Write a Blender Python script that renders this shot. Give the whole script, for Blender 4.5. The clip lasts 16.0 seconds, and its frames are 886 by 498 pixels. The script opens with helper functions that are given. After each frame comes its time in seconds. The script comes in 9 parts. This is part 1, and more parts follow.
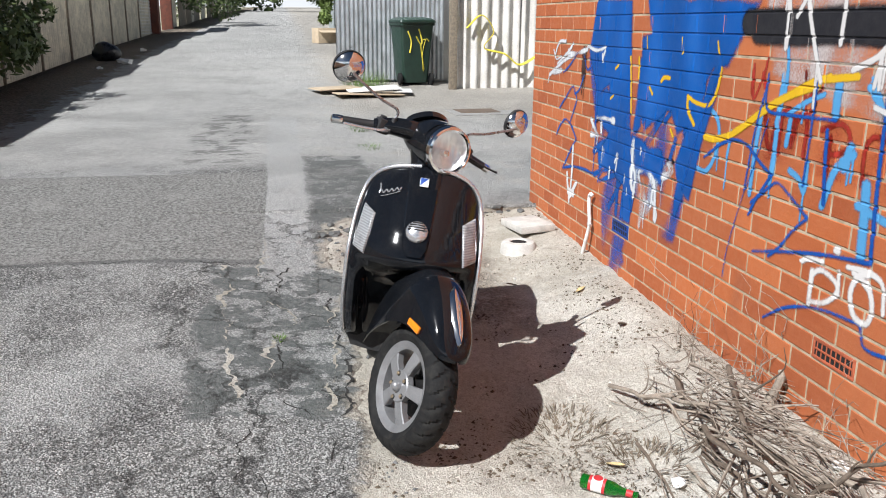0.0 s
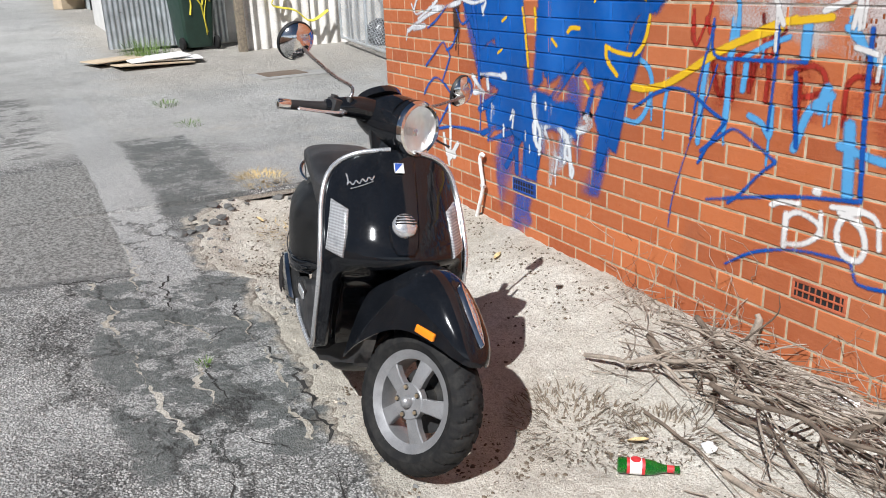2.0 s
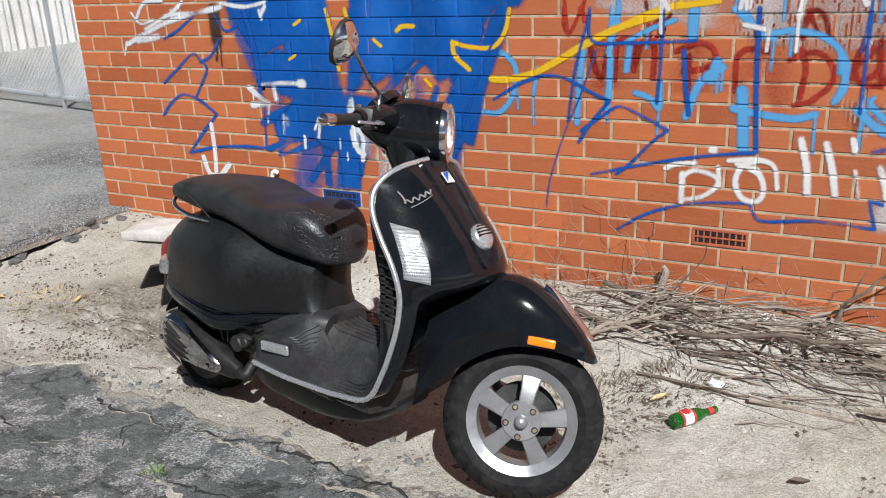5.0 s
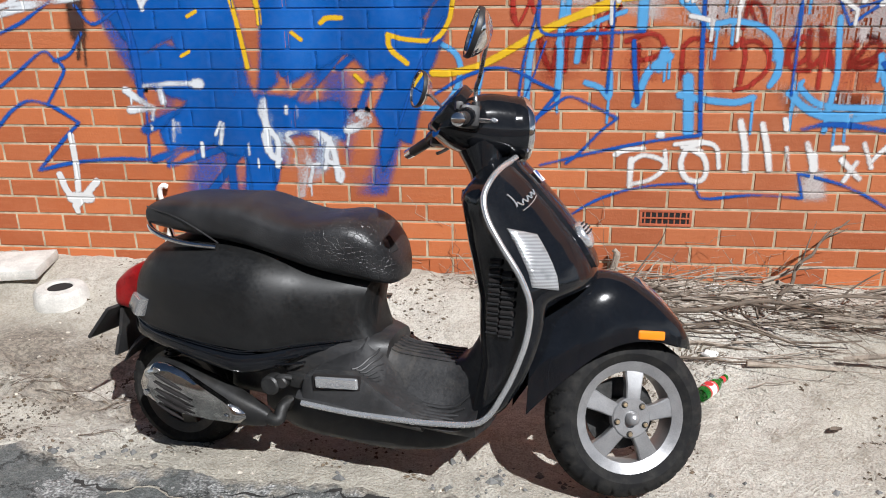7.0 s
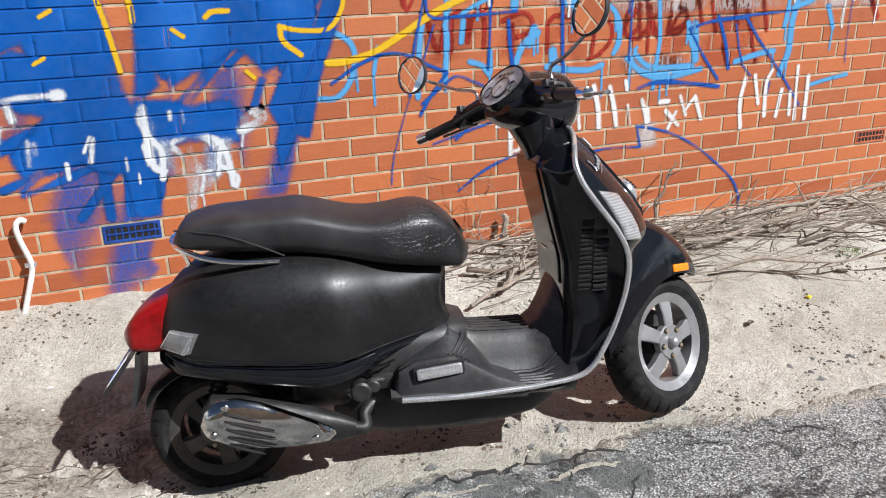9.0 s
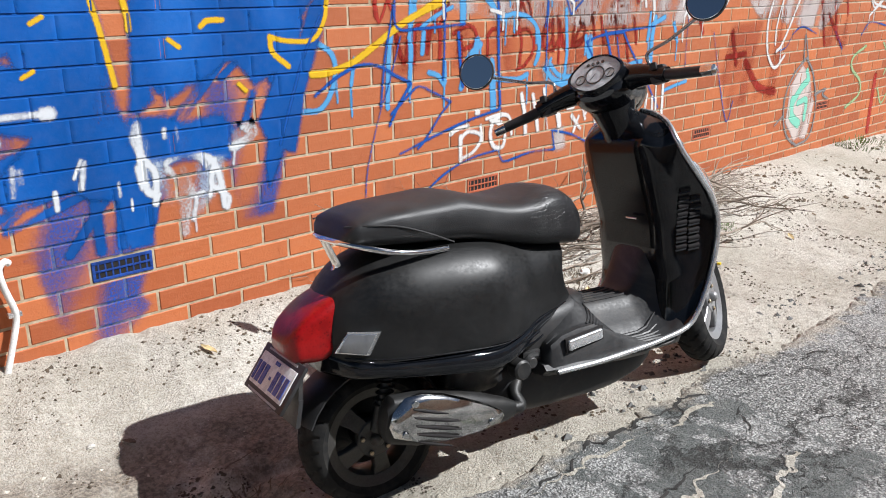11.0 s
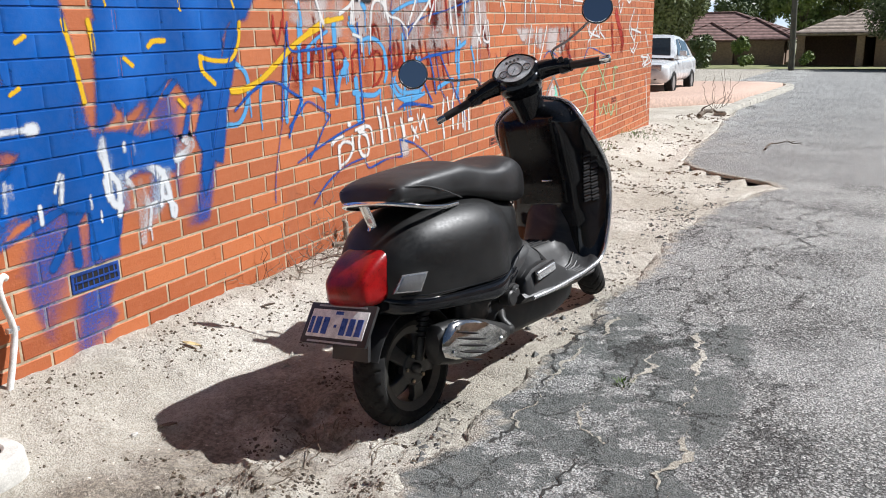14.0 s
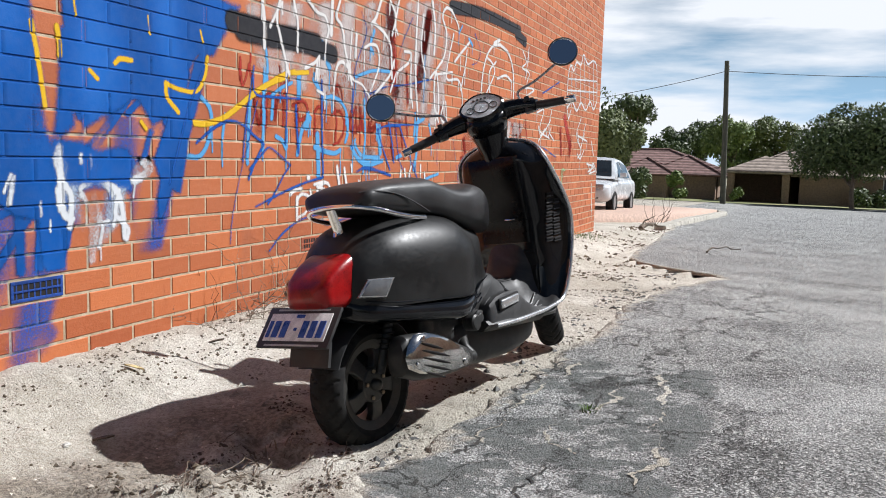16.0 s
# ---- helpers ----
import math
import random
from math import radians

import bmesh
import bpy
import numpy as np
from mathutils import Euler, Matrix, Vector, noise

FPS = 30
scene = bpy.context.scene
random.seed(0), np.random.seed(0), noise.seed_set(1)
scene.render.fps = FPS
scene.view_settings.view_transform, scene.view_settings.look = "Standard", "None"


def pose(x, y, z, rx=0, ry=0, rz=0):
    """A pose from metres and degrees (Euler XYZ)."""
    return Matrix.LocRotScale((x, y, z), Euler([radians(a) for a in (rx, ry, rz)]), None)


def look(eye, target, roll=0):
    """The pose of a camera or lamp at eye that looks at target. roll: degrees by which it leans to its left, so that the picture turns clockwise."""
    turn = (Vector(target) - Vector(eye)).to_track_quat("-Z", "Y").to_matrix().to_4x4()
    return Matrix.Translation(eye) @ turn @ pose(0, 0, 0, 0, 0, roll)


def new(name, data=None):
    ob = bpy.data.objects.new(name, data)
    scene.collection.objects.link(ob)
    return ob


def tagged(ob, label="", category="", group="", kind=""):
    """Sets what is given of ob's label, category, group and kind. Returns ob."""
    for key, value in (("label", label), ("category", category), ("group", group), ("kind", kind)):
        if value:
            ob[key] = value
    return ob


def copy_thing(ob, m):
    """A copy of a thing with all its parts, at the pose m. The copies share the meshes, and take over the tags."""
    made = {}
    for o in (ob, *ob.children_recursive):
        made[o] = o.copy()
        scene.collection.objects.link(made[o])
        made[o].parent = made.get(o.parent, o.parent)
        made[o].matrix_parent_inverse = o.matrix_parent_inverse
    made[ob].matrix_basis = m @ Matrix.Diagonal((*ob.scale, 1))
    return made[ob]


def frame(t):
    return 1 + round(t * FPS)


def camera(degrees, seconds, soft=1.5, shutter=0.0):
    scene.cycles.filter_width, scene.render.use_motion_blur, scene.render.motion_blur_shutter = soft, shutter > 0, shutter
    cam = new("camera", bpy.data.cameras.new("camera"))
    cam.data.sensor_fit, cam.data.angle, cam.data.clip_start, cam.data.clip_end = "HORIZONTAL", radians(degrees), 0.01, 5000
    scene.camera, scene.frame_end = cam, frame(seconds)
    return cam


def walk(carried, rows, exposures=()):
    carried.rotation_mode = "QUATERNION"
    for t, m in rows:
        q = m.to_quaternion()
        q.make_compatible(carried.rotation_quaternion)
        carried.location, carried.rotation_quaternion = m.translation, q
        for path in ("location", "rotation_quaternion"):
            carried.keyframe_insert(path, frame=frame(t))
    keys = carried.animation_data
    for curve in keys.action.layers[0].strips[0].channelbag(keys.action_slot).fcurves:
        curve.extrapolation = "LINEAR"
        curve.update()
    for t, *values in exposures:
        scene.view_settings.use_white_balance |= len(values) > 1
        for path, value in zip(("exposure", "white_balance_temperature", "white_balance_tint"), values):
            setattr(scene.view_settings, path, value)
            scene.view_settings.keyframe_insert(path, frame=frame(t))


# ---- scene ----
cam = camera(56.6, 16.0, soft=1.0)
PATH = [
    (0, (3.66, -1.831, 1.414), (1.766, -1.468, 0.886), 0.5),
    (0.5, (3.623, -1.918, 1.423), (1.789, -1.327, 0.887), 0.5),
    (1, (3.49, -2.139, 1.423), (1.703, -1.433, 0.868), -0.8),
    (1.5, (3.315, -2.312, 1.447), (1.605, -1.477, 0.835), -1.7),
    (2, (3.097, -2.402, 1.45), (1.411, -1.538, 0.808), -2.2),
    (2.5, (2.922, -2.53, 1.457), (1.325, -1.527, 0.791), -1.5),
    (3, (2.71, -2.753, 1.46), (1.213, -1.59, 0.82), -1.8),
    (3.5, (2.457, -2.859, 1.435), (1.039, -1.61, 0.78), -2.0),
    (4, (2.26, -2.98, 1.442), (0.974, -1.603, 0.772), -1.4),
    (4.5, (2.058, -3.217, 1.449), (0.97, -1.674, 0.788), -2.0),
    (6.8, (0.854, -3.565, 1.437), (0.55, -1.713, 0.746), -1.2),
    (7, (0.741, -3.548, 1.45), (0.516, -1.685, 0.759), -0.9),
    (7.5, (0.391, -3.582, 1.445), (0.384, -1.71, 0.743), -0.5),
    (8, (0.089, -3.583, 1.457), (0.268, -1.724, 0.743), -0.4),
    (8.5, (-0.203, -3.48, 1.464), (0.296, -1.686, 0.731), 1.2),
    (9, (-0.531, -3.461, 1.467), (0.132, -1.721, 0.738), -0.9),
    (11.3, (-1.781, -2.856, 1.315), (-0.4, -1.55, 0.693), 0.7),
    (11.5, (-1.847, -2.839, 1.309), (-0.409, -1.598, 0.684), 1.0),
    (12, (-2.081, -2.793, 1.289), (-0.525, -1.698, 0.673), 0.6),
    (12.5, (-2.21, -2.754, 1.273), (-0.621, -1.679, 0.707), -0.0),
    (13, (-2.364, -2.633, 1.243), (-0.71, -1.652, 0.696), -0.7),
    (13.5, (-2.58, -2.516, 1.247), (-0.869, -1.627, 0.715), -1.6),
    (14, (-2.717, -2.507, 1.208), (-0.981, -1.663, 0.684), -1.1),
    (14.5, (-2.758, -2.446, 1.057), (-0.98, -1.683, 0.548), -0.4),
    (15, (-2.76, -2.439, 0.899), (-0.943, -1.728, 0.459), 1.5),
    (15.5, (-2.761, -2.432, 0.846), (-0.908, -1.739, 0.548), 2.3),
    (16, (-2.766, -2.436, 0.831), (-0.921, -1.699, 0.603), 1.7),
]
walk(cam, [(t, look(e, g, r)) for t, e, g, r in PATH], ((0, 0.46, 6250, 10), (2.5, 0.40, 6250, 10), (4.2, 0.25, 6250, 10), (5.8, 0.32, 6250, 10), (8, 0.44, 6250, 10), (9.2, 0.53, 6250, 10), (11.5, 0.54, 6250, 10), (13.5, 0.54, 6250, 10), (16, 0.48, 6250, 10)))

# ---- light ----
SUN = Vector((0.56, -0.70, 0.99)).normalized()
sun = new("sun", bpy.data.lights.new("sun", "SUN"))
sun.data.energy, sun.data.angle, sun.data.color = 5.0, radians(0.53), (1.0, 0.988, 0.972)
sun.matrix_world = look(SUN * 30, (0, 0, 0))
world = bpy.data.worlds.new("sky")
scene.world = world
world.use_nodes = True


def sky_nodes(nt):
    nt.nodes.clear()
    out, bg = nt.nodes.new("ShaderNodeOutputWorld"), nt.nodes.new("ShaderNodeBackground")
    sky = nt.nodes.new("ShaderNodeTexSky")
    sky.sky_type, sky.sun_disc = "NISHITA", False
    sky.sun_elevation = math.asin(SUN.z)
    sky.sun_rotation = math.atan2(SUN.x, SUN.y)
    sky.air_density, sky.dust_density, sky.ozone_density = 1.0, 0.6, 1.6
    co, mp = nt.nodes.new("ShaderNodeTexCoord"), nt.nodes.new("ShaderNodeMapping")
    mp.inputs["Scale"].default_value = (1.1, 1.1, 7.0)
    cl = nt.nodes.new("ShaderNodeTexNoise")
    cl.inputs["Scale"].default_value, cl.inputs["Detail"].default_value, cl.inputs["Roughness"].default_value = 2.3, 9.0, 0.55
    rp = nt.nodes.new("ShaderNodeValToRGB")
    rp.color_ramp.elements[0].position, rp.color_ramp.elements[1].position = 0.35, 0.54
    rp.color_ramp.elements[0].color, rp.color_ramp.elements[1].color = (0.0, 0.0, 0.0, 1), (1, 1, 1, 1)
    mx = nt.nodes.new("ShaderNodeMix")
    mx.data_type = "RGBA"
    [i for i in mx.inputs if i.name == "B" and i.type == "RGBA"][0].default_value = (28.0, 28.6, 29.6, 1)
    ln = nt.links.new
    ln(co.outputs["Generated"], mp.inputs["Vector"])
    ln(mp.outputs["Vector"], cl.inputs["Vector"])
    ln(cl.outputs["Fac"], rp.inputs["Fac"])
    sep, band, mul = nt.nodes.new("ShaderNodeSeparateXYZ"), nt.nodes.new("ShaderNodeMapRange"), nt.nodes.new("ShaderNodeMath")
    mul.operation = "MULTIPLY"
    for k, v in enumerate((0.20, 0.30, 1.0, 0.0)):
        band.inputs[k + 1].default_value = v
    ln(co.outputs["Generated"], sep.inputs[0])
    ln(sep.outputs[2], band.inputs[0])
    ln(rp.outputs["Color"], mul.inputs[0])
    ln(band.outputs[0], mul.inputs[1])
    ln(mul.outputs[0], mx.inputs["Factor"])
    haze, low = nt.nodes.new("ShaderNodeMix"), nt.nodes.new("ShaderNodeMapRange")
    haze.data_type = "RGBA"
    for k, v in enumerate((0.03, 0.26, 0.90, 0.0)):
        low.inputs[k + 1].default_value = v
    ln(sep.outputs[2], low.inputs[0])
    ln(low.outputs[0], haze.inputs["Factor"])
    ln(sky.outputs["Color"], [i for i in haze.inputs if i.name == "A" and i.type == "RGBA"][0])
    [i for i in haze.inputs if i.name == "B" and i.type == "RGBA"][0].default_value = (12.5, 20.5, 29.0, 1)
    ln([o for o in haze.outputs if o.type == "RGBA"][0], [i for i in mx.inputs if i.name == "A" and i.type == "RGBA"][0])
    ln([o for o in mx.outputs if o.type == "RGBA"][0], bg.inputs["Color"])
    bg.inputs["Strength"].default_value = 0.024
    ln(bg.outputs["Background"], out.inputs["Surface"])


sky_nodes(world.node_tree)


# ---- materials ----
class Mat:
    """A node material under construction."""

    def __init__(self, name, color=(0.5, 0.5, 0.5), rough=0.5, metal=0.0, **more):
        self.m = bpy.data.materials.new(name)
        self.m.use_nodes = True
        self.nt = self.m.node_tree
        self.b = self.nt.nodes["Principled BSDF"]
        self.co = None
        self.put("Base Color", (*color, 1))
        self.put("Roughness", rough)
        self.put("Metallic", metal)
        for k, v in more.items():
            self.put(k.replace("_", " "), v)

    def put(self, socket, v, node=None):
        s = (node or self.b).inputs[socket]
        if isinstance(v, bpy.types.NodeSocket):
            self.nt.links.new(v, s)
        else:
            s.default_value = v
        return self

    def where(self):
        if not self.co:
            self.co = self.nt.nodes.new("ShaderNodeNewGeometry")
        return self.co.outputs["Position"]

    def local(self):
        return self.nt.nodes.new("ShaderNodeTexCoord").outputs["Object"]

    def scaled(self, vec, sx, sy, sz):
        n = self.nt.nodes.new("ShaderNodeMapping")
        n.inputs["Scale"].default_value = (sx, sy, sz)
        self.nt.links.new(vec, n.inputs["Vector"])
        return n.outputs["Vector"]

    def noise(self, scale, detail=4.0, rough=0.55, vec=None, distort=0.0):
        n = self.nt.nodes.new("ShaderNodeTexNoise")
        n.inputs["Scale"].default_value, n.inputs["Detail"].default_value = scale, detail
        n.inputs["Roughness"].default_value, n.inputs["Distortion"].default_value = rough, distort
        self.nt.links.new(vec or self.where(), n.inputs["Vector"])
        return n.outputs["Fac"]

    def cells(self, scale, feature="F1", out="Distance", vec=None, rand=1.0):
        n = self.nt.nodes.new("ShaderNodeTexVoronoi")
        n.feature = feature
        n.inputs["Scale"].default_value = scale
        n.inputs["Randomness"].default_value = rand
        self.nt.links.new(vec or self.where(), n.inputs["Vector"])
        return n.outputs[out]

    def math(self, op, a, b=0.0, c=0.0):
        n = self.nt.nodes.new("ShaderNodeMath")
        n.operation = op
        for i, v in enumerate((a, b, c)):
            if isinstance(v, bpy.types.NodeSocket):
                self.nt.links.new(v, n.inputs[i])
            else:
                n.inputs[i].default_value = v
        return n.outputs[0]

    def fit(self, v, lo, hi, a=0.0, b=1.0):
        n = self.nt.nodes.new("ShaderNodeMapRange")
        n.interpolation_type = "SMOOTHSTEP"
        self.nt.links.new(v, n.inputs[0])
        for i, x in enumerate((lo, hi, a, b)):
            n.inputs[i + 1].default_value = x
        return n.outputs[0]

    def mix(self, f, a, b, blend="MIX"):
        n = self.nt.nodes.new("ShaderNodeMix")
        n.data_type, n.blend_type = "RGBA", blend
        for s, v in (("Factor", f), ("A", a), ("B", b)):
            sock = n.inputs[s] if s == "Factor" else [i for i in n.inputs if i.name == s and i.type == "RGBA"][0]
            if isinstance(v, bpy.types.NodeSocket):
                self.nt.links.new(v, sock)
            else:
                sock.default_value = v if s == "Factor" else (*v, 1)
        return [o for o in n.outputs if o.type == "RGBA"][0]

    def xyz(self, vec=None):
        n = self.nt.nodes.new("ShaderNodeSeparateXYZ")
        self.nt.links.new(vec or self.where(), n.inputs[0])
        return n.outputs

    def rand(self):
        return self.nt.nodes.new("ShaderNodeObjectInfo").outputs["Random"]

    def island(self):
        return self.nt.nodes.new("ShaderNodeNewGeometry").outputs["Random Per Island"]

    def bump(self, h, strength=0.3, dist=0.004):
        n = self.nt.nodes.new("ShaderNodeBump")
        n.inputs["Strength"].default_value, n.inputs["Distance"].default_value = strength, dist
        self.nt.links.new(h, n.inputs["Height"])
        self.nt.links.new(n.outputs["Normal"], self.b.inputs["Normal"])
        return self


def worn(name, color, rough, metal=0.0, vary=0.25, scale=9.0, bump=0.0, dust=0.0, **more):
    """Paint, plastic or metal with blotches, fine grain and a little dust."""
    m = Mat(name, color, rough, metal, **more)
    loc = m.local()
    n1, n2 = m.noise(scale, 5, 0.6, loc), m.noise(scale * 14, 3, 0.6, loc)
    f = m.math("ADD", m.math("MULTIPLY", n1, 0.6), m.math("MULTIPLY", n2, 0.4))
    lo = tuple(c * (1 - vary) for c in color)
    hi = tuple(min(1, c * (1 + vary)) for c in color)
    col = m.mix(m.fit(f, 0.35, 0.65), lo, hi)
    r = m.fit(f, 0.3, 0.7, max(0.02, rough * 0.75), min(1, rough * 1.25))
    if dust:
        d = m.math("MULTIPLY", m.fit(m.noise(scale * 0.6, 6, 0.7, loc, 0.8), 0.45, 0.75), dust)
        col = m.mix(d, col, (0.42, 0.37, 0.30))
        r = m.math("MAXIMUM", r, m.math("MULTIPLY", d, 0.8))
    m.put("Base Color", col).put("Roughness", r)
    if bump:
        m.bump(n2, bump, 0.002)
    return m.m


def lens_red():
    m = Mat("red_lens", (0.30, 0.004, 0.008), 0.28, Specular_IOR_Level=0.35, Coat_Weight=0.08, Coat_Roughness=0.08)
    lo = m.local()
    c, big = m.cells(120.0, vec=lo), m.noise(16, 3, 0.5, lo)
    col = m.mix(m.fit(big, 0.35, 0.65), (0.075, 0.001, 0.002), (0.25, 0.004, 0.005))
    m.put("Base Color", m.mix(m.math("MULTIPLY", m.fit(c, 0.05, 0.5), 0.3), col, (0.42, 0.010, 0.010)))
    return m.bump(c, 0.08, 0.003).m


gloss_black = worn("gloss_black_paint", (0.006, 0.007, 0.009), 0.09, vary=0.2, dust=0.012, Specular_IOR_Level=0.36, Coat_Weight=0.12, Coat_Roughness=0.04)
inner_black = worn("black_inner_panel", (0.005, 0.0055, 0.006), 0.16, vary=0.2, dust=0.012, Specular_IOR_Level=0.2)
satin_black = worn("satin_black_paint", (0.009, 0.0092, 0.0095), 0.42, vary=0.25, scale=6, bump=0.03, dust=0.018, Specular_IOR_Level=0.40)
black_plastic = worn("black_plastic", (0.02, 0.02, 0.021), 0.5, scale=14, bump=0.12, dust=0.05)
floor_plastic = worn("dusty_floor_plastic", (0.027, 0.027, 0.028), 0.52, scale=8, bump=0.25, dust=0.11)
dark_metal = worn("engine_metal", (0.05, 0.05, 0.05), 0.5, 0.7, scale=20, bump=0.2, dust=0.2)
chrome = worn("chrome", (0.80, 0.80, 0.79), 0.09, 1.0, vary=0.08, scale=20)
exhaust_black = worn("black_exhaust_paint", (0.018, 0.018, 0.018), 0.5, 0.3, scale=20, bump=0.2, dust=0.05)
scuffed_chrome = worn("scuffed_chrome", (0.62, 0.615, 0.60), 0.13, 1.0, vary=0.25, scale=14, dust=0.08)
alloy = worn("grey_alloy_paint", (0.31, 0.31, 0.315), 0.36, 0.55, vary=0.12, scale=20, dust=0.06)
dark_alloy = worn("dirty_dark_alloy", (0.06, 0.058, 0.055), 0.45, 0.5, scale=18, dust=0.06)
trim_metal = worn("brushed_trim", (0.66, 0.67, 0.68), 0.24, 0.75, vary=0.06, scale=2.5)
mirror_glass = Mat("mirror_glass", (0.93, 0.97, 1.0), 0.01, 1.0).m
white_paint = worn("white_label", (0.75, 0.75, 0.73), 0.4, scale=30)
blue_paint = worn("blue_label", (0.03, 0.08, 0.32), 0.3, scale=30)
red_lens = lens_red()
amber_lens = Mat("amber_lens", (0.85, 0.25, 0.015), 0.15, Transmission_Weight=0.1, Coat_Weight=0.4).m


def lens_material():
    m = Mat("ribbed_clear_lens", (0.62, 0.63, 0.64), 0.12, 0.3, Coat_Weight=0.8, Coat_Roughness=0.03)
    lo = m.local()
    rib = m.nt.nodes.new("ShaderNodeTexWave")
    rib.wave_type, rib.bands_direction = "BANDS", "Z"
    rib.inputs["Scale"].default_value, rib.inputs["Distortion"].default_value = 38.0, 0.6
    m.nt.links.new(lo, rib.inputs["Vector"])
    cross = m.nt.nodes.new("ShaderNodeTexWave")
    cross.wave_type, cross.bands_direction = "BANDS", "Y"
    cross.inputs["Scale"].default_value, cross.inputs["Distortion"].default_value = 80.0, 0.6
    m.nt.links.new(lo, cross.inputs["Vector"])
    h = m.math("ADD", m.math("MULTIPLY", rib.outputs["Fac"], 0.6), m.math("MULTIPLY", cross.outputs["Fac"], 0.4))
    col = m.mix(m.fit(h, 0.2, 0.75), (0.27, 0.275, 0.28), (0.43, 0.435, 0.44))
    m.put("Base Color", m.mix(m.math("MULTIPLY", m.fit(m.noise(26, 2, 0.5, lo), 0.5, 0.7), 0.5), col, (0.16, 0.165, 0.17)))
    m.bump(h, 0.25, 0.003)
    return m.m


clear_lens = lens_material()
clear_glass = Mat("headlamp_glass", (0.97, 0.98, 0.98), 0.015, Transmission_Weight=1.0, IOR=1.18).m


def reflector_material():
    m = Mat("lamp_reflector", (0.92, 0.92, 0.91), 0.32, 0.75)
    m.bump(m.cells(40.0, vec=m.scaled(m.local(), 1, 1, 0.3)), 0.7, 0.01)
    return m.m


reflector = reflector_material()


def rubber_material():
    m = Mat("tyre_rubber", (0.02, 0.02, 0.02), 0.8, Specular_IOR_Level=0.22)
    n = m.noise(26, 5, 0.65, m.local())
    m.put("Base Color", m.mix(m.fit(n, 0.4, 0.72), (0.010, 0.010, 0.0105), (0.024, 0.023, 0.021)))
    return m.bump(m.noise(220, 2, 0.5, m.local()), 0.15, 0.002).m


rubber = rubber_material()


def seat_material():
    m = Mat("black_vinyl", (0.02, 0.02, 0.021), 0.42)
    lo = m.local()
    x = m.xyz(lo)[0]
    grain, crease = m.cells(340, vec=lo), m.cells(52, "DISTANCE_TO_EDGE", vec=m.scaled(lo, 1, 1.0, 1.5))
    front = m.fit(x, 0.36, 0.52)
    cr = m.math("MULTIPLY", m.fit(crease, 0.0, 0.05, 1.0, 0.0), front)
    h = m.math("SUBTRACT", m.math("MULTIPLY", grain, 0.25), cr)
    n = m.noise(7, 5, 0.6, lo)
    m.put("Base Color", m.mix(m.fit(n, 0.35, 0.7), (0.014, 0.014, 0.015), (0.03, 0.03, 0.031)))
    m.put("Roughness", m.math("SUBTRACT", m.fit(n, 0.3, 0.7, 0.42, 0.55), m.math("MULTIPLY", front, 0.14)))
    return m.bump(h, 0.45, 0.003).m


vinyl = seat_material()


def brick_material(name, rnd):
    m = Mat(name, (0.42, 0.11, 0.05), 0.72)
    r = m.rand() if rnd == "object" else m.island()
    w = m.where()
    base = m.mix(r, (0.325, 0.074, 0.021), (0.52, 0.150, 0.047))
    base = m.mix(m.fit(m.noise(1.1, 4, 0.6, w), 0.35, 0.7), base, m.mix(0.5, base, (0.40, 0.130, 0.055)))
    streak = m.noise(9, 5, 0.6, m.scaled(w, 1, 1, 6))
    base = m.mix(m.math("MULTIPLY", m.fit(streak, 0.45, 0.8), 0.35), base, (0.49, 0.170, 0.075))
    speck = m.fit(m.noise(160, 2, 0.5, w), 0.68, 0.78)
    base = m.mix(m.math("MULTIPLY", speck, 0.6), base, (0.16, 0.05, 0.03))
    stain = m.fit(m.noise(2.4, 6, 0.65, m.scaled(w, 1, 1, 0.35)), 0.58, 0.8)
    base = m.mix(m.math("MULTIPLY", stain, 0.35), base, (0.16, 0.07, 0.05))
    m.put("Base Color", base).put("Roughness", m.fit(m.noise(30, 4, 0.6, w), 0.3, 0.7, 0.55, 0.85))
    return m.bump(m.math("ADD", m.noise(90, 4, 0.6, w), m.math("MULTIPLY", streak, 0.6)), 0.35, 0.004).m


brick_each, brick_rest = brick_material("red_brick", "object"), brick_material("red_brick_run", "island")


def mortar_material():
    m = Mat("cream_mortar", (0.55, 0.45, 0.31), 0.9)
    n = m.noise(14, 6, 0.65)
    m.put("Base Color", m.mix(m.fit(n, 0.3, 0.7), (0.33, 0.25, 0.16), (0.53, 0.44, 0.31)))
    return m.bump(m.noise(140, 3), 0.5, 0.004).m


mortar = mortar_material()


def paint_material():
    """Sprayed paint: its colour and cover are laid down on the mesh, broken up by the brick's grain."""
    m = Mat("spray_paint", (0.1, 0.1, 0.4), 0.55, Specular_IOR_Level=0.22)
    a = m.nt.nodes.new("ShaderNodeAttribute")
    a.attribute_name = "spray"
    w = m.where()
    grain = m.math("ADD", m.math("MULTIPLY", m.noise(120, 3, 0.6, w), 0.5), m.math("MULTIPLY", m.noise(700, 2, 0.5, w), 0.5))
    cover = m.fit(m.math("ADD", a.outputs["Alpha"], m.math("MULTIPLY", m.math("SUBTRACT", grain, 0.5), 0.7)), 0.22, 0.62)
    m.put("Base Color", m.mix(m.fit(m.noise(24, 4, 0.6, w), 0.3, 0.75, 0.0, 0.025), a.outputs["Color"], (0.5, 0.45, 0.42)))
    m.put("Alpha", cover)
    return m.bump(m.noise(90, 4, 0.6, w), 0.25, 0.003).m


spray_paint = paint_material()


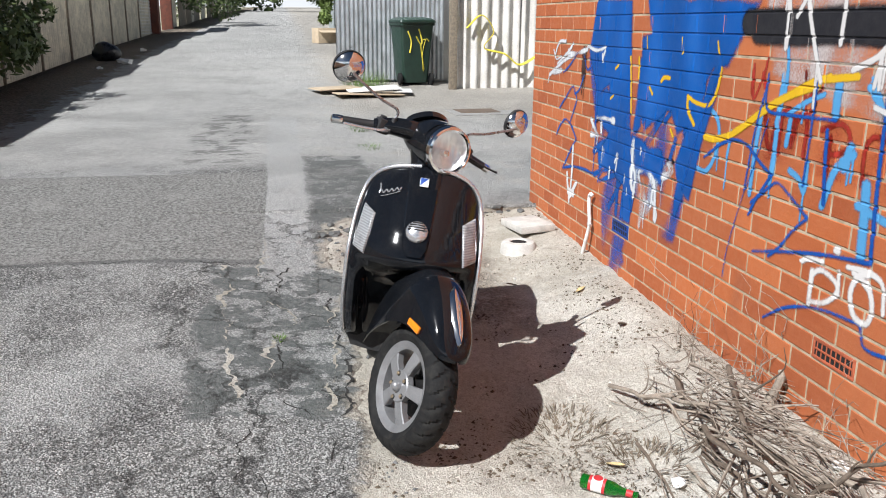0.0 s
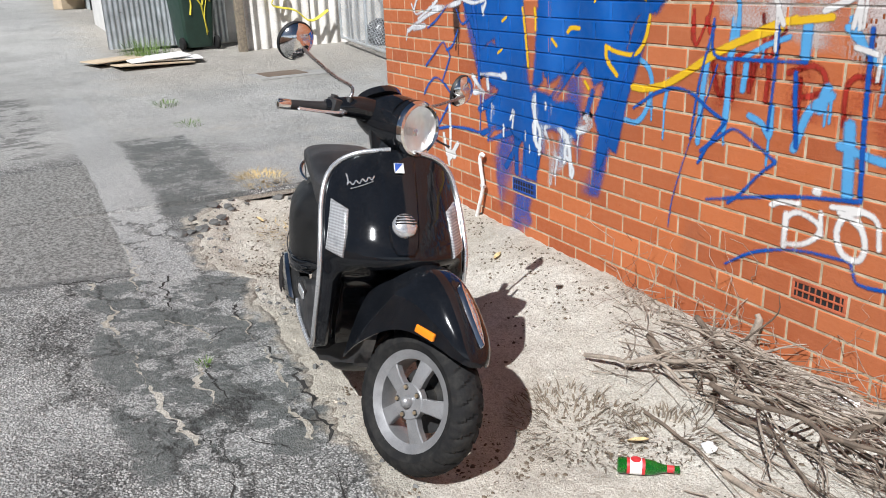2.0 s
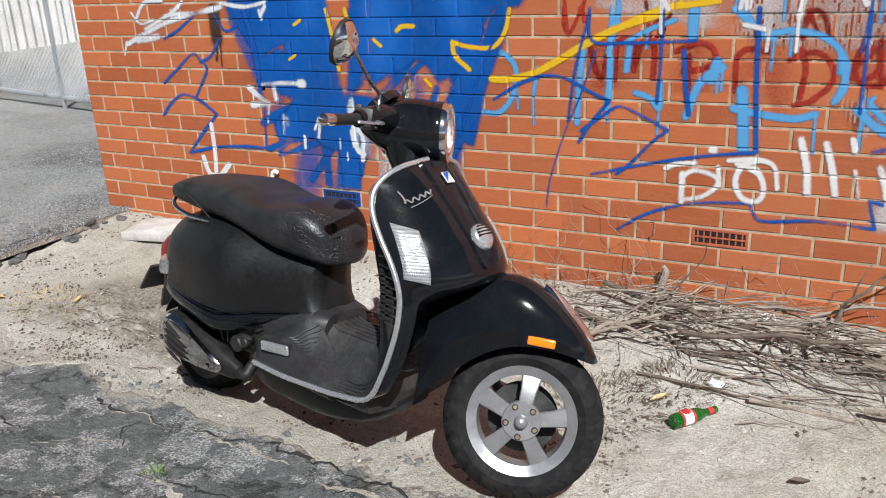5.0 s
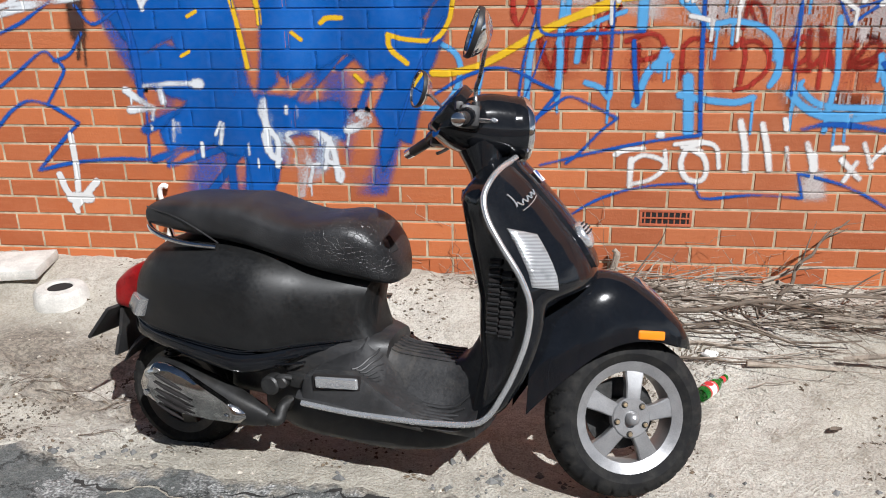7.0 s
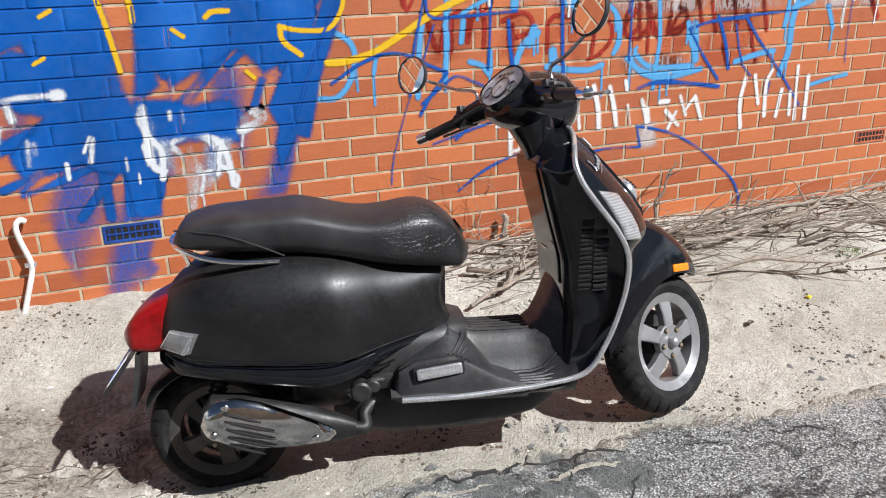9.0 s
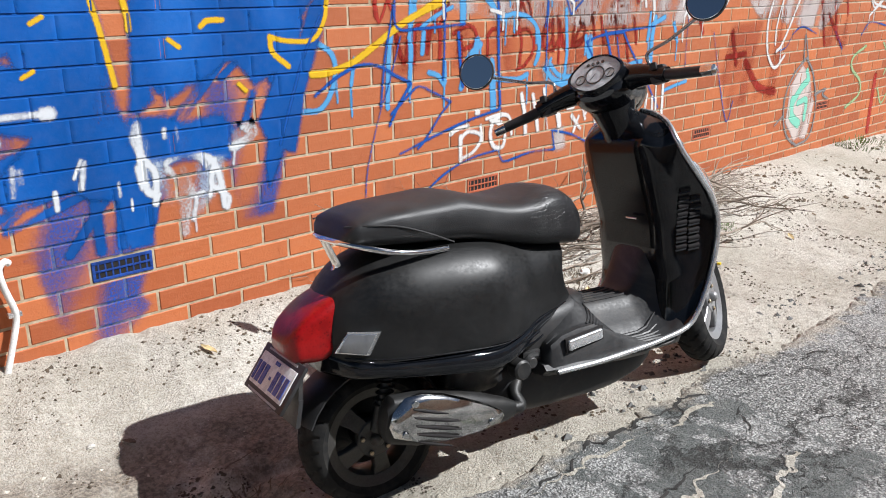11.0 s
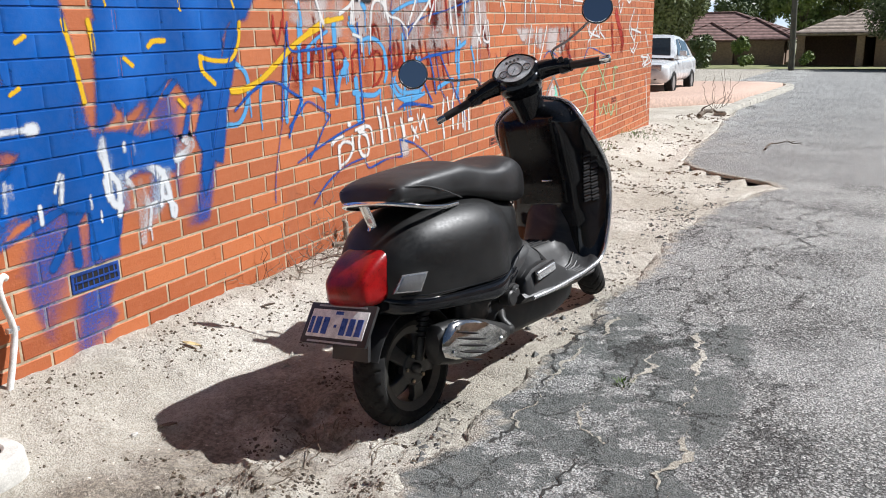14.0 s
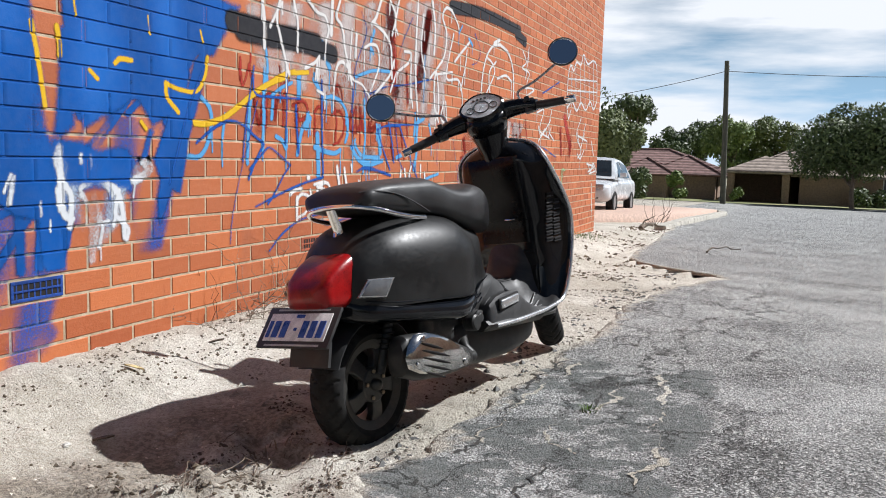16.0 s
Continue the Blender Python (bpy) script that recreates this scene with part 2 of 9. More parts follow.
def sand_material():
    m = Mat("pale_sand", (0.6, 0.5, 0.38), 0.95)
    big, mid, fine = m.noise(0.9, 5, 0.6), m.noise(7, 8, 0.72), m.noise(130, 3, 0.7)
    c = m.mix(m.fit(big, 0.35, 0.68), (0.49, 0.455, 0.385), (0.72, 0.69, 0.62))
    c = m.mix(m.math("MULTIPLY", m.fit(mid, 0.5, 0.75), 0.6), c, (0.23, 0.195, 0.145))
    c = m.mix(m.math("MULTIPLY", m.fit(m.math("ADD", m.math("MULTIPLY", fine, 0.6), m.math("MULTIPLY", m.noise(46, 4, 0.75), 0.4)), 0.42, 0.62), 0.72), c, (0.30, 0.26, 0.20))
    spot = m.fit(m.cells(60), 0.05, 0.16, 1.0, 0.0)
    keep = m.fit(m.noise(5, 3), 0.5, 0.62)
    c = m.mix(m.math("MULTIPLY", m.math("MULTIPLY", spot, keep), 0.8), c, (0.09, 0.07, 0.05))
    x, y, z = m.xyz()
    # Dark soil tone that also paints the scooter's cast shadow darker.
    soil_shade = m.math("MULTIPLY", m.fit(m.math("ABSOLUTE", m.math("ADD", x, 0.88)), 0.45, 0.95, 1.0, 0.0), m.fit(m.math("ABSOLUTE", m.math("ADD", y, 0.88)), 0.22, 0.40, 1.0, 0.0))
    soil_shade = m.math("MULTIPLY", soil_shade, m.fit(m.noise(5.5, 7, 0.7), 0.36, 0.54))
    c = m.mix(m.math("MULTIPLY", soil_shade, 0.82), c, m.mix(m.fit(m.noise(60, 4, 0.7), 0.4, 0.6), (0.12, 0.10, 0.078), (0.33, 0.285, 0.225)))
    far = m.fit(m.math("ABSOLUTE", x), 14, 30)
    c = m.mix(m.math("MULTIPLY", far, m.fit(m.noise(0.6, 5), 0.35, 0.6)), c, (0.20, 0.19, 0.10))
    m.put("Base Color", c)
    return m.bump(m.math("ADD", m.math("MULTIPLY", mid, 1.2), m.math("MULTIPLY", fine, 0.5)), 1.0, 0.024).m


sand = sand_material()


def asphalt_material(name):
    """Worn chip seal: stones in bitumen, with newer dark patches and a bleached strip."""
    m = Mat(name, (0.2, 0.2, 0.2), 0.85)
    w = m.where()
    x, y, z = m.xyz(w)
    stone, t = m.cells(120), m.xyz(m.cells(120, out="Color"))[0]
    warp = m.math("SUBTRACT", m.noise(2.6, 6, 0.65), 0.5)
    rip = m.math("SUBTRACT", m.noise(11, 5, 0.65), 0.5)
    grain = m.noise(240, 3, 0.7)
    clump = m.noise(38, 4, 0.7)

    def box(x0, x1, y0, y1, soft=0.04, amp=0.25):
        xw = m.math("ADD", x, m.math("MULTIPLY", m.math("ADD", warp, m.math("MULTIPLY", rip, 0.5)), amp))
        yw = m.math("ADD", y, m.math("MULTIPLY", m.math("ADD", warp, m.math("MULTIPLY", rip, 0.6)), amp))
        a = m.math("MULTIPLY", m.fit(xw, x0 - soft, x0 + soft), m.fit(xw, x1 - soft, x1 + soft, 1, 0))
        b = m.math("MULTIPLY", m.fit(yw, y0 - soft, y0 + soft), m.fit(yw, y1 - soft, y1 + soft, 1, 0))
        return m.math("MULTIPLY", a, b)

    worn_f = m.fit(m.noise(1.3, 7, 0.68), 0.38, 0.62)
    chips = m.mix(t, (0.24, 0.24, 0.23), (0.64, 0.635, 0.61))
    tar = m.mix(worn_f, (0.072, 0.072, 0.069), (0.18, 0.178, 0.168))
    lost = m.fit(m.math("ADD", clump, m.math("MULTIPLY", worn_f, -0.12)), 0.42, 0.58)
    c = m.mix(m.math("MAXIMUM", m.fit(stone, 0.47, 0.62), m.math("MULTIPLY", lost, 0.7)), chips, tar)
    pale = m.mix(m.fit(stone, 0.30, 0.70), m.mix(t, (0.48, 0.48, 0.465), (0.66, 0.655, 0.635)), (0.31, 0.31, 0.30))
    c = m.mix(m.math("MULTIPLY", m.fit(m.noise(0.8, 6, 0.6), 0.44, 0.60), 0.7), c, pale)
    c = m.mix(m.math("MULTIPLY", m.fit(x, -3.4, -4.4), 0.58), c, m.mix(m.fit(m.math("ADD", m.math("MULTIPLY", grain, 0.5), m.math("MULTIPLY", m.noise(22, 6, 0.8), 0.5)), 0.38, 0.62), (0.36, 0.35, 0.33), (0.62, 0.61, 0.58)))
    c = m.mix(m.math("MULTIPLY", box(-7.0, -1.02, -2.02, -1.70, 0.02, 0.12), 0.9), c, pale)
    dark = m.mix(m.fit(m.math("ADD", m.math("MULTIPLY", grain, 0.6), m.math("MULTIPLY", clump, 0.4)), 0.38, 0.64), (0.075, 0.082, 0.079), (0.215, 0.223, 0.213))
    scuff = m.fit(m.math("ADD", m.math("ADD", m.noise(3.4, 8, 0.72, m.scaled(w, 1.6, 1, 1)), m.math("MULTIPLY", rip, 0.3)), m.math("MULTIPLY", m.math("SUBTRACT", grain, 0.5), 0.10)), 0.505, 0.535)
    strip = m.math("MULTIPLY", box(-1.05, 0.72, -2.28, -1.30, 0.02, 0.3), m.math("SUBTRACT", 1.0, m.math("MULTIPLY", scuff, 0.95)))
    strip2 = m.math("MULTIPLY", box(-4.2, -1.05, -1.68, -1.15, 0.03, 0.2), m.math("SUBTRACT", 0.92, m.math("MULTIPLY", scuff, 0.6)))
    far_dark = m.math("MULTIPLY", box(-7.2, -3.9, -2.75, -2.25, 0.1, 0.5), m.math("MULTIPLY", scuff, 0.7))
    patch = box(-3.48, -1.15, -9.0, -2.0, 0.010, 0.03)
    fine = m.mix(m.fit(m.noise(48, 6, 0.85), 0.40, 0.60), (0.085, 0.083, 0.078), (0.36, 0.355, 0.335))
    fine = m.mix(m.math("MULTIPLY", m.fit(m.noise(1.9, 6, 0.7), 0.5, 0.7), 0.4), fine, (0.36, 0.35, 0.33))
    c = m.mix(strip, m.mix(m.math("MULTIPLY", box(-1.05, 0.72, -2.28, -1.30, 0.02, 0.3), 0.55), c, pale), dark)
    c = m.mix(strip2, c, dark)
    c = m.mix(patch, c, fine)
    edge = m.math("MULTIPLY", box(-1.17, -1.10, -4.2, -2.0, 0.02, 0.05), 0.6)
    c = m.mix(edge, c, (0.09, 0.09, 0.088))
    c = m.mix(far_dark, c, (0.13, 0.13, 0.12))
    smooth = m.math("MULTIPLY", m.fit(x, 4.9, 5.2), m.fit(m.math("ADD", y, m.math("MULTIPLY", warp, 0.5)), -1.0, -1.05))
    c = m.mix(m.math("MULTIPLY", smooth, 0.85), c, m.mix(m.fit(grain, 0.3, 0.7), (0.22, 0.22, 0.215), (0.38, 0.378, 0.365)))
    jig = m.nt.nodes.new("ShaderNodeTexNoise")
    jig.inputs["Scale"].default_value, jig.inputs["Detail"].default_value, jig.inputs["Roughness"].default_value = 3.0, 8.0, 0.75
    m.nt.links.new(w, jig.inputs["Vector"])
    add = m.nt.nodes.new("ShaderNodeVectorMath")
    add.operation = "MULTIPLY_ADD"
    m.nt.links.new(jig.outputs["Color"], add.inputs[0])
    add.inputs[1].default_value = (0.9, 0.9, 0.0)
    m.nt.links.new(m.scaled(w, 0.8, 1.6, 0), add.inputs[2])
    bent = add.outputs[0]
    crack = m.fit(m.cells(2.1, "DISTANCE_TO_EDGE", vec=bent), 0.0, 0.030, 1.0, 0.0)
    crack = m.math("MULTIPLY", m.math("MULTIPLY", crack, m.fit(m.noise(1.3, 3), 0.38, 0.46)), m.math("SUBTRACT", 1.0, patch))
    crack = m.math("MULTIPLY", crack, m.math("MULTIPLY", m.fit(y, -2.7, -2.3), m.math("MULTIPLY", m.fit(x, 4.5, 3.0), m.fit(x, -2.4, -1.7))))
    c = m.mix(m.math("MULTIPLY", crack, 0.8), c, (0.04, 0.038, 0.035))
    dusty = m.math("MULTIPLY", m.fit(m.noise(3.1, 7, 0.72), 0.52, 0.68), m.fit(y, -2.0, -1.3))
    c = m.mix(m.math("MULTIPLY", dusty, 0.35), c, m.mix(m.fit(grain, 0.35, 0.65), (0.40, 0.36, 0.29), (0.58, 0.53, 0.44)))
    rim = m.nt.nodes.new("ShaderNodeAttribute")
    rim.attribute_name = "inland"
    near = m.fit(m.math("ADD", rim.outputs["Fac"], m.math("MULTIPLY", m.math("ADD", rip, warp), 0.28)), 0.02, 0.09, 1.0, 0.0)
    c = m.mix(m.math("MULTIPLY", near, 0.92), c, m.mix(m.fit(m.noise(120, 3), 0.3, 0.7), (0.33, 0.29, 0.235), (0.62, 0.57, 0.485)))
    soil = m.math("MULTIPLY", m.fit(m.math("ADD", y, m.math("MULTIPLY", m.math("ADD", warp, rip), 0.9)), -4.75, -5.0), m.fit(x, 6, 4))
    c = m.mix(m.math("MULTIPLY", soil, 0.9), c, m.mix(m.fit(m.noise(26, 5, 0.7), 0.4, 0.62), (0.10, 0.075, 0.05), (0.30, 0.235, 0.17)))
    verge_f = m.math("MULTIPLY", m.fit(m.math("ADD", y, m.math("MULTIPLY", m.math("ADD", warp, rip), 1.2)), -1.5, -0.8), m.fit(x, -6.0, -8.0))
    c = m.mix(m.math("MULTIPLY", verge_f, 0.35), c, m.mix(m.fit(m.noise(30, 5, 0.7), 0.4, 0.62), (0.26, 0.205, 0.14), (0.50, 0.42, 0.31)))
    m.put("Base Color", c)
    flat = m.math("SUBTRACT", 1.0, m.math("MAXIMUM", m.math("MULTIPLY", strip, 0.6), m.math("MULTIPLY", patch, 0.6)))
    h = m.math("SUBTRACT", m.math("MULTIPLY", m.math("SUBTRACT", m.math("SUBTRACT", 1.0, stone), lost), flat), m.math("MULTIPLY", crack, 2.0))
    return m.bump(m.math("ADD", h, m.math("MULTIPLY", grain, 0.9)), 1.0, 0.009).m


asphalt = asphalt_material("worn_asphalt")


# ---- mesh helpers ----
def finish(name, bm, material, smooth=40):
    bmesh.ops.recalc_face_normals(bm, faces=bm.faces)
    me = bpy.data.meshes.new(name)
    bm.to_mesh(me)
    bm.free()
    if smooth:
        me.shade_smooth()
        me.set_sharp_from_angle(angle=radians(smooth))
    if material:
        me.materials.append(material)
    return me


def thing(name, label, category, group="", kind="", at=None):
    ob = new(name)
    ob.empty_display_size = 0.1
    if at:
        ob.matrix_world = at
    return tagged(ob, label, category, group, kind)


def part(name, bm, material, parent, label="", smooth=40):
    ob = new(name, finish(name, bm, material, smooth))
    ob.parent = parent
    return tagged(ob, label) if label else ob


def single(name, bm, material, label, category, group="", kind="", at=None, smooth=40):
    ob = new(name, finish(name, bm, material, smooth))
    if at:
        ob.matrix_world = at
    return tagged(ob, label, category, group, kind)


def path(pts, n=8):
    """A smooth line through the points, n steps between each two."""
    p = [Vector(q) for q in pts]
    p = [p[0] * 2 - p[1], *p, p[-1] * 2 - p[-2]]
    res = []
    for i in range(1, len(p) - 2):
        for k in range(n):
            t = k / n
            a, b, c, d = p[i - 1], p[i], p[i + 1], p[i + 2]
            res.append(0.5 * ((2 * b) + (c - a) * t + (2 * a - 5 * b + 4 * c - d) * t * t + (3 * b - a - 3 * c + d) * t ** 3))
    return [*res, p[-2]]


def skin(bm, rings, caps=True, closed=True):
    """Faces between rings of equally many points."""
    vs = [[bm.verts.new(q) for q in r] for r in rings]
    n = len(vs[0])
    for a, b in zip(vs, vs[1:]):
        for i in range(n if closed else n - 1):
            j = (i + 1) % n
            bm.faces.new((a[i], a[j], b[j], b[i]))
    if caps and closed:
        bm.faces.new(vs[0][::-1])
        bm.faces.new(vs[-1])
    return bm


def tube(bm, pts, r, seg=8, flat=1.0):
    """A round bar along the points; r: one radius or one for each point."""
    pts = [Vector(q) for q in pts]
    up, rings = Vector((0.13, 0.21, 0.97)), []
    for i, q in enumerate(pts):
        d = (pts[min(i + 1, len(pts) - 1)] - pts[max(i - 1, 0)]).normalized()
        a = (up - d * up.dot(d)).normalized()
        b = d.cross(a)
        up = a
        rr = r[i] if isinstance(r, (list, tuple)) else r
        rings.append([q + (a * math.cos(t) * flat + b * math.sin(t)) * rr for t in (k * math.tau / seg for k in range(seg))])
    return skin(bm, rings)


def lathe(bm, profile, n=32, m=Matrix.Identity(4), shape=None):
    """Turns (radius, height) round the z axis of m."""
    rings = []
    for k in range(n):
        t = k * math.tau / n
        rings.append([m @ Vector((r * math.cos(t), r * math.sin(t), h)) for r, h in ((shape(r, h, t) if shape else (r, h)) for r, h in profile)])
    vs = [[bm.verts.new(q) for q in r] for r in rings]
    for i in range(n):
        a, b = vs[i], vs[(i + 1) % n]
        for j in range(len(profile) - 1):
            bm.faces.new((a[j], b[j], b[j + 1], a[j + 1]))
    return bm


def block(bm, size, at=(0, 0, 0), m=Matrix.Identity(4), bevel=0.0, seg=2):
    """A box with softened edges."""
    made = bmesh.ops.create_cube(bm, size=1.0, matrix=m @ Matrix.Translation(at) @ Matrix.Diagonal((*size, 1)))
    if bevel:
        edges = list({e for v in made["verts"] for e in v.link_edges})
        bmesh.ops.bevel(bm, geom=edges, offset=bevel, segments=seg, profile=0.6, affect="EDGES")
    return bm


def disc(bm, r, depth, m, n=24, bevel=0.0):
    p = [(0.0001, depth / 2), (r - bevel, depth / 2), (r, depth / 2 - bevel), (r, -depth / 2 + bevel), (r - bevel, -depth / 2), (0.0001, -depth / 2)]
    return lathe(bm, p, n, m)


def ease(x, xs, ys):
    return float(np.interp(x, xs, ys))


def smoothstep(a, b, x):
    t = min(1.0, max(0.0, (x - a) / (b - a)))
    return t * t * (3 - 2 * t)


# ---- ground ----
def road_z(x):
    return ease(x, [-150, -60, -20, -10, -7.3, -3.4, -1.0, 0.5, 1.2, 4.65, 9.2, 20, 60, 200, 400],
                [4.0, 2.0, 0.82, 0.42, 0.27, 0.17, 0.075, 0.005, -0.045, -0.15, -0.28, -0.62, -1.88, -3.9, -4.4])


def fall(x):
    """How far the lane dips towards its edge by the wall."""
    return ease(x, [-3.2, -2.4, -1.5, -1.0, -0.4, 0.2, 0.65, 1.0, 1.6, 3.0], [0, -0.03, -0.05, -0.088, -0.092, -0.072, -0.05, -0.028, -0.012, 0])


def road_at(x, y):
    return road_z(x) + fall(x) * smoothstep(-2.65, -1.45, y)


def wall_foot(x):
    return ease(x, [-2.4, -1.3, 0, 1.2, 2.3, 5.8, 9.2, 14, 20], [0.08, 0.045, 0.028, 0.008, -0.008, -0.07, -0.22, -0.42, -0.66])


def edge_y(x):
    """Where the asphalt ends towards the wall."""
    if x < -2.2:
        return 9.0
    y = ease(x, [-2.2, -1.9, -1.35, -0.9, -0.4, 0.1, 1.0, 1.6, 2.6, 3.6, 4.3, 4.7, 4.78, 4.86, 5.2, 5.6, 6.1, 7.1, 9.2, 11, 14, 25, 26.0, 27],
             [-1.25, -1.5, -1.63, -1.47, -1.52, -1.53, -1.57, -1.63, -1.6, -1.76, -1.95, -2.16, -2.12, -1.92, -1.5, -1.2, -1.02, -0.97, -0.9, -0.8, -0.70, -1.1, 0, 60])
    if x > 25.9:
        return y
    return y + 0.06 * noise.noise(Vector((x * 4, 3.1, 0))) + 0.03 * noise.noise(Vector((x * 17, 1.3, 0))) + 0.026 * noise.noise(Vector((x * 43, 2.3, 0)))


def sand_z(x, y):
    if -2.2 < x < 25:
        e = edge_y(x)
        low = ease(x, [-2.2, -1.5, -1.1, -0.9, -0.5, 0.0, 0.5, 1.6], [0.03, -0.045, -0.072, -0.098, -0.094, -0.090, -0.086, -0.086]) if x < 1.6 else ease(x, [1.6, 2.6], [-0.086, road_z(2.6) - 0.038]) if x < 2.6 else road_z(x) - 0.038
        k = smoothstep(0.0, 0.22, y - e)
        base = (road_at(x, e) - 0.010) * (1 - k) + low * k
    else:
        base = road_at(x, y) - 0.038
    f = smoothstep(ease(x, [-0.5, 0.9], [-0.64, -0.95]), -0.03, y) if -2.6 < x < 12 else 0.0
    z = base * (1 - f) + wall_foot(x) * f
    near = 1.0 if -4 < x < 12 and -2.4 < y < 0.5 else 0.25
    z += near * (0.016 * noise.noise(Vector((x * 2.2, y * 2.2, 0.5))) + 0.010 * noise.noise(Vector((x * 6, y * 6, 1.5))) + 0.007 * noise.noise(Vector((x * 14, y * 14, 2.5))) + 0.005 * noise.noise(Vector((x * 24, y * 24, 4.5))))
    rough = math.exp(-((x + 1.0) / 0.6) ** 2 - ((y + 0.98) / 0.26) ** 2) if abs(x + 1.0) < 1.3 and -1.6 < y < -0.5 else 0.0
    if rough > 0.02:
        z += rough * (0.055 * noise.noise(Vector((x * 8, y * 9, 3.5))) + 0.034 * noise.noise(Vector((x * 19, y * 21, 5.5))))
    for cx, cy, r, h in ((1.05, -0.95, 0.22, -0.03), (-0.75, -1.05, 0.25, -0.03), (1.9, -1.0, 0.12, -0.03), (2.2, -0.85, 0.1, -0.03), (-1.05, -1.15, 0.12, 0.035), (-0.46, -1.24, 0.14, -0.005)):
        d = math.hypot(x - cx, y - cy) / r
        if d < 2:
            z += h * math.exp(-d * d * 1.5)
    return z


def lines(dense, far):
    a, b, step = dense
    res = list(np.arange(a, b + step / 2, step))
    s, lo, hi = step, a, b
    left, right = [], []
    while lo > far[0] or hi < far[1]:
        s *= 1.13
        if lo > far[0]:
            lo = max(far[0], lo - s)
            left.append(lo)
        if hi < far[1]:
            hi = min(far[1], hi + s)
            right.append(hi)
    return [*left[::-1], *res, *right]


def sheet(name, xs, ys, height, material, skip=None):
    """A ground mesh on the crossing lines xs, ys(x)."""
    verts = [(x, y, height(x, y)) for x in xs for y in (ys(x) if callable(ys) else ys)]
    n = len(ys(xs[0]) if callable(ys) else ys)
    faces = [(i * n + j, (i + 1) * n + j, (i + 1) * n + j + 1, i * n + j + 1) for i in range(len(xs) - 1) for j in range(n - 1)]
    me = bpy.data.meshes.new(name)
    me.from_pydata(verts, [], faces)
    me.materials.append(material)
    me.shade_smooth()
    return new(name, me)


def ground_height(x, y):
    if y < edge_y(x) - 0.04 and y > -6.2:
        return road_at(x, y) - 0.075
    return sand_z(x, y)


ground = sheet("ground", lines((-2.4, 3.6, 0.02), (-320, 420)), lines((-1.7, 0.04, 0.02), (-320, 320)), ground_height, sand)
tagged(ground, "pale dry sand with scuffs, pebbles and leaf litter", "sand", kind="structure")


def road_lines(x):
    e = edge_y(x)
    ys = [e, e - 0.012, e - 0.03]
    y, s = e - 0.03, 0.03
    for k in range(60):
        y = max(-6.1 if x < 22 else -60.0, y - s)
        ys.append(y)
        s *= 1.11 if x < 22 else 1.2
    return ys


def road_height(x, y):
    d = edge_y(x) - y
    z = road_at(x, y) + 0.004 * noise.noise(Vector((x * 3, y * 3, 7)))
    if d < 0.006:
        return z - 0.03
    if d < 0.02:
        return z - 0.008
    return z + 0.003 * noise.noise(Vector((x * 30, y * 30, 4)))


road = sheet("road", lines((-2.4, 2.4, 0.018), (-150, 62)), road_lines, road_height, asphalt)
rim = road.data.attributes.new("inland", "FLOAT", "POINT")
rim.data.foreach_set("value", np.array([min(2.0, edge_y(v.co.x) - v.co.y) if -2.6 < v.co.x < 14 else 2.0 for v in road.data.vertices], dtype=np.float32))
tagged(road, "worn grey chip-seal asphalt lane with dark patches and cracks", "road", kind="structure")


def sand_seam(pts, w):
    """Sand washed into a crack of the road."""
    bm = bmesh.new()
    line = path(pts, 44)
    left, right = [], []
    for i, q in enumerate(line):
        d = (line[min(i + 1, len(line) - 1)] - line[max(i - 1, 0)]).normalized()
        nrm = Vector((-d.y, d.x, 0))
        j = Vector((noise.noise(q * 9), noise.noise(q * 9 + Vector((7, 7, 0))), 0)) * 0.06 + Vector((noise.noise(q * 37), noise.noise(q * 37 + Vector((5, 1, 0))), 0)) * 0.02
        ww = w * min(1.0, max(0.03, 1.3 * noise.noise(q * 4 + Vector((3, 0, 0))) + 0.35 + 0.5 * noise.noise(q * 26)))
        for side, row in ((1, left), (-1, right)):
            v = q + j + nrm * ww * side * 0.5
            row.append(bm.verts.new((v.x, v.y, road_height(v.x, v.y) + 0.0025)))
    for i in range(len(left) - 1):
        bm.faces.new((left[i], left[i + 1], right[i + 1], right[i]))
    return bm


tar_black = worn("open_crack", (0.028, 0.026, 0.024), 0.95, vary=0.4, scale=20)
SEAMS = (((-1.07, -2.23, 0), (-0.79, -2.19, 0), (-0.46, -2.18, 0), (-0.16, -2.14, 0), (0.1, -2.13, 0), (0.45, -2.09, 0), (0.6, -2.04, 0)),
         ((0.52, -1.92, 0), (0.28, -1.93, 0), (0.07, -1.95, 0), (-0.14, -1.89, 0), (-0.28, -1.84, 0), (-0.4, -1.87, 0), (-0.55, -1.93, 0)),
         ((-0.5, -1.66, 0), (-0.1, -1.63, 0), (0.3, -1.66, 0), (0.7, -1.7, 0)),
         ((-1.6, -1.98, 0), (-1.2, -1.99, 0), (-0.9, -2.05, 0)))
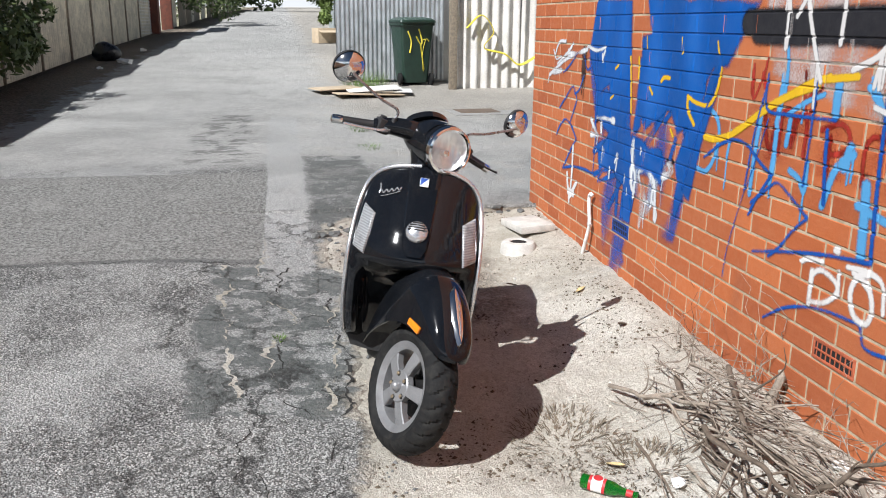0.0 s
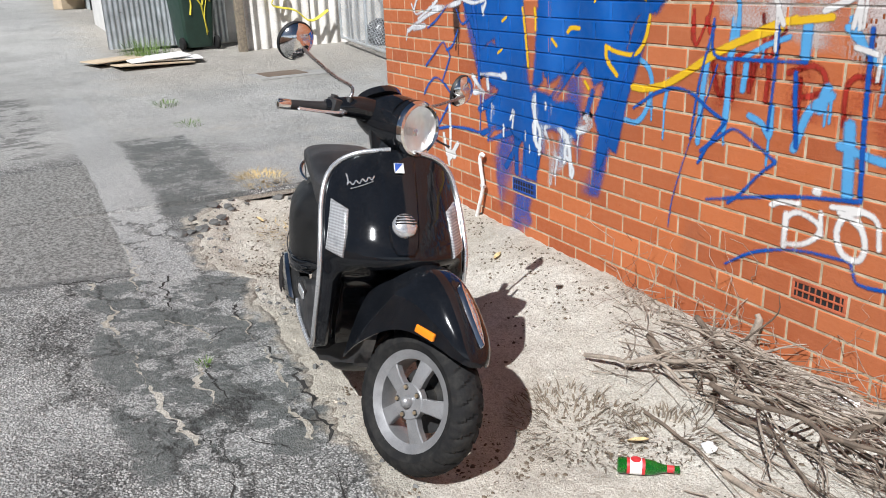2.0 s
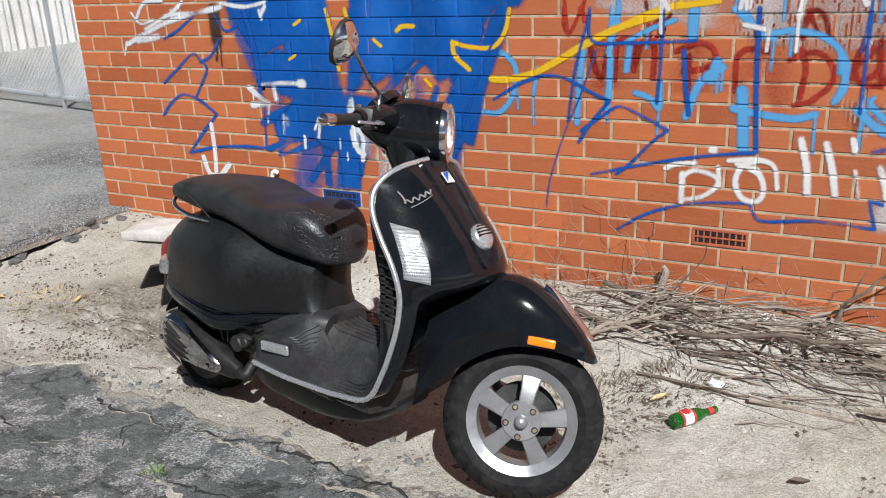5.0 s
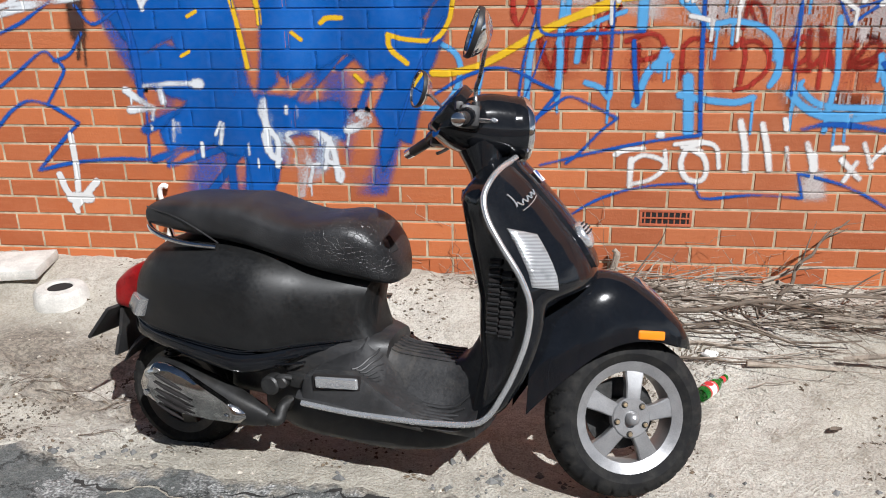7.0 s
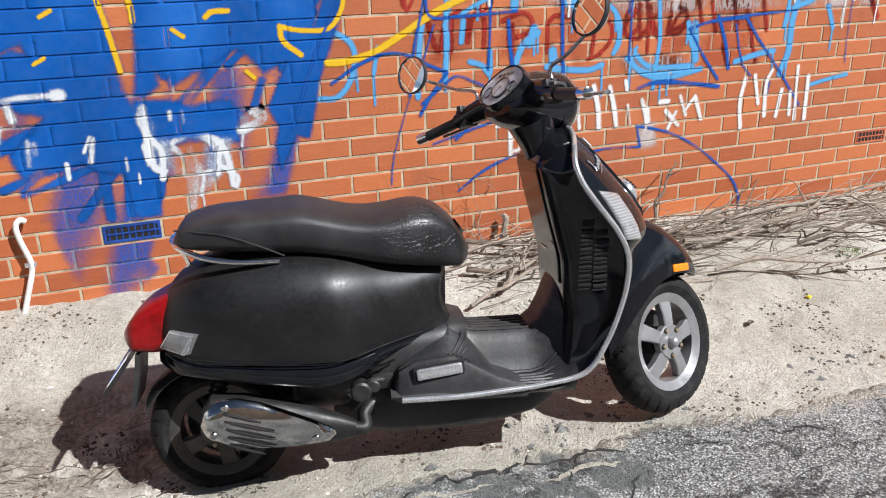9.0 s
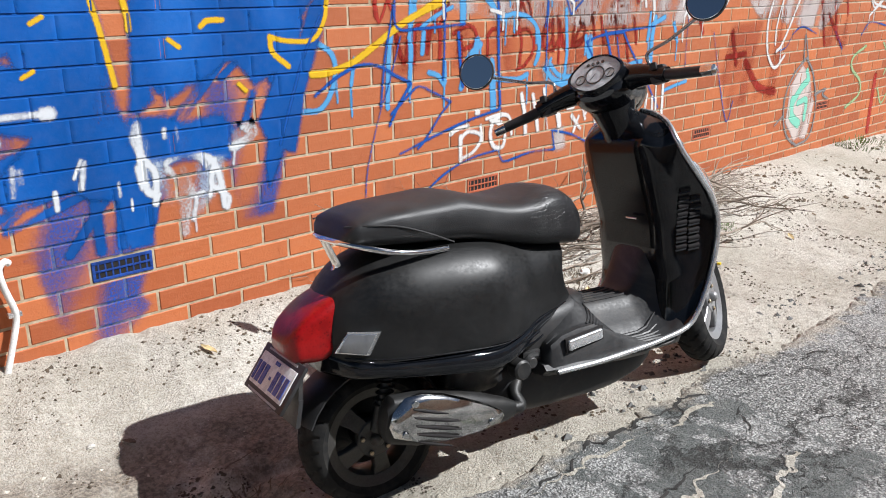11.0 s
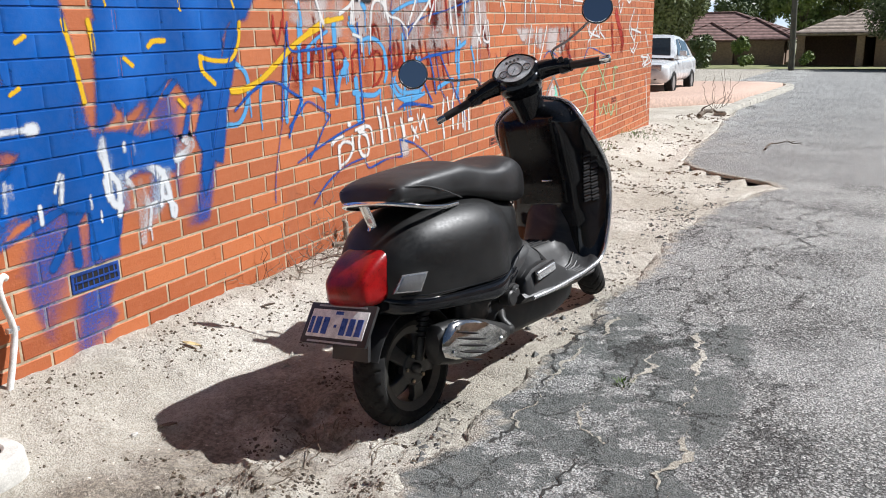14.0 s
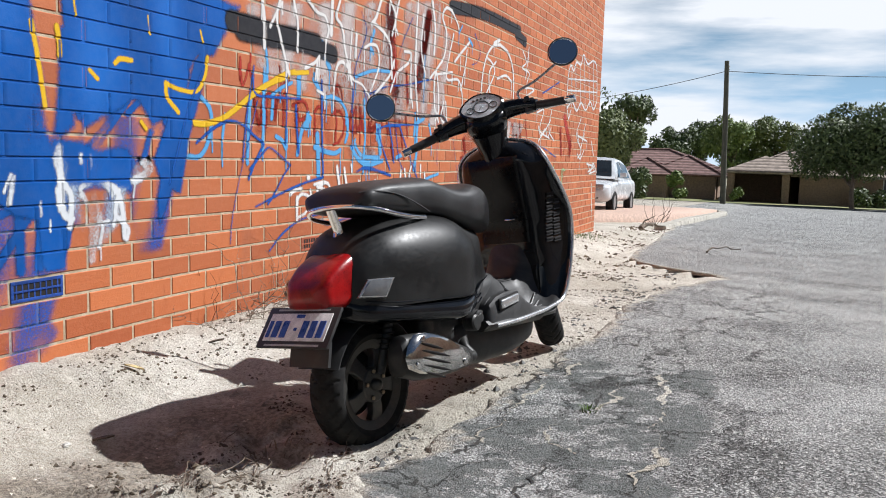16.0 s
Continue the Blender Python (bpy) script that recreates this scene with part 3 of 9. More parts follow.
CRACKS = (((-1.05, -1.86, 0), (-0.7, -1.91, 0), (-0.33, -1.95, 0), (0.09, -1.90, 0), (0.55, -1.87, 0), (0.84, -1.77, 0), (1.15, -1.70, 0), (1.4, -1.78, 0)),
          ((0.45, -2.09, 0), (0.62, -2.0, 0), (0.75, -1.98, 0), (0.97, -2.04, 0), (1.3, -2.1, 0)),
          ((-0.6, -1.62, 0), (-0.36, -1.64, 0), (0.09, -1.60, 0), (0.47, -1.60, 0), (0.8, -1.66, 0)),
          ((0.55, -1.87, 0), (0.5, -1.74, 0), (0.62, -1.62, 0)), ((-1.76, -1.62, 0), (-1.86, -1.50, 0), (-2.02, -1.30, 0), (-2.22, -1.08, 0), (-2.27, -0.80, 0), (-2.24, -0.55, 0), (-2.23, -0.30, 0), (-2.24, -0.12, 0)), ((-0.28, -1.84, 0), (-0.34, -1.74, 0), (-0.3, -1.65, 0)),
          ((0.84, -1.77, 0), (1.0, -1.92, 0), (1.35, -1.98, 0), (1.7, -2.1, 0)), ((-1.12, -2.02, 0), (-1.1, -2.4, 0), (-1.14, -2.9, 0), (-1.12, -3.5, 0)))
for name, rows, mat, w in (("crack_sand", SEAMS, sand, 0.030), ("crack", CRACKS, tar_black, 0.009)):
    for k, s in enumerate(rows):
        ob = new(name, finish(name, sand_seam(s, w * (3.0 if s[0][1] == -1.62 and name == "crack" else 1.15 if k == 0 else 0.9)), mat))
        ob.parent = road


# ---- brick wall ----
X0, X1, TOP, COURSE, MODULE, JOINT = -2.36, 9.3, 4.3, 0.086, 0.237, 0.349
bm = bmesh.new()
block(bm, (X1 - X0 - 0.004, 0.24, TOP + 1.0), ((X0 + X1) / 2, 0.1235, (TOP - 1.0) / 2))
wall = single("wall_brick", bm, mortar, "red brick wall of a building, sprayed with layers of graffiti", "wall", kind="structure", smooth=0)
# Unseen box that closes the building, added for the shadow it casts.
bm = bmesh.new()
block(bm, (X1 - X0 - 0.1, 9.0, TOP + 0.9), ((X0 + X1) / 2, 4.75, (TOP - 1.1) / 2))
single("wall_building", bm, brick_rest, "unseen plain brick box closing the building, added for its shadow", "building", kind="structure", smooth=0)


def brick_mesh(bm, x0, x1, z0, z1, y, thick=0.02, soft=0.003):
    f = [bm.verts.new(q) for q in ((x0 + soft, y, z0 + soft), (x1 - soft, y, z0 + soft), (x1 - soft, y, z1 - soft), (x0 + soft, y, z1 - soft))]
    e = [bm.verts.new(q) for q in ((x0, y + soft, z0), (x1, y + soft, z0), (x1, y + soft, z1), (x0, y + soft, z1))]
    b = [bm.verts.new(q) for q in ((x0, y + thick, z0), (x1, y + thick, z0), (x1, y + thick, z1), (x0, y + thick, z1))]
    bm.faces.new(f)
    for i in range(4):
        j = (i + 1) % 4
        bm.faces.new((f[j], f[i], e[i], e[j]))
        bm.faces.new((e[j], e[i], b[i], b[j]))


VENTS = (-0.5905, 1.3055, 3.4385, 5.3345, 7.2305)
bricks_near, run = [], []
rng = random.Random(4)
for k in range(-9, 46):
    zb = JOINT + COURSE * k + 0.005
    if zb > TOP - 0.1:
        continue
    shift = 1.424 + (0 if k % 2 else MODULE / 2)
    j0 = math.floor((X0 - shift) / MODULE)
    for j in range(j0, j0 + 52):
        a, b = shift + MODULE * j + 0.005, shift + MODULE * (j + 1) - 0.005
        a, b = max(a, X0), min(b, X1)
        if b - a < 0.03 or (k == -1 and any(a < v < b for v in VENTS)):
            continue
        if -0.95 < a and b < 1.95 and -0.05 < zb < 1.72 and b - a > 0.2:
            bricks_near.append((a, zb))
        else:
            run.append((a, b, zb, rng.random() * 0.0012))
verts, faces = [], []
for a, b, zb, y in run:
    n, s = len(verts), 0.003
    zt = zb + 0.076
    verts += [(a + s, y, zb + s), (b - s, y, zb + s), (b - s, y, zt - s), (a + s, y, zt - s),
              (a, y + s, zb), (b, y + s, zb), (b, y + s, zt), (a, y + s, zt),
              (a, 0.02, zb), (b, 0.02, zb), (b, 0.02, zt), (a, 0.02, zt)]
    faces.append((n, n + 1, n + 2, n + 3))
    for i in range(4):
        j = (i + 1) % 4
        faces += [(n + j, n + i, n + 4 + i, n + 4 + j), (n + 4 + j, n + 4 + i, n + 8 + i, n + 8 + j)]
me = bpy.data.meshes.new("bricks")
me.from_pydata(verts, [], faces)
me.materials.append(brick_rest)
ob = tagged(new("bricks", me), "", kind="stuff")
ob.parent = wall


# ---- graffiti ----
SPRAY = {}


def spray(tag, width, *pts):
    SPRAY.setdefault(tag, []).append((width, pts))


spray('blue_fill', 0, (-0.52, 0.82), (-0.45, 0.84), (-0.15, 0.81), (-0.09, 0.76), (-0.19, 0.66), (-0.47, 0.65), (-0.51, 0.72))
spray('blue_haze', 0, (-0.47, 0.68), (-0.13, 0.66), (-0.21, 0.52), (-0.3, 0.45), (-0.47, 0.54))
spray('blue_streak', 0.049, (-0.46, 0.64), (-0.46, 0.48), (-0.51, 0.4))
spray('white_marks', 0.03, (-0.48, 0.82), (-0.48, 0.71), (-0.47, 0.58), (-0.43, 0.55))
spray('white_marks', 0.028, (-0.38, 0.67), (-0.28, 0.68), (-0.2, 0.65), (-0.17, 0.56), (-0.16, 0.46))
spray('white_marks', 0.032, (-0.38, 0.64), (-0.32, 0.56), (-0.31, 0.5), (-0.34, 0.38))
spray('white_marks', 0.046, (-0.04, 0.76), (-0.03, 0.72), (-0.1, 0.69))
spray('white_marks', 0.024, (-0.33, 0.52), (-0.28, 0.52), (-0.3, 0.43))
spray('white_mist', 0, (-0.49, 0.68), (-0.39, 0.7), (-0.13, 0.67), (-0.16, 0.53), (-0.29, 0.41), (-0.37, 0.43), (-0.43, 0.56))
spray('white_mist', 0, (-0.47, 0.82), (-0.44, 0.75), (-0.44, 0.58), (-0.48, 0.6))
spray('white_mist', 0, (-0.12, 0.77), (0, 0.78), (0.01, 0.68), (-0.12, 0.65))
spray('blue_fill', 0, (-0.71, 1.3), (-0.6, 1.32), (-0.52, 0.96), (-0.72, 0.92))
spray('blue_fill', 0, (-1.12, 1.56), (-0.62, 1.54), (-0.58, 1.23), (-1.03, 1.01), (-1.21, 1.26))
spray('blue_fill', 0, (-0.41, 1.54), (0.62, 1.51), (0.42, 1.25), (-0.28, 1.21))
spray('red', 0.12, (2.26, 1.76), (2.37, 1.25))
spray('red', 0.12, (2.92, 1.83), (2.75, 1.32))
spray('red', 0.12, (7.21, 1.31), (7.58, 0.97))
spray('black_bar', 0.11, (0.63, 1.41), (0.9, 1.41), (1.09, 1.42), (1.33, 1.42))
spray('black_bar', 0.09, (0.55, 1.43), (0.78, 1.43), (1.09, 1.42), (1.52, 1.39))
spray('black_bar', 0.09, (3.37, 1.98), (4.17, 2.05), (5.19, 2.06))
spray('black_bar', 0.09, (5.1, 2.02), (5.4, 1.98))
spray('white_haze', 0, (0.83, 1.57), (2.71, 1.91), (3.38, 1.77), (3.3, 1.37), (1.88, 1.25), (1.1, 1.27))
spray('red_haze', 0, (1.87, 1.39), (3.06, 1.48), (2.88, 1.01), (1.34, 0.95), (1.33, 1.2))
spray('red_haze', 0, (0.6, 1.15), (1.38, 1.1), (1.38, 0.89), (0.75, 0.89))
spray('blue_haze', 0, (-0.82, 0.56), (-0.71, 0.49), (-0.49, 0.13), (-0.65, -0.04), (-0.82, 0.02), (-0.87, 0.25))
spray('blue_haze', 0, (-0.92, 0.54), (-0.62, 0.58), (-0.49, 0.27), (-0.59, 0.03), (-0.85, 0.12), (-0.9, 0.33))
spray('blue_fill', 0, (-0.86, 1.25), (-0.63, 1.25), (-0.58, 1.11), (-0.53, 0.89), (-0.48, 0.76), (-0.56, 0.74), (-0.71, 0.84), (-0.82, 0.96), (-0.88, 1.11))
spray('blue_fill', 0, (-1.07, 1), (-0.91, 1.07), (-0.69, 0.94), (-0.52, 0.81), (-0.49, 0.63), (-0.48, 0.38), (-0.56, 0.38), (-0.58, 0.55), (-0.68, 0.58), (-0.73, 0.62), (-0.87, 0.6), (-0.95, 0.57), (-0.98, 0.67), (-0.84, 0.81), (-1.03, 0.88))
spray('blue_fill', 0, (-0.46, 1.25), (-0.3, 1.24), (-0.35, 1.11), (-0.41, 0.99), (-0.41, 0.9), (-0.47, 0.85), (-0.51, 0.86), (-0.48, 1.06))
spray('blue_fill', 0, (-0.28, 1.24), (0.1, 1.24), (-0.02, 1.1), (-0.13, 1.01), (-0.23, 0.94), (-0.36, 0.89), (-0.38, 0.96), (-0.27, 1.1))
spray('blue_fill', 0, (-0.02, 1.24), (0.26, 1.24), (0.23, 1.1), (0.21, 0.99), (0.09, 0.96), (0.01, 0.91), (-0.08, 1.03))
spray('blue_fill', 0, (-0.42, 0.8), (-0.14, 0.81), (-0.12, 0.65), (-0.25, 0.66), (-0.35, 0.67), (-0.42, 0.7))
spray('blue_fill', 0, (-0.52, 0.86), (-0.44, 0.84), (-0.47, 0.37), (-0.55, 0.37))
spray('blue_fill', 0, (0.18, 1.08), (0.27, 1.1), (0.22, 0.94), (0.17, 0.82), (0.14, 0.69), (0.09, 0.59), (0.05, 0.51), (0.04, 0.61), (0.06, 0.69), (0.01, 0.77), (0.09, 0.91))
spray('blue_fill', 0, (-0.71, 1.3), (-0.6, 1.32), (-0.55, 1.04), (-0.53, 0.9), (-0.59, 0.74), (-0.73, 0.7))
spray('blue_fill', 0, (-0.45, 1.35), (0.45, 1.51), (0.38, 1.35), (0.23, 1.15), (0.12, 1.06), (-0.05, 1.01), (-0.21, 1.04), (-0.33, 0.95), (-0.44, 0.94), (-0.44, 1.15))
spray('blue_fill', 0, (0.28, 1.21), (0.39, 1.32), (0.34, 1.11), (0.24, 0.88), (0.18, 0.63), (0.11, 0.66), (0.18, 0.93))
spray('blue_streak', 0.064, (-0.94, 1.25), (-0.8, 1.11))
spray('blue_streak', 0.045, (-1.08, 1.1), (-0.87, 1.18))
spray('blue_streak', 0.055, (-1.05, 1.03), (-0.79, 1.2))
spray('blue_streak', 0.055, (-1.04, 0.89), (-0.81, 1.02))
spray('blue_streak', 0.051, (-1.05, 0.68), (-0.83, 0.78))
spray('blue_streak', 0.036, (-1.03, 0.54), (-0.67, 0.66))
spray('blue_streak', 0.031, (-0.96, 0.51), (-0.62, 0.62))
spray('blue_streak', 0.047, (-0.66, 0.38), (-0.66, 0.58))
spray('blue_streak', 0.037, (-0.77, 0.39), (-0.6, 0.59))
spray('blue_streak', 0.042, (-0.58, 0.39), (-0.57, 0.58))
spray('blue_streak', 0.049, (-0.25, 1.21), (-0.38, 0.94))
spray('blue_streak', 0.053, (-0.1, 1.22), (-0.31, 0.94))
spray('blue_streak', 0.058, (0.07, 1.21), (-0.23, 0.94))
spray('blue_streak', 0.035, (-0.22, 0.94), (-0.36, 0.8))
spray('blue_streak', 0.03, (-0.13, 1.01), (-0.29, 0.83))
spray('blue_streak', 0.034, (0.1, 1.15), (-0.13, 0.96))
spray('blue_streak', 0.043, (0.23, 1.15), (0.09, 0.94))
spray('blue_streak', 0.04, (0, 0.89), (-0.04, 0.79))
spray('blue_streak', 0.031, (-1.01, 0.74), (-0.94, 0.65))
spray('blue_streak', 0.031, (-0.84, 0.63), (-0.96, 0.53))
spray('blue_haze', 0, (-1.03, 1.25), (-0.61, 1.25), (-0.51, 0.39), (-0.98, 0.37), (-0.98, 0.55), (-1.04, 0.89))
spray('blue_haze', 0, (-0.03, 0.99), (0.17, 0.99), (0.16, 0.67), (0.07, 0.38), (-0.09, 0.37), (-0.13, 0.51), (-0.15, 0.66), (-0.24, 0.84))
spray('blue_haze', 0, (-0.38, 0.94), (-0.23, 0.94), (-0.03, 0.99), (-0.14, 0.81), (-0.42, 0.79))
spray('blue_haze', 0, (-0.8, 0.52), (-0.57, 0.58), (-0.51, 0.38), (-0.9, 0.37))
spray('blue_line', 0.023, (-1.68, 1.11), (-1.56, 1.16), (-1.41, 1.25))
spray('blue_line', 0.023, (-1.73, 0.87), (-1.61, 0.95), (-1.49, 1.03), (-1.44, 1), (-1.4, 0.95), (-1.46, 0.86), (-1.51, 0.79))
spray('blue_line', 0.023, (-1.44, 0.99), (-1.36, 1.02), (-1.29, 1.11))
spray('blue_line', 0.022, (-1.3, 1.23), (-1.23, 1.15), (-1.11, 1.21))
spray('blue_line', 0.026, (-1.77, 0.69), (-1.68, 0.77), (-1.59, 0.81), (-1.48, 0.78), (-1.37, 0.71))
spray('blue_line', 0.026, (-1.37, 0.71), (-1.48, 0.61), (-1.61, 0.48))
spray('blue_line', 0.027, (-1.61, 0.48), (-1.43, 0.52), (-1.23, 0.54), (-1.05, 0.54))
spray('blue_line', 0.023, (-1.05, 0.54), (-1.04, 0.68), (-1.03, 0.82))
spray('blue_line', 0.05, (-1.1, 1.25), (-1.07, 1.13), (-1.05, 0.99), (-1.05, 0.83))
spray('blue_line', 0.022, (0.29, 0.85), (0.41, 0.92), (0.53, 0.96), (0.63, 0.95), (0.73, 0.9), (0.82, 0.86))
spray('blue_line', 0.022, (0.82, 0.86), (0.74, 0.76), (0.69, 0.68))
spray('blue_line', 0.022, (0.7, 0.73), (0.81, 0.81), (0.87, 0.84), (0.97, 0.8), (1.07, 0.75))
spray('blue_line', 0.022, (1.07, 0.75), (1, 0.69), (0.92, 0.6), (0.86, 0.55))
spray('blue_line', 0.022, (0.75, 0.54), (0.98, 0.6), (1.21, 0.65), (1.42, 0.68))
spray('blue_line', 0.026, (1.42, 0.68), (1.4, 0.96), (1.39, 1.23))
spray('blue_line', 0.02, (0.87, 0.3), (1.01, 0.39), (1.2, 0.45), (1.41, 0.47))
spray('blue_line', 0.02, (1.41, 0.48), (1.43, 0.43), (1.47, 0.4), (1.66, 0.42), (1.87, 0.41))
spray('blue_line', 0.019, (1.87, 0.41), (1.84, 0.52))
spray('blue_line', 0.026, (1.83, 0.71), (1.92, 0.73), (2.03, 0.73), (2.16, 0.71))
spray('blue_line', 0.021, (1.77, 1.23), (1.77, 1.05), (1.77, 0.85))
spray('blue_line', 0.02, (1.91, 1.23), (1.96, 1.13))
spray('blue_line', 0.02, (1.96, 1.13), (2.01, 1.17), (2.08, 1.22))
spray('blue_line', 0.023, (1.03, 1.23), (1.03, 1.05), (1.02, 0.86))
spray('blue_line', 0.019, (0.64, 0.77), (0.67, 0.99), (0.71, 1.15), (0.73, 1.24))
spray('blue_line', 0.019, (0.73, 1.24), (0.74, 1.11), (0.88, 1.1), (1.16, 1.11))
spray('blue_line', 0.019, (0.33, 1.17), (0.29, 1.1), (0.22, 0.96), (0.11, 0.67))
spray('blue_line', 0.028, (1.12, 1.07), (1.13, 0.96), (1.15, 0.82))
spray('blue_line', 0.021, (1.84, 0.52), (2.03, 0.47), (2.21, 0.38), (2.37, 0.26), (2.48, 0.16), (2.53, 0.07), (2.54, 0.02))
spray('blue_line', 0.031, (1.84, 0.71), (1.93, 0.73), (2.14, 0.71), (2.32, 0.68))
spray('blue_line', 0.025, (2.11, 0.98), (2.24, 1.01), (2.45, 1.02))
spray('blue_line', 0.024, (2.45, 1.02), (2.55, 0.9), (2.69, 0.75), (2.87, 0.54))
spray('blue_line', 0.023, (2.11, 0.98), (2.21, 0.84), (2.31, 0.72))
spray('blue_line', 0.029, (2.28, 1.03), (2.34, 0.89), (2.37, 0.77))
spray('blue_line', 0.021, (2.64, 0.6), (2.65, 0.68))
spray('blue_line', 0.018, (3.14, 1.07), (3.14, 0.9), (3.15, 0.75))
spray('blue_line', 0.011, (0.54, 0.37), (0.56, 0.51), (0.63, 0.73), (0.69, 0.87), (0.76, 1.07))
spray('blue_line', 0.014, (1.86, 1.69), (1.93, 1.57), (1.79, 1.34), (1.75, 1.07))
spray('blue_line', 0.016, (1.96, 1.19), (2.2, 1.26), (2.56, 1.31), (3.07, 1.4))
spray('blue_line', 0.02, (2.3, 1.02), (2.77, 1.04))
spray('blue_line', 0.016, (2.39, 0.99), (2.45, 0.8), (2.52, 0.72))
spray('blue_line', 0.016, (2.63, 1.78), (2.49, 1.61), (2.41, 1.49))
spray('blue_line', 0.019, (3.91, 1.85), (4.06, 1.73), (4, 1.63), (3.86, 1.59))
spray('blue_line', 0.026, (6.14, 1.53), (6.87, 1.72))
spray('blue_line', 0.018, (4.39, 0.8), (4.54, 0.82), (4.64, 0.92), (4.79, 0.96), (5.03, 0.9))
spray('blue_line', 0.021, (5.93, 0.85), (6.04, 0.94), (6.25, 0.94), (6.84, 0.84))
spray('blue_line', 0.02, (5.57, 0.75), (5.39, 0.9))
spray('blue_line', 0.016, (3.47, 0.97), (3.62, 0.61), (3.76, 0.35), (3.82, 0.49))
spray('yellow', 0.022, (-0.59, 1.25), (-0.57, 1.15), (-0.55, 1.03), (-0.54, 0.96))
spray('yellow', 0.024, (-0.48, 1.25), (-0.47, 1.19), (-0.47, 1.15))
spray('yellow', 0.022, (-0.2, 1.15), (-0.17, 1.17), (-0.11, 1.17))
spray('yellow', 0.019, (-0.33, 1.11), (-0.29, 1.08))
spray('yellow', 0.021, (0.09, 1.1), (0.17, 1.08), (0.29, 1.08), (0.35, 1.15), (0.37, 1.24))
spray('yellow', 0.024, (0.09, 1.1), (0.1, 1.04), (0.17, 0.98))
spray('yellow', 0.033, (0.28, 0.94), (0.36, 0.94), (0.48, 0.97), (0.6, 1.03), (0.74, 1.11), (0.88, 1.17), (1.04, 1.22))
spray('yellow', 0.017, (-0.79, 1.18), (-0.75, 1.2))
spray('yellow', 0.015, (-0.8, 1.03), (-0.84, 1.01))
spray('yellow', 0.02, (-0.06, 0.93), (-0.03, 0.9))
spray('yellow', 0.029, (0.69, 1.08), (0.83, 1.15), (0.99, 1.22), (1.1, 1.25))
spray('yellow', 0.028, (1.07, 1.24), (1.24, 1.26))
spray('yellow', 0.014, (-0.01, 1.36), (0, 1.29))
spray('yellow', 0.013, (0.32, 1.35), (0.34, 1.3))
spray('yellow', 0.01, (-0.4, 1.36), (-0.39, 1.3))
spray('light_blue', 0.024, (0.32, 1.06), (0.38, 1.02), (0.4, 0.95), (0.37, 0.85), (0.31, 0.79), (0.23, 0.79))
spray('light_blue', 0.019, (0.5, 0.99), (0.48, 0.88))
spray('light_blue', 0.028, (0.83, 1.24), (0.82, 1.1), (0.82, 0.96), (0.81, 0.83))
spray('light_blue', 0.026, (0.71, 1.1), (0.69, 0.96), (0.68, 0.76))
spray('light_blue', 0.026, (0.9, 1.08), (0.89, 0.99))
spray('light_blue', 0.024, (0.93, 0.9), (0.99, 0.88), (1.03, 0.84), (1.03, 0.94))
spray('light_blue', 0.041, (1.15, 1.23), (1.15, 1.13))
spray('light_blue', 0.031, (1.27, 1.01), (1.19, 0.95), (1.14, 0.81))
spray('light_blue', 0.037, (1.25, 1.03), (1.23, 0.96))
spray('light_blue', 0.023, (1.3, 1.23), (1.36, 1.18), (1.43, 1.14), (1.51, 1.15))
spray('light_blue', 0.023, (1.51, 1.15), (1.61, 1.13), (1.68, 1.08), (1.71, 1.01), (1.7, 0.94), (1.68, 0.89))
spray('light_blue', 0.043, (1.35, 0.92), (1.36, 0.82), (1.37, 0.69))
spray('light_blue', 0.028, (1.32, 0.85), (1.43, 0.83), (1.55, 0.82), (1.62, 0.84))
spray('light_blue', 0.023, (1.92, 1.16), (1.93, 1.05), (1.94, 0.94), (1.93, 0.83), (1.92, 0.7))
spray('light_blue', 0.021, (1.78, 0.85), (1.84, 0.8), (1.96, 0.77), (2.09, 0.78), (2.15, 0.79))
spray('light_blue', 0.016, (1.78, 0.85), (1.81, 0.91))
spray('light_blue', 0.027, (2.1, 1.01), (2.13, 0.9))
spray('light_blue', 0.019, (1.08, 1.19), (0.97, 1.15), (0.88, 1.1))
spray('light_blue', 0.042, (2.14, 1), (2.16, 0.83))
spray('light_blue', 0.029, (2.41, 0.8), (2.55, 0.83), (2.65, 0.84))
spray('light_blue', 0.038, (2.77, 1.09), (2.75, 0.98), (2.75, 0.83), (2.71, 0.72))
spray('light_blue', 0.027, (2.98, 1.05), (3.03, 0.94))
spray('light_blue', 0.022, (2.92, 0.64), (3.03, 0.66), (3.18, 0.68))
spray('light_blue', 0.029, (2.71, 1.04), (2.87, 1.09))
spray('light_blue', 0.028, (1.76, 0.86), (1.86, 0.78), (2, 0.75), (2.2, 0.78))
spray('light_blue', 0.024, (1.68, 1.08), (1.71, 0.95), (1.68, 0.89))
spray('light_blue', 0.02, (0.83, 1.37), (0.85, 1.22), (0.81, 1.06))
spray('light_blue', 0.036, (1.39, 1.44), (1.42, 1.37), (1.48, 1.31))
spray('light_blue', 0.019, (1.31, 1.26), (1.4, 1.14), (1.45, 1.12))
spray('light_blue', 0.022, (1.8, 1.29), (2.03, 1.35), (2.28, 1.37))
spray('light_blue', 0.029, (2.04, 1.6), (1.99, 1.51), (2.03, 1.46))
spray('light_blue', 0.015, (0.99, 1.36), (1.02, 1.29))
spray('light_blue', 0.024, (2.72, 1.12), (2.7, 0.96))
spray('light_blue', 0.021, (2.86, 1.54), (2.86, 1.3))
spray('light_blue', 0.018, (3.61, 1.87), (3.54, 1.8))
spray('light_blue', 0.028, (3.77, 1.79), (3.86, 1.75))
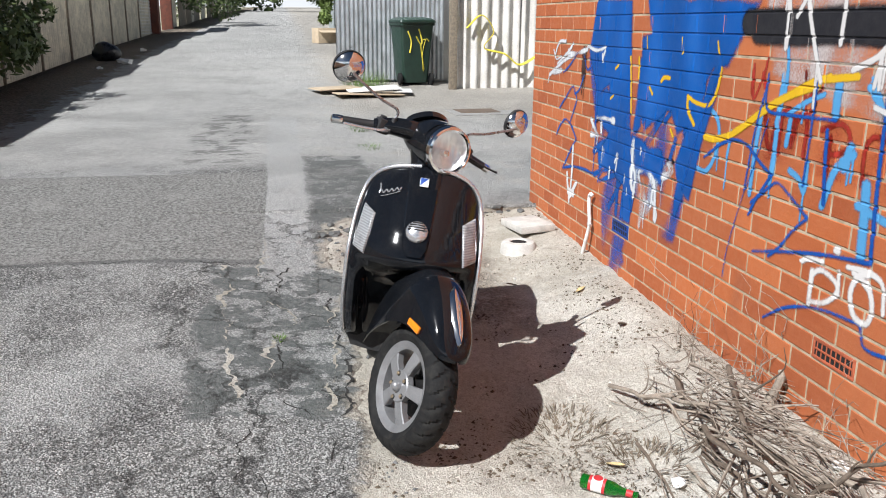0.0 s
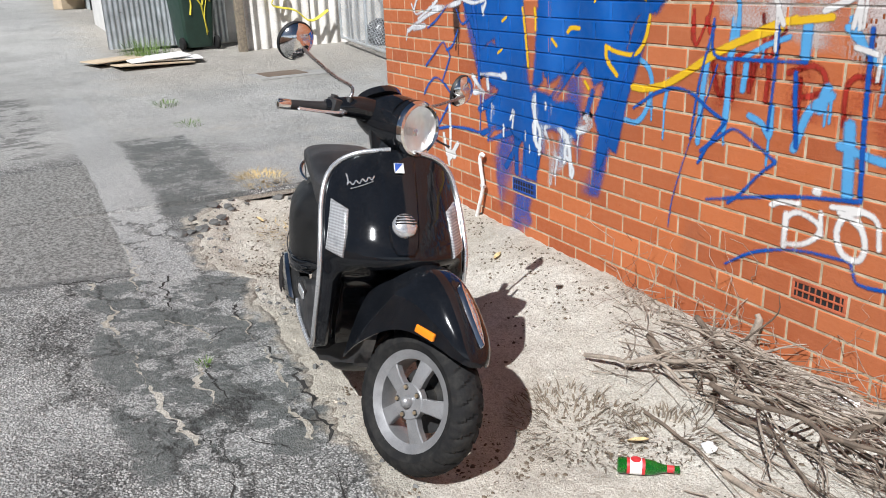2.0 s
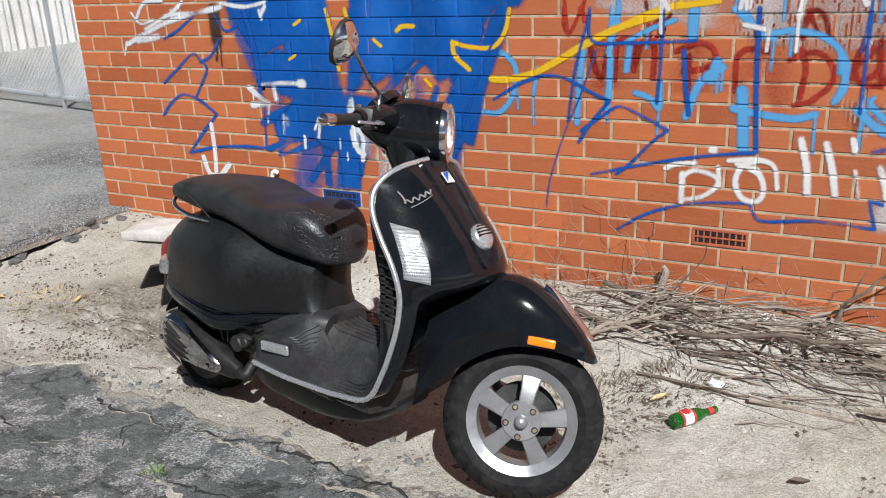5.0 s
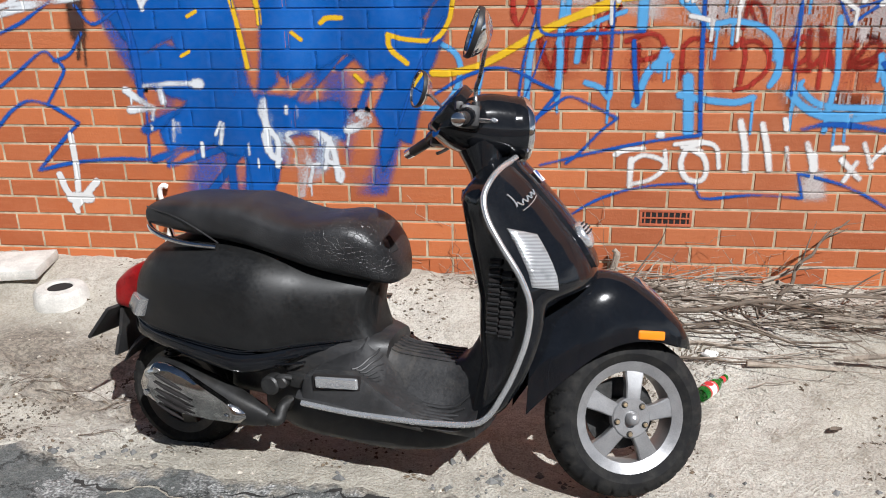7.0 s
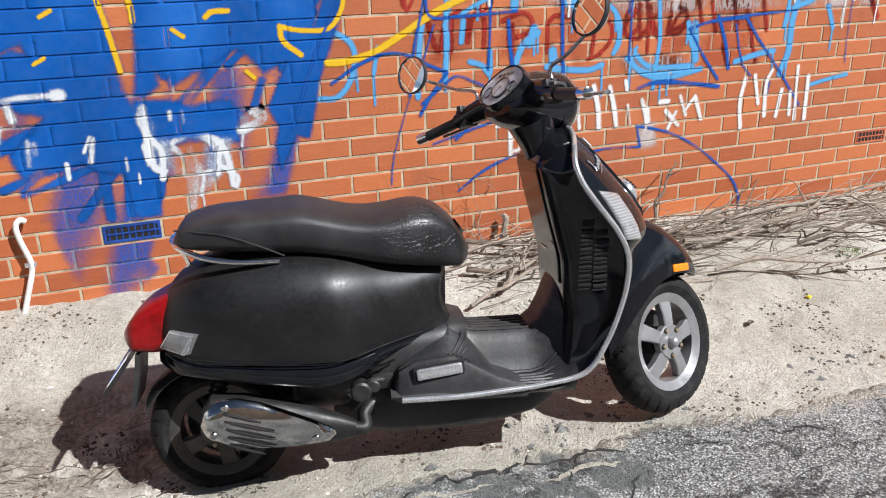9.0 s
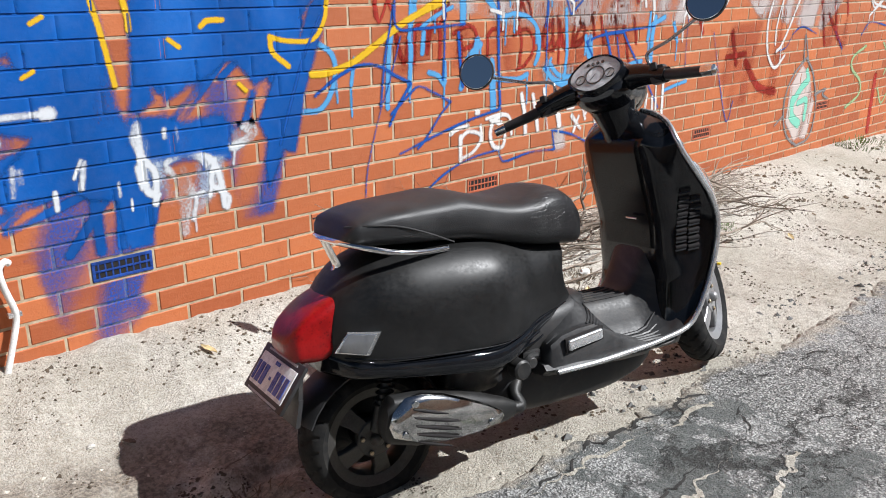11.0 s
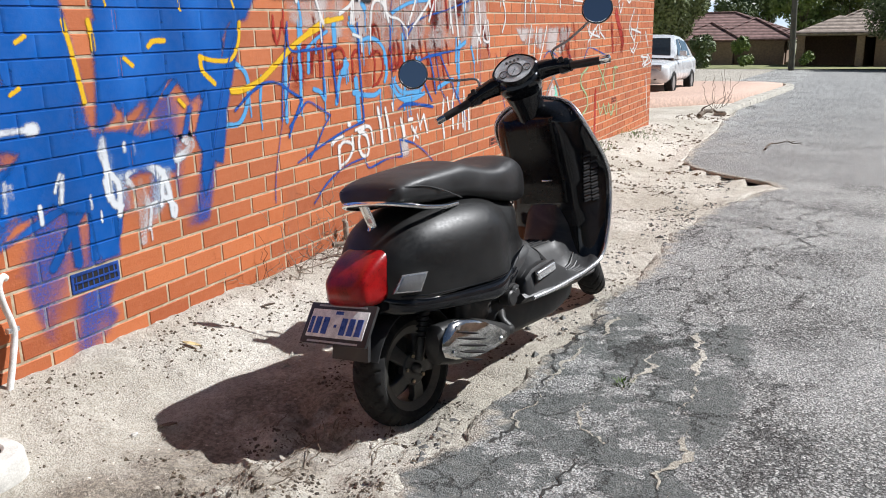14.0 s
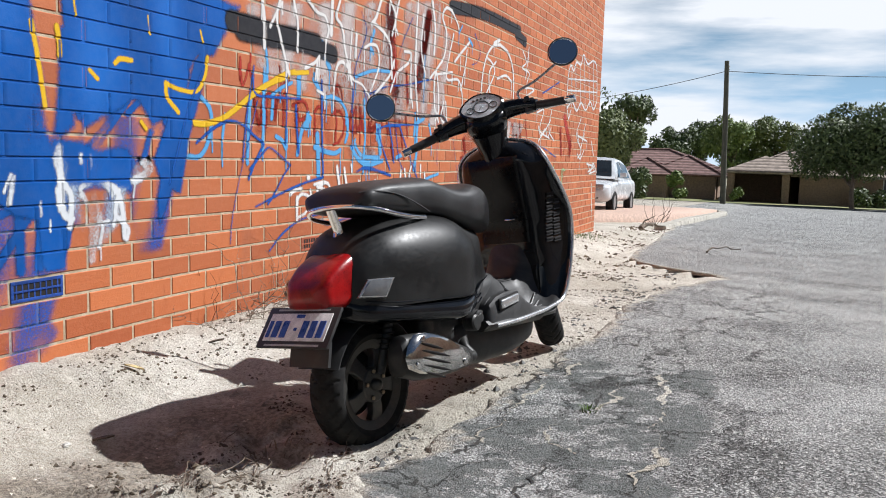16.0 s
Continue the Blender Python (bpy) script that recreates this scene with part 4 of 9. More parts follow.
spray('light_blue', 0.025, (1.78, 0.9), (1.9, 0.81), (2.14, 0.8))
spray('red', 0.021, (0.62, 1.24), (0.62, 1.17), (0.64, 1.14))
spray('red', 0.021, (0.69, 1.24), (0.71, 1.19))
spray('red', 0.024, (0.73, 1.1), (0.76, 0.99), (0.79, 0.96), (0.81, 1.07))
spray('red', 0.024, (0.84, 0.95), (0.85, 1.1), (0.91, 1.1), (0.92, 0.99))
spray('red', 0.024, (0.92, 0.99), (0.95, 1.1), (1, 1.09), (1, 0.96))
spray('red', 0.024, (1.14, 1.05), (1.14, 0.89))
spray('red', 0.023, (1.09, 1.07), (1.18, 1.1), (1.23, 1.08), (1.24, 1.03), (1.19, 1), (1.12, 0.99))
spray('red', 0.021, (1.32, 0.92), (1.32, 1.05))
spray('red', 0.021, (1.32, 1.05), (1.36, 1.08), (1.44, 1.07))
spray('red', 0.021, (1.55, 1.08), (1.57, 1.01), (1.56, 0.9))
spray('red', 0.021, (1.51, 1.04), (1.6, 1.07), (1.66, 1.02), (1.66, 0.95), (1.6, 0.89))
spray('red', 0.02, (1.55, 1.12), (1.56, 1.2), (1.59, 1.22), (1.62, 1.19), (1.64, 1.12))
spray('red', 0.021, (1.78, 1.06), (1.74, 1.02), (1.76, 0.96), (1.83, 0.95))
spray('red', 0.021, (1.85, 1.13), (1.87, 1.01), (1.87, 0.88))
spray('red', 0.021, (1.87, 0.99), (1.91, 1.06))
spray('red', 0.02, (1.98, 0.96), (2.05, 1.06), (2.09, 1.05), (2.09, 1), (2.03, 0.96), (1.99, 0.97))
spray('red', 0.018, (0.97, 1.13), (1.01, 1.19), (1.04, 1.23))
spray('red', 0.019, (1.61, 0.89), (1.54, 0.87))
spray('red', 0.019, (-0.12, 1.12), (-0.07, 1.16), (0.01, 1.19))
spray('red', 0.022, (1.73, 0.98), (1.75, 1.08), (1.81, 1.07), (1.81, 1), (1.76, 0.97))
spray('red', 0.022, (1.98, 0.98), (2.01, 1.08), (2.08, 1.07), (2.08, 1.01), (2.01, 0.98))
spray('red', 0.025, (2.15, 1.12), (2.18, 1.01))
spray('red', 0.025, (2.23, 1.11), (2.27, 0.96))
spray('red', 0.026, (2.36, 1.11), (2.4, 0.99))
spray('red', 0.026, (2.45, 1.05), (2.5, 0.93))
spray('red', 0.026, (2.55, 1.09), (2.59, 0.95))
spray('red', 0.023, (2.32, 0.89), (2.36, 0.79))
spray('red', 0.023, (2.5, 0.91), (2.54, 0.79))
spray('red', 0.022, (1.87, 1.1), (1.9, 0.97))
spray('red', 0.014, (0.62, 1.27), (0.64, 1.14), (0.69, 1.23))
spray('red', 0.014, (0.71, 1.3), (0.7, 1.23))
spray('red', 0.015, (0.96, 1.26), (0.99, 1.11), (1.06, 1.21))
spray('red', 0.023, (2.26, 1.83), (2.25, 1.61), (2.32, 1.4))
spray('red', 0.017, (1.56, 1.22), (1.6, 1.14))
spray('red', 0.025, (1.81, 1.11), (1.83, 0.97), (1.89, 1.02), (1.93, 0.95))
spray('red', 0.023, (2.37, 1.37), (2.29, 1.29))
spray('red', 0.036, (2.55, 1.39), (2.58, 1.19))
spray('red', 0.035, (3.2, 1.19), (3.33, 0.98))
spray('red', 0.035, (5.52, 1.2), (5.59, 1.03))
spray('red', 0.077, (6.4, 0.46), (6.4, 0.22), (6.41, -0.03))
spray('red', 0.038, (5.07, 1.14), (5.21, 0.81))
spray('red', 0.039, (5.3, 1.18), (5.43, 0.85))
spray('red', 0.049, (3.72, 0.96), (3.81, 0.75))
spray('red', 0.061, (3.95, 0.75), (4.17, 0.56), (4.44, 0.5))
spray('red', 0.041, (3.67, 0.8), (3.93, 0.81))
spray('red', 0.039, (5.22, 1.04), (5.56, 0.77))
spray('red', 0.079, (7.02, 1.17), (7.11, 0.89))
spray('red', 0.071, (7.48, 1.11), (7.55, 0.88))
spray('red_haze', 0, (1.86, 1.69), (2.53, 1.84), (2.75, 1.33), (1.88, 1.25))
spray('red_haze', 0, (1.34, 1.14), (2.57, 1.19), (2.59, 0.76), (1.47, 0.79))
spray('red_haze', 0, (3.39, 1.01), (4.45, 1.06), (4.56, 0.44), (3.74, 0.43))
spray('red_haze', 0, (4.94, 1.18), (5.55, 1.18), (5.7, 0.74), (5.19, 0.77))
spray('red_haze', 0, (6.85, 1.17), (7.74, 1.16), (7.92, 0.81), (7, 0.84))
spray('white_marks', 0.033, (-1.12, 0.86), (-1.08, 0.83), (-1, 0.78))
spray('white_marks', 0.023, (-1, 0.78), (-1.01, 0.73))
spray('white_marks', 0.025, (-1.03, 0.88), (-0.91, 0.89), (-0.79, 0.89))
spray('white_marks', 0.045, (-0.79, 0.89), (-0.77, 0.89))
spray('white_marks', 0.036, (-0.96, 0.86), (-0.95, 0.81))
spray('white_marks', 0.036, (-1.11, 0.77), (-1, 0.78))
spray('white_marks', 0.01, (-1.1, 0.85), (-1.1, 0.8))
spray('white_marks', 0.026, (-0.91, 0.72), (-0.92, 0.63))
spray('white_marks', 0.026, (-0.89, 0.71), (-0.89, 0.67))
spray('white_marks', 0.023, (-0.68, 0.71), (-0.7, 0.62))
spray('white_marks', 0.015, (-0.72, 0.66), (-0.69, 0.72))
spray('white_marks', 0.018, (-0.79, 0.62), (-0.79, 0.56))
spray('white_marks', 0.01, (-0.53, 0.55), (-0.53, 0.51))
spray('white_marks', 0.016, (-1.02, 0.7), (-1.02, 0.68))
spray('white_marks', 0.033, (-0.49, 0.81), (-0.5, 0.77), (-0.48, 0.72))
spray('white_marks', 0.023, (-0.48, 0.72), (-0.46, 0.67))
spray('white_marks', 0.031, (-0.49, 0.66), (-0.48, 0.59))
spray('white_marks', 0.026, (-0.46, 0.68), (-0.43, 0.63), (-0.44, 0.52))
spray('white_marks', 0.02, (-0.39, 0.66), (-0.33, 0.68), (-0.25, 0.66), (-0.23, 0.63))
spray('white_marks', 0.018, (-0.39, 0.66), (-0.36, 0.6), (-0.32, 0.54))
spray('white_marks', 0.046, (-0.32, 0.63), (-0.3, 0.54))
spray('white_marks', 0.052, (-0.35, 0.54), (-0.33, 0.49), (-0.34, 0.39))
spray('white_marks', 0.023, (-0.19, 0.65), (-0.21, 0.56), (-0.18, 0.53), (-0.14, 0.49), (-0.15, 0.45))
spray('white_marks', 0.018, (-0.21, 0.55), (-0.22, 0.51))
spray('white_marks', 0.01, (-0.29, 0.46), (-0.29, 0.38))
spray('white_marks', 0.02, (-0.33, 0.79), (-0.33, 0.74))
spray('white_marks', 0.018, (-0.22, 0.67), (-0.21, 0.64))
spray('white_marks', 0.025, (-0.1, 0.68), (-0.04, 0.7), (-0, 0.73), (-0.01, 0.76), (-0.06, 0.76))
spray('white_marks', 0.013, (-0.1, 0.67), (-0.11, 0.62))
spray('white_marks', 0.012, (-0.02, 0.74), (-0.04, 0.73))
spray('white_marks', 0.023, (-0.3, 0.52), (-0.25, 0.53))
spray('white_marks', 0.02, (-0.38, 0.79), (-0.38, 0.76))
spray('white_marks', 0.015, (-0.57, 0.62), (-0.57, 0.57))
spray('white_arrow', 0.024, (-1.42, 0.65), (-1.42, 0.49), (-1.43, 0.39))
spray('white_arrow', 0.027, (-1.51, 0.46), (-1.49, 0.39), (-1.45, 0.32))
spray('white_arrow', 0.027, (-1.33, 0.43), (-1.38, 0.38), (-1.45, 0.31))
spray('white_arrow', 0.043, (-1.47, 0.35), (-1.38, 0.35))
spray('white_arrow', 0.022, (-1.46, 0.31), (-1.45, 0.28))
spray('white_marks', 0.022, (-1.65, 1.23), (-1.54, 1.24), (-1.35, 1.25))
spray('white_marks', 0.015, (-1.6, 1.26), (-1.6, 1.22))
spray('white_marks', 0.02, (-1, 1.25), (-0.99, 1.21))
spray('white_marks', 0.031, (-1.96, 1.08), (-1.78, 1.15), (-1.55, 1.22), (-1.25, 1.27))
spray('white_marks', 0.024, (-1.87, 1.21), (-1.79, 1.3), (-1.66, 1.31))
spray('white_marks', 0.042, (-1.88, 1.1), (-1.72, 1.12))
spray('white_marks', 0.017, (-1.9, 1.25), (-1.84, 1.19), (-1.74, 1.21))
spray('white_marks', 0.024, (-1.81, 1.16), (-1.61, 1.24), (-1.51, 1.3))
spray('white_marks', 0.022, (-1.25, 1.29), (-1.09, 1.27), (-0.96, 1.29))
spray('white_marks', 0.024, (-0.99, 1.23), (-0.96, 1.27))
spray('white_marks', 0.018, (-2, 1.02), (-1.97, 1.09))
spray('white_haze', 0, (1.8, 0.54), (1.95, 0.54), (1.99, 0.39), (1.85, 0.39))
spray('white_haze', 0, (1.6, 0.94), (2.14, 0.85), (2.16, 0.76), (1.78, 0.75))
spray('white_haze', 0, (3.85, 1.19), (5.55, 1.18), (5.14, 0.91), (4.07, 1.03))
spray('white_haze', 0, (0.64, 1.54), (3.14, 1.99), (3.33, 1.03), (1.6, 1.06), (0.74, 1.23))
spray('black_smear', 0.085, (-1.3, 1.25), (-1.3, 1.11))
spray('black_smear', 0.023, (-1.3, 1.11), (-1.32, 1))
spray('black_smear', 0.018, (-1.28, 1.11), (-1.29, 0.97))
spray('blue_haze', 0, (-1.25, 1.25), (-0.86, 1.25), (-0.91, 0.89), (-1.08, 0.88))
spray('white_words', 0.022, (1.07, 0.59), (1.11, 0.61), (1.19, 0.62))
spray('white_words', 0.03, (1.14, 0.57), (1.14, 0.45))
spray('white_words', 0.025, (1.14, 0.56), (1.19, 0.59), (1.27, 0.57), (1.28, 0.53), (1.22, 0.48), (1.14, 0.46))
spray('white_words', 0.022, (1.28, 0.61), (1.29, 0.53))
spray('white_words', 0.034, (1.25, 0.68), (1.26, 0.68))
spray('white_words', 0.027, (1.43, 0.65), (1.37, 0.62), (1.35, 0.55), (1.38, 0.49), (1.44, 0.48), (1.46, 0.53), (1.44, 0.59), (1.39, 0.62))
spray('white_words', 0.022, (1.32, 0.64), (1.42, 0.65), (1.49, 0.63), (1.51, 0.54))
spray('white_words', 0.022, (1.35, 0.63), (1.43, 0.61))
spray('white_words', 0.031, (1.58, 0.74), (1.61, 0.63), (1.62, 0.53))
spray('white_words', 0.029, (1.67, 0.73), (1.7, 0.63), (1.72, 0.53))
spray('white_words', 0.024, (1.76, 0.75), (1.77, 0.71))
spray('white_words', 0.022, (1.78, 0.63), (1.8, 0.53))
spray('white_words', 0.031, (1.86, 0.65), (1.89, 0.57))
spray('white_words', 0.038, (1.89, 0.6), (1.9, 0.54))
spray('white_words', 0.026, (1.97, 0.63), (2.02, 0.63))
spray('white_words', 0.029, (2.01, 0.58), (2.09, 0.5))
spray('white_words', 0.026, (2.07, 0.57), (2.03, 0.49))
spray('white_words', 0.024, (2.17, 0.63), (2.13, 0.58))
spray('white_words', 0.026, (2.09, 0.65), (2.13, 0.55))
spray('white_words', 0.026, (2.18, 0.64), (2.23, 0.52))
spray('white_words', 0.027, (2.49, 0.71), (2.47, 0.59), (2.49, 0.45))
spray('white_words', 0.024, (2.55, 0.72), (2.59, 0.57))
spray('white_words', 0.027, (2.64, 0.5), (2.63, 0.67), (2.66, 0.74))
spray('white_words', 0.027, (2.74, 0.63), (2.72, 0.49))
spray('white_words', 0.028, (2.8, 0.61), (2.81, 0.49))
spray('white_words', 0.024, (2.83, 0.75), (2.85, 0.46))
spray('white_words', 0.028, (2.91, 0.69), (2.92, 0.46))
spray('white_tags', 0.023, (0.8, 1.57), (0.82, 1.46), (0.82, 1.34))
spray('white_tags', 0.018, (0.96, 1.6), (0.93, 1.51), (0.97, 1.4), (1.02, 1.29), (1.05, 1.23))
spray('white_tags', 0.017, (0.87, 1.45), (0.92, 1.52), (0.98, 1.59))
spray('white_tags', 0.018, (1.09, 1.62), (1.13, 1.51), (1.13, 1.36))
spray('white_tags', 0.019, (1.23, 1.65), (1.33, 1.6), (1.42, 1.59), (1.46, 1.52), (1.43, 1.45))
spray('white_tags', 0.02, (1.59, 1.71), (1.55, 1.61), (1.62, 1.56), (1.66, 1.43), (1.7, 1.36), (1.74, 1.26))
spray('white_tags', 0.029, (1.5, 1.7), (1.49, 1.5))
spray('white_tags', 0.02, (1.53, 1.2), (1.56, 1.32), (1.62, 1.36), (1.7, 1.33), (1.75, 1.24))
spray('white_tags', 0.016, (1.34, 1.33), (1.32, 1.23))
spray('white_tags', 0.024, (1.8, 1.55), (1.79, 1.41))
spray('white_tags', 0.014, (1.74, 1.57), (1.73, 1.3), (1.88, 1.25), (1.98, 1.19))
spray('white_tags', 0.022, (2.02, 1.65), (2.18, 1.61), (2.28, 1.54), (2.3, 1.43), (2.31, 1.33))
spray('white_tags', 0.019, (2.34, 1.45), (2.28, 1.35), (2.18, 1.28), (2.07, 1.21))
spray('white_tags', 0.025, (2.13, 1.81), (2.06, 1.69), (2, 1.64))
spray('white_tags', 0.019, (2.26, 1.83), (2.35, 1.74), (2.3, 1.61))
spray('white_tags', 0.019, (2.4, 1.86), (2.35, 1.7), (2.39, 1.63))
spray('white_tags', 0.019, (2.5, 1.53), (2.61, 1.53), (2.57, 1.46), (2.39, 1.37), (2.29, 1.24))
spray('white_tags', 0.024, (2.72, 1.91), (2.7, 1.68), (2.7, 1.4), (2.75, 1.13))
spray('white_tags', 0.029, (2.97, 1.96), (3.04, 1.77), (3.03, 1.58))
spray('white_tags', 0.02, (2.82, 1.83), (2.79, 1.59), (2.87, 1.42))
spray('white_tags', 0.021, (2.96, 1.39), (3.09, 1.44), (3.15, 1.19), (3.09, 1.09))
spray('white_tags', 0.018, (1.91, 1.48), (1.99, 1.51), (2.09, 1.5), (2.11, 1.38), (2, 1.22))
spray('white_tags', 0.019, (1.21, 1.28), (1.31, 1.32), (1.36, 1.36))
spray('white_tags', 0.016, (1.34, 1.17), (1.43, 1.15))
spray('white_tags', 0.02, (2.62, 1.53), (2.62, 1.31), (2.66, 1.16))
spray('white_tags', 0.022, (3.37, 1.95), (3.25, 1.95), (3.18, 1.87), (3.27, 1.76), (3.23, 1.58), (3.07, 1.44), (3.06, 1.23), (3.15, 1.08))
spray('white_tags', 0.018, (3.37, 1.95), (3.5, 1.87), (3.53, 1.83))
spray('white_tags', 0.023, (3.78, 1.76), (3.59, 1.65), (3.46, 1.57))
spray('white_tags', 0.018, (3.42, 1.78), (3.34, 1.6), (3.3, 1.42), (3.56, 1.43), (3.66, 1.27), (3.59, 1.15))
spray('white_tags', 0.019, (3.73, 1.69), (3.7, 1.55), (3.61, 1.36))
spray('white_tags', 0.018, (3.25, 1.24), (3.2, 1.11), (3.32, 1.09), (3.29, 1.24))
spray('white_tags', 0.017, (3.07, 1.43), (3.41, 1.48))
spray('white_tags', 0.025, (4.11, 1.29), (4.13, 1.5), (4.22, 1.69), (4.39, 1.81), (4.6, 1.85))
spray('white_tags', 0.027, (4.6, 1.85), (4.86, 1.8), (5.03, 1.64), (5.07, 1.36))
spray('white_tags', 0.02, (4.25, 1.69), (4.38, 1.66), (4.46, 1.58), (4.25, 1.38))
spray('white_tags', 0.02, (4.5, 1.69), (4.31, 1.56), (4.38, 1.31))
spray('white_tags', 0.021, (4.55, 1.54), (4.8, 1.59), (4.99, 1.55))
spray('white_tags', 0.031, (4.42, 1.84), (4.58, 1.89))
spray('white_tags', 0.017, (5.32, 1.89), (5.46, 1.79), (5.33, 1.72), (5.58, 1.69), (5.51, 1.59))
spray('white_tags', 0.017, (5.54, 1.95), (5.46, 1.62))
spray('white_tags', 0.018, (5.37, 1.53), (5.79, 1.54), (5.49, 1.44), (5.81, 1.42))
spray('white_tags', 0.019, (5.94, 1.31), (6.22, 1.35), (6.08, 1.13), (6.51, 1.05))
spray('white_tags', 0.02, (6.56, 1.38), (6.47, 1.15), (6.72, 1.03))
spray('white_tags', 0.019, (6.04, 1.01), (6.34, 1.15), (6.53, 1.26))
spray('white_tags', 0.022, (8.1, 1.36), (7.88, 1.13), (8.19, 0.94), (8.01, 0.84))
spray('white_tags', 0.023, (8.39, 1.3), (8.18, 0.97))
spray('white_tags', 0.023, (7.95, 1.13), (8.52, 1.07))
spray('white_tags', 0.024, (8.81, 1.08), (9.01, 0.88))
spray('white_tags', 0.024, (8.59, 0.76), (9.05, 0.72), (8.69, 0.65))
spray('white_hash', 0.022, (7.29, 1.44), (7.28, 1.79), (7.39, 1.97), (7.56, 1.92), (7.69, 2.04), (7.95, 2.04), (8.08, 2.18), (8.35, 2.09), (8.7, 2.17), (8.95, 2.09), (9.07, 1.63))
spray('white_hash', 0.014, (7.46, 1.93), (7.53, 1.47))
spray('white_hash', 0.014, (7.66, 2), (7.78, 1.47))
spray('white_hash', 0.015, (7.92, 2.03), (8.04, 1.49))
spray('white_hash', 0.015, (8.13, 2.14), (8.31, 1.52))
spray('white_hash', 0.015, (8.42, 2.08), (8.59, 1.55))
spray('white_hash', 0.016, (8.71, 2.14), (8.84, 1.58))
spray('white_hash', 0.015, (7.31, 1.8), (8.99, 1.92))
spray('white_hash', 0.015, (7.31, 1.66), (9.03, 1.77))
spray('white_hash', 0.023, (7.29, 1.44), (7.54, 1.54), (7.82, 1.44), (8.05, 1.56), (8.35, 1.48), (8.61, 1.61), (8.86, 1.52), (9.06, 1.65))
spray('white_hash', 0.021, (7.32, 1.41), (7.4, 1.32), (7.5, 1.43))
spray('white_tags', 0.022, (4.27, 1.19), (4.21, 1.02), (4.25, 0.81), (4.39, 0.68), (4.53, 0.76))
spray('white_tags', 0.022, (4.68, 1.18), (4.58, 1.01), (4.46, 0.84), (4.39, 0.8))
spray('white_tags', 0.017, (4.41, 1.18), (4.35, 0.98), (4.36, 0.85))
spray('white_tags', 0.016, (6.01, 1.17), (6.13, 1.07), (6.31, 1.15), (6.43, 1.06), (6.56, 1.17))
spray('white_tags', 0.019, (7.93, 1.16), (8.13, 0.98), (8.27, 1.1), (8.34, 1.16))
spray('white_tags', 0.019, (7.98, 0.89), (8.15, 0.83), (8.36, 0.94))
spray('white_tags', 0.02, (8.66, 0.78), (8.86, 0.64), (9.01, 0.77), (9.36, 0.59))
spray('white_tags', 0.02, (8.76, 0.62), (9.19, 0.66))
spray('white_tags', 0.027, (8.96, 0.48), (9.08, 0.07))
spray('figure_line', 0.019, (4.9, 0.71), (4.74, 0.61), (4.64, 0.46), (4.65, 0.27), (4.76, 0.11), (4.94, 0.02))
spray('figure_line', 0.019, (4.94, 0.02), (5.16, 0.07), (5.21, 0.31), (5.08, 0.58), (4.92, 0.72))
spray('figure_line', 0.014, (4.88, 0.69), (4.85, 0.9), (4.96, 0.69))
spray('figure_line', 0.02, (5.16, 0.41), (5.35, 0.44), (5.31, 0.4), (5.45, 0.34))
spray('figure_line', 0.014, (4.65, 0.3), (4.51, 0.23))
spray('green_figure', 0.057, (5, 0.54), (4.9, 0.49), (4.79, 0.4))
spray('green_figure', 0.066, (4.77, 0.4), (4.78, 0.28), (4.92, 0.2))
spray('green_figure', 0.043, (4.87, 0.37), (5.01, 0.38), (5.02, 0.23))
spray('green_figure', 0.038, (4.96, 0.62), (5.01, 0.54))
spray('figure_fill', 0, (4.87, 0.67), (4.69, 0.52), (4.69, 0.24), (4.88, 0.06), (5.11, 0.06), (5.17, 0.34), (5.03, 0.59))
spray('green_tag', 0.026, (6.07, 0.75), (5.83, 0.67), (5.84, 0.57), (6.05, 0.45), (6.07, 0.33), (5.82, 0.24))
spray('green_tag', 0.022, (6.46, 0.76), (6.68, 0.61), (6.87, 0.46))
spray('green_tag', 0.022, (6.78, 0.74), (6.69, 0.61), (6.58, 0.47))
spray('green_tag', 0.023, (7.24, 0.69), (7.19, 0.44), (7.18, 0.68), (7.35, 0.68))
spray('green_tag', 0.022, (6.49, 0.35), (6.63, 0.2), (6.75, 0.3))
spray('green_tag', 0.023, (6.75, 0.3), (6.9, 0.17), (6.98, 0.29))
spray('green_tag', 0.023, (6.98, 0.29), (7.11, 0.14), (7.21, 0.31))
spray('green_tag', 0.024, (7.15, 0.14), (7.35, 0.31), (7.37, 0.12))


def lay(tag, name, color, label, order, step, cover=0.95, drips=0, streak=0.0, vary=0.0, thin=1.0):
    """Sprays the strokes of one tag, each group of strokes that touch as a thing of its own."""
    groups = []
    for w, pts in SPRAY[tag]:
        m = w * 0.5 + 0.045
        box = [min(p[0] for p in pts) - m, max(p[0] for p in pts) + m, min(p[1] for p in pts) - m, max(p[1] for p in pts) + m]
        hits = [g for g in groups if any(box[0] < o[1] and o[0] < box[1] and box[2] < o[3] and o[2] < box[3] for o in g[0])]
        groups = [g for g in groups if g not in hits]
        groups.append(([box] + [o for g in hits for o in g[0]], [(w * thin, pts)] + [s for g in hits for s in g[1]]))
    for k, g in enumerate(groups):
        coat(g[1], random.Random(len(tag) * 7 + order + k), name, color, label, order, step, cover, drips, streak, vary)


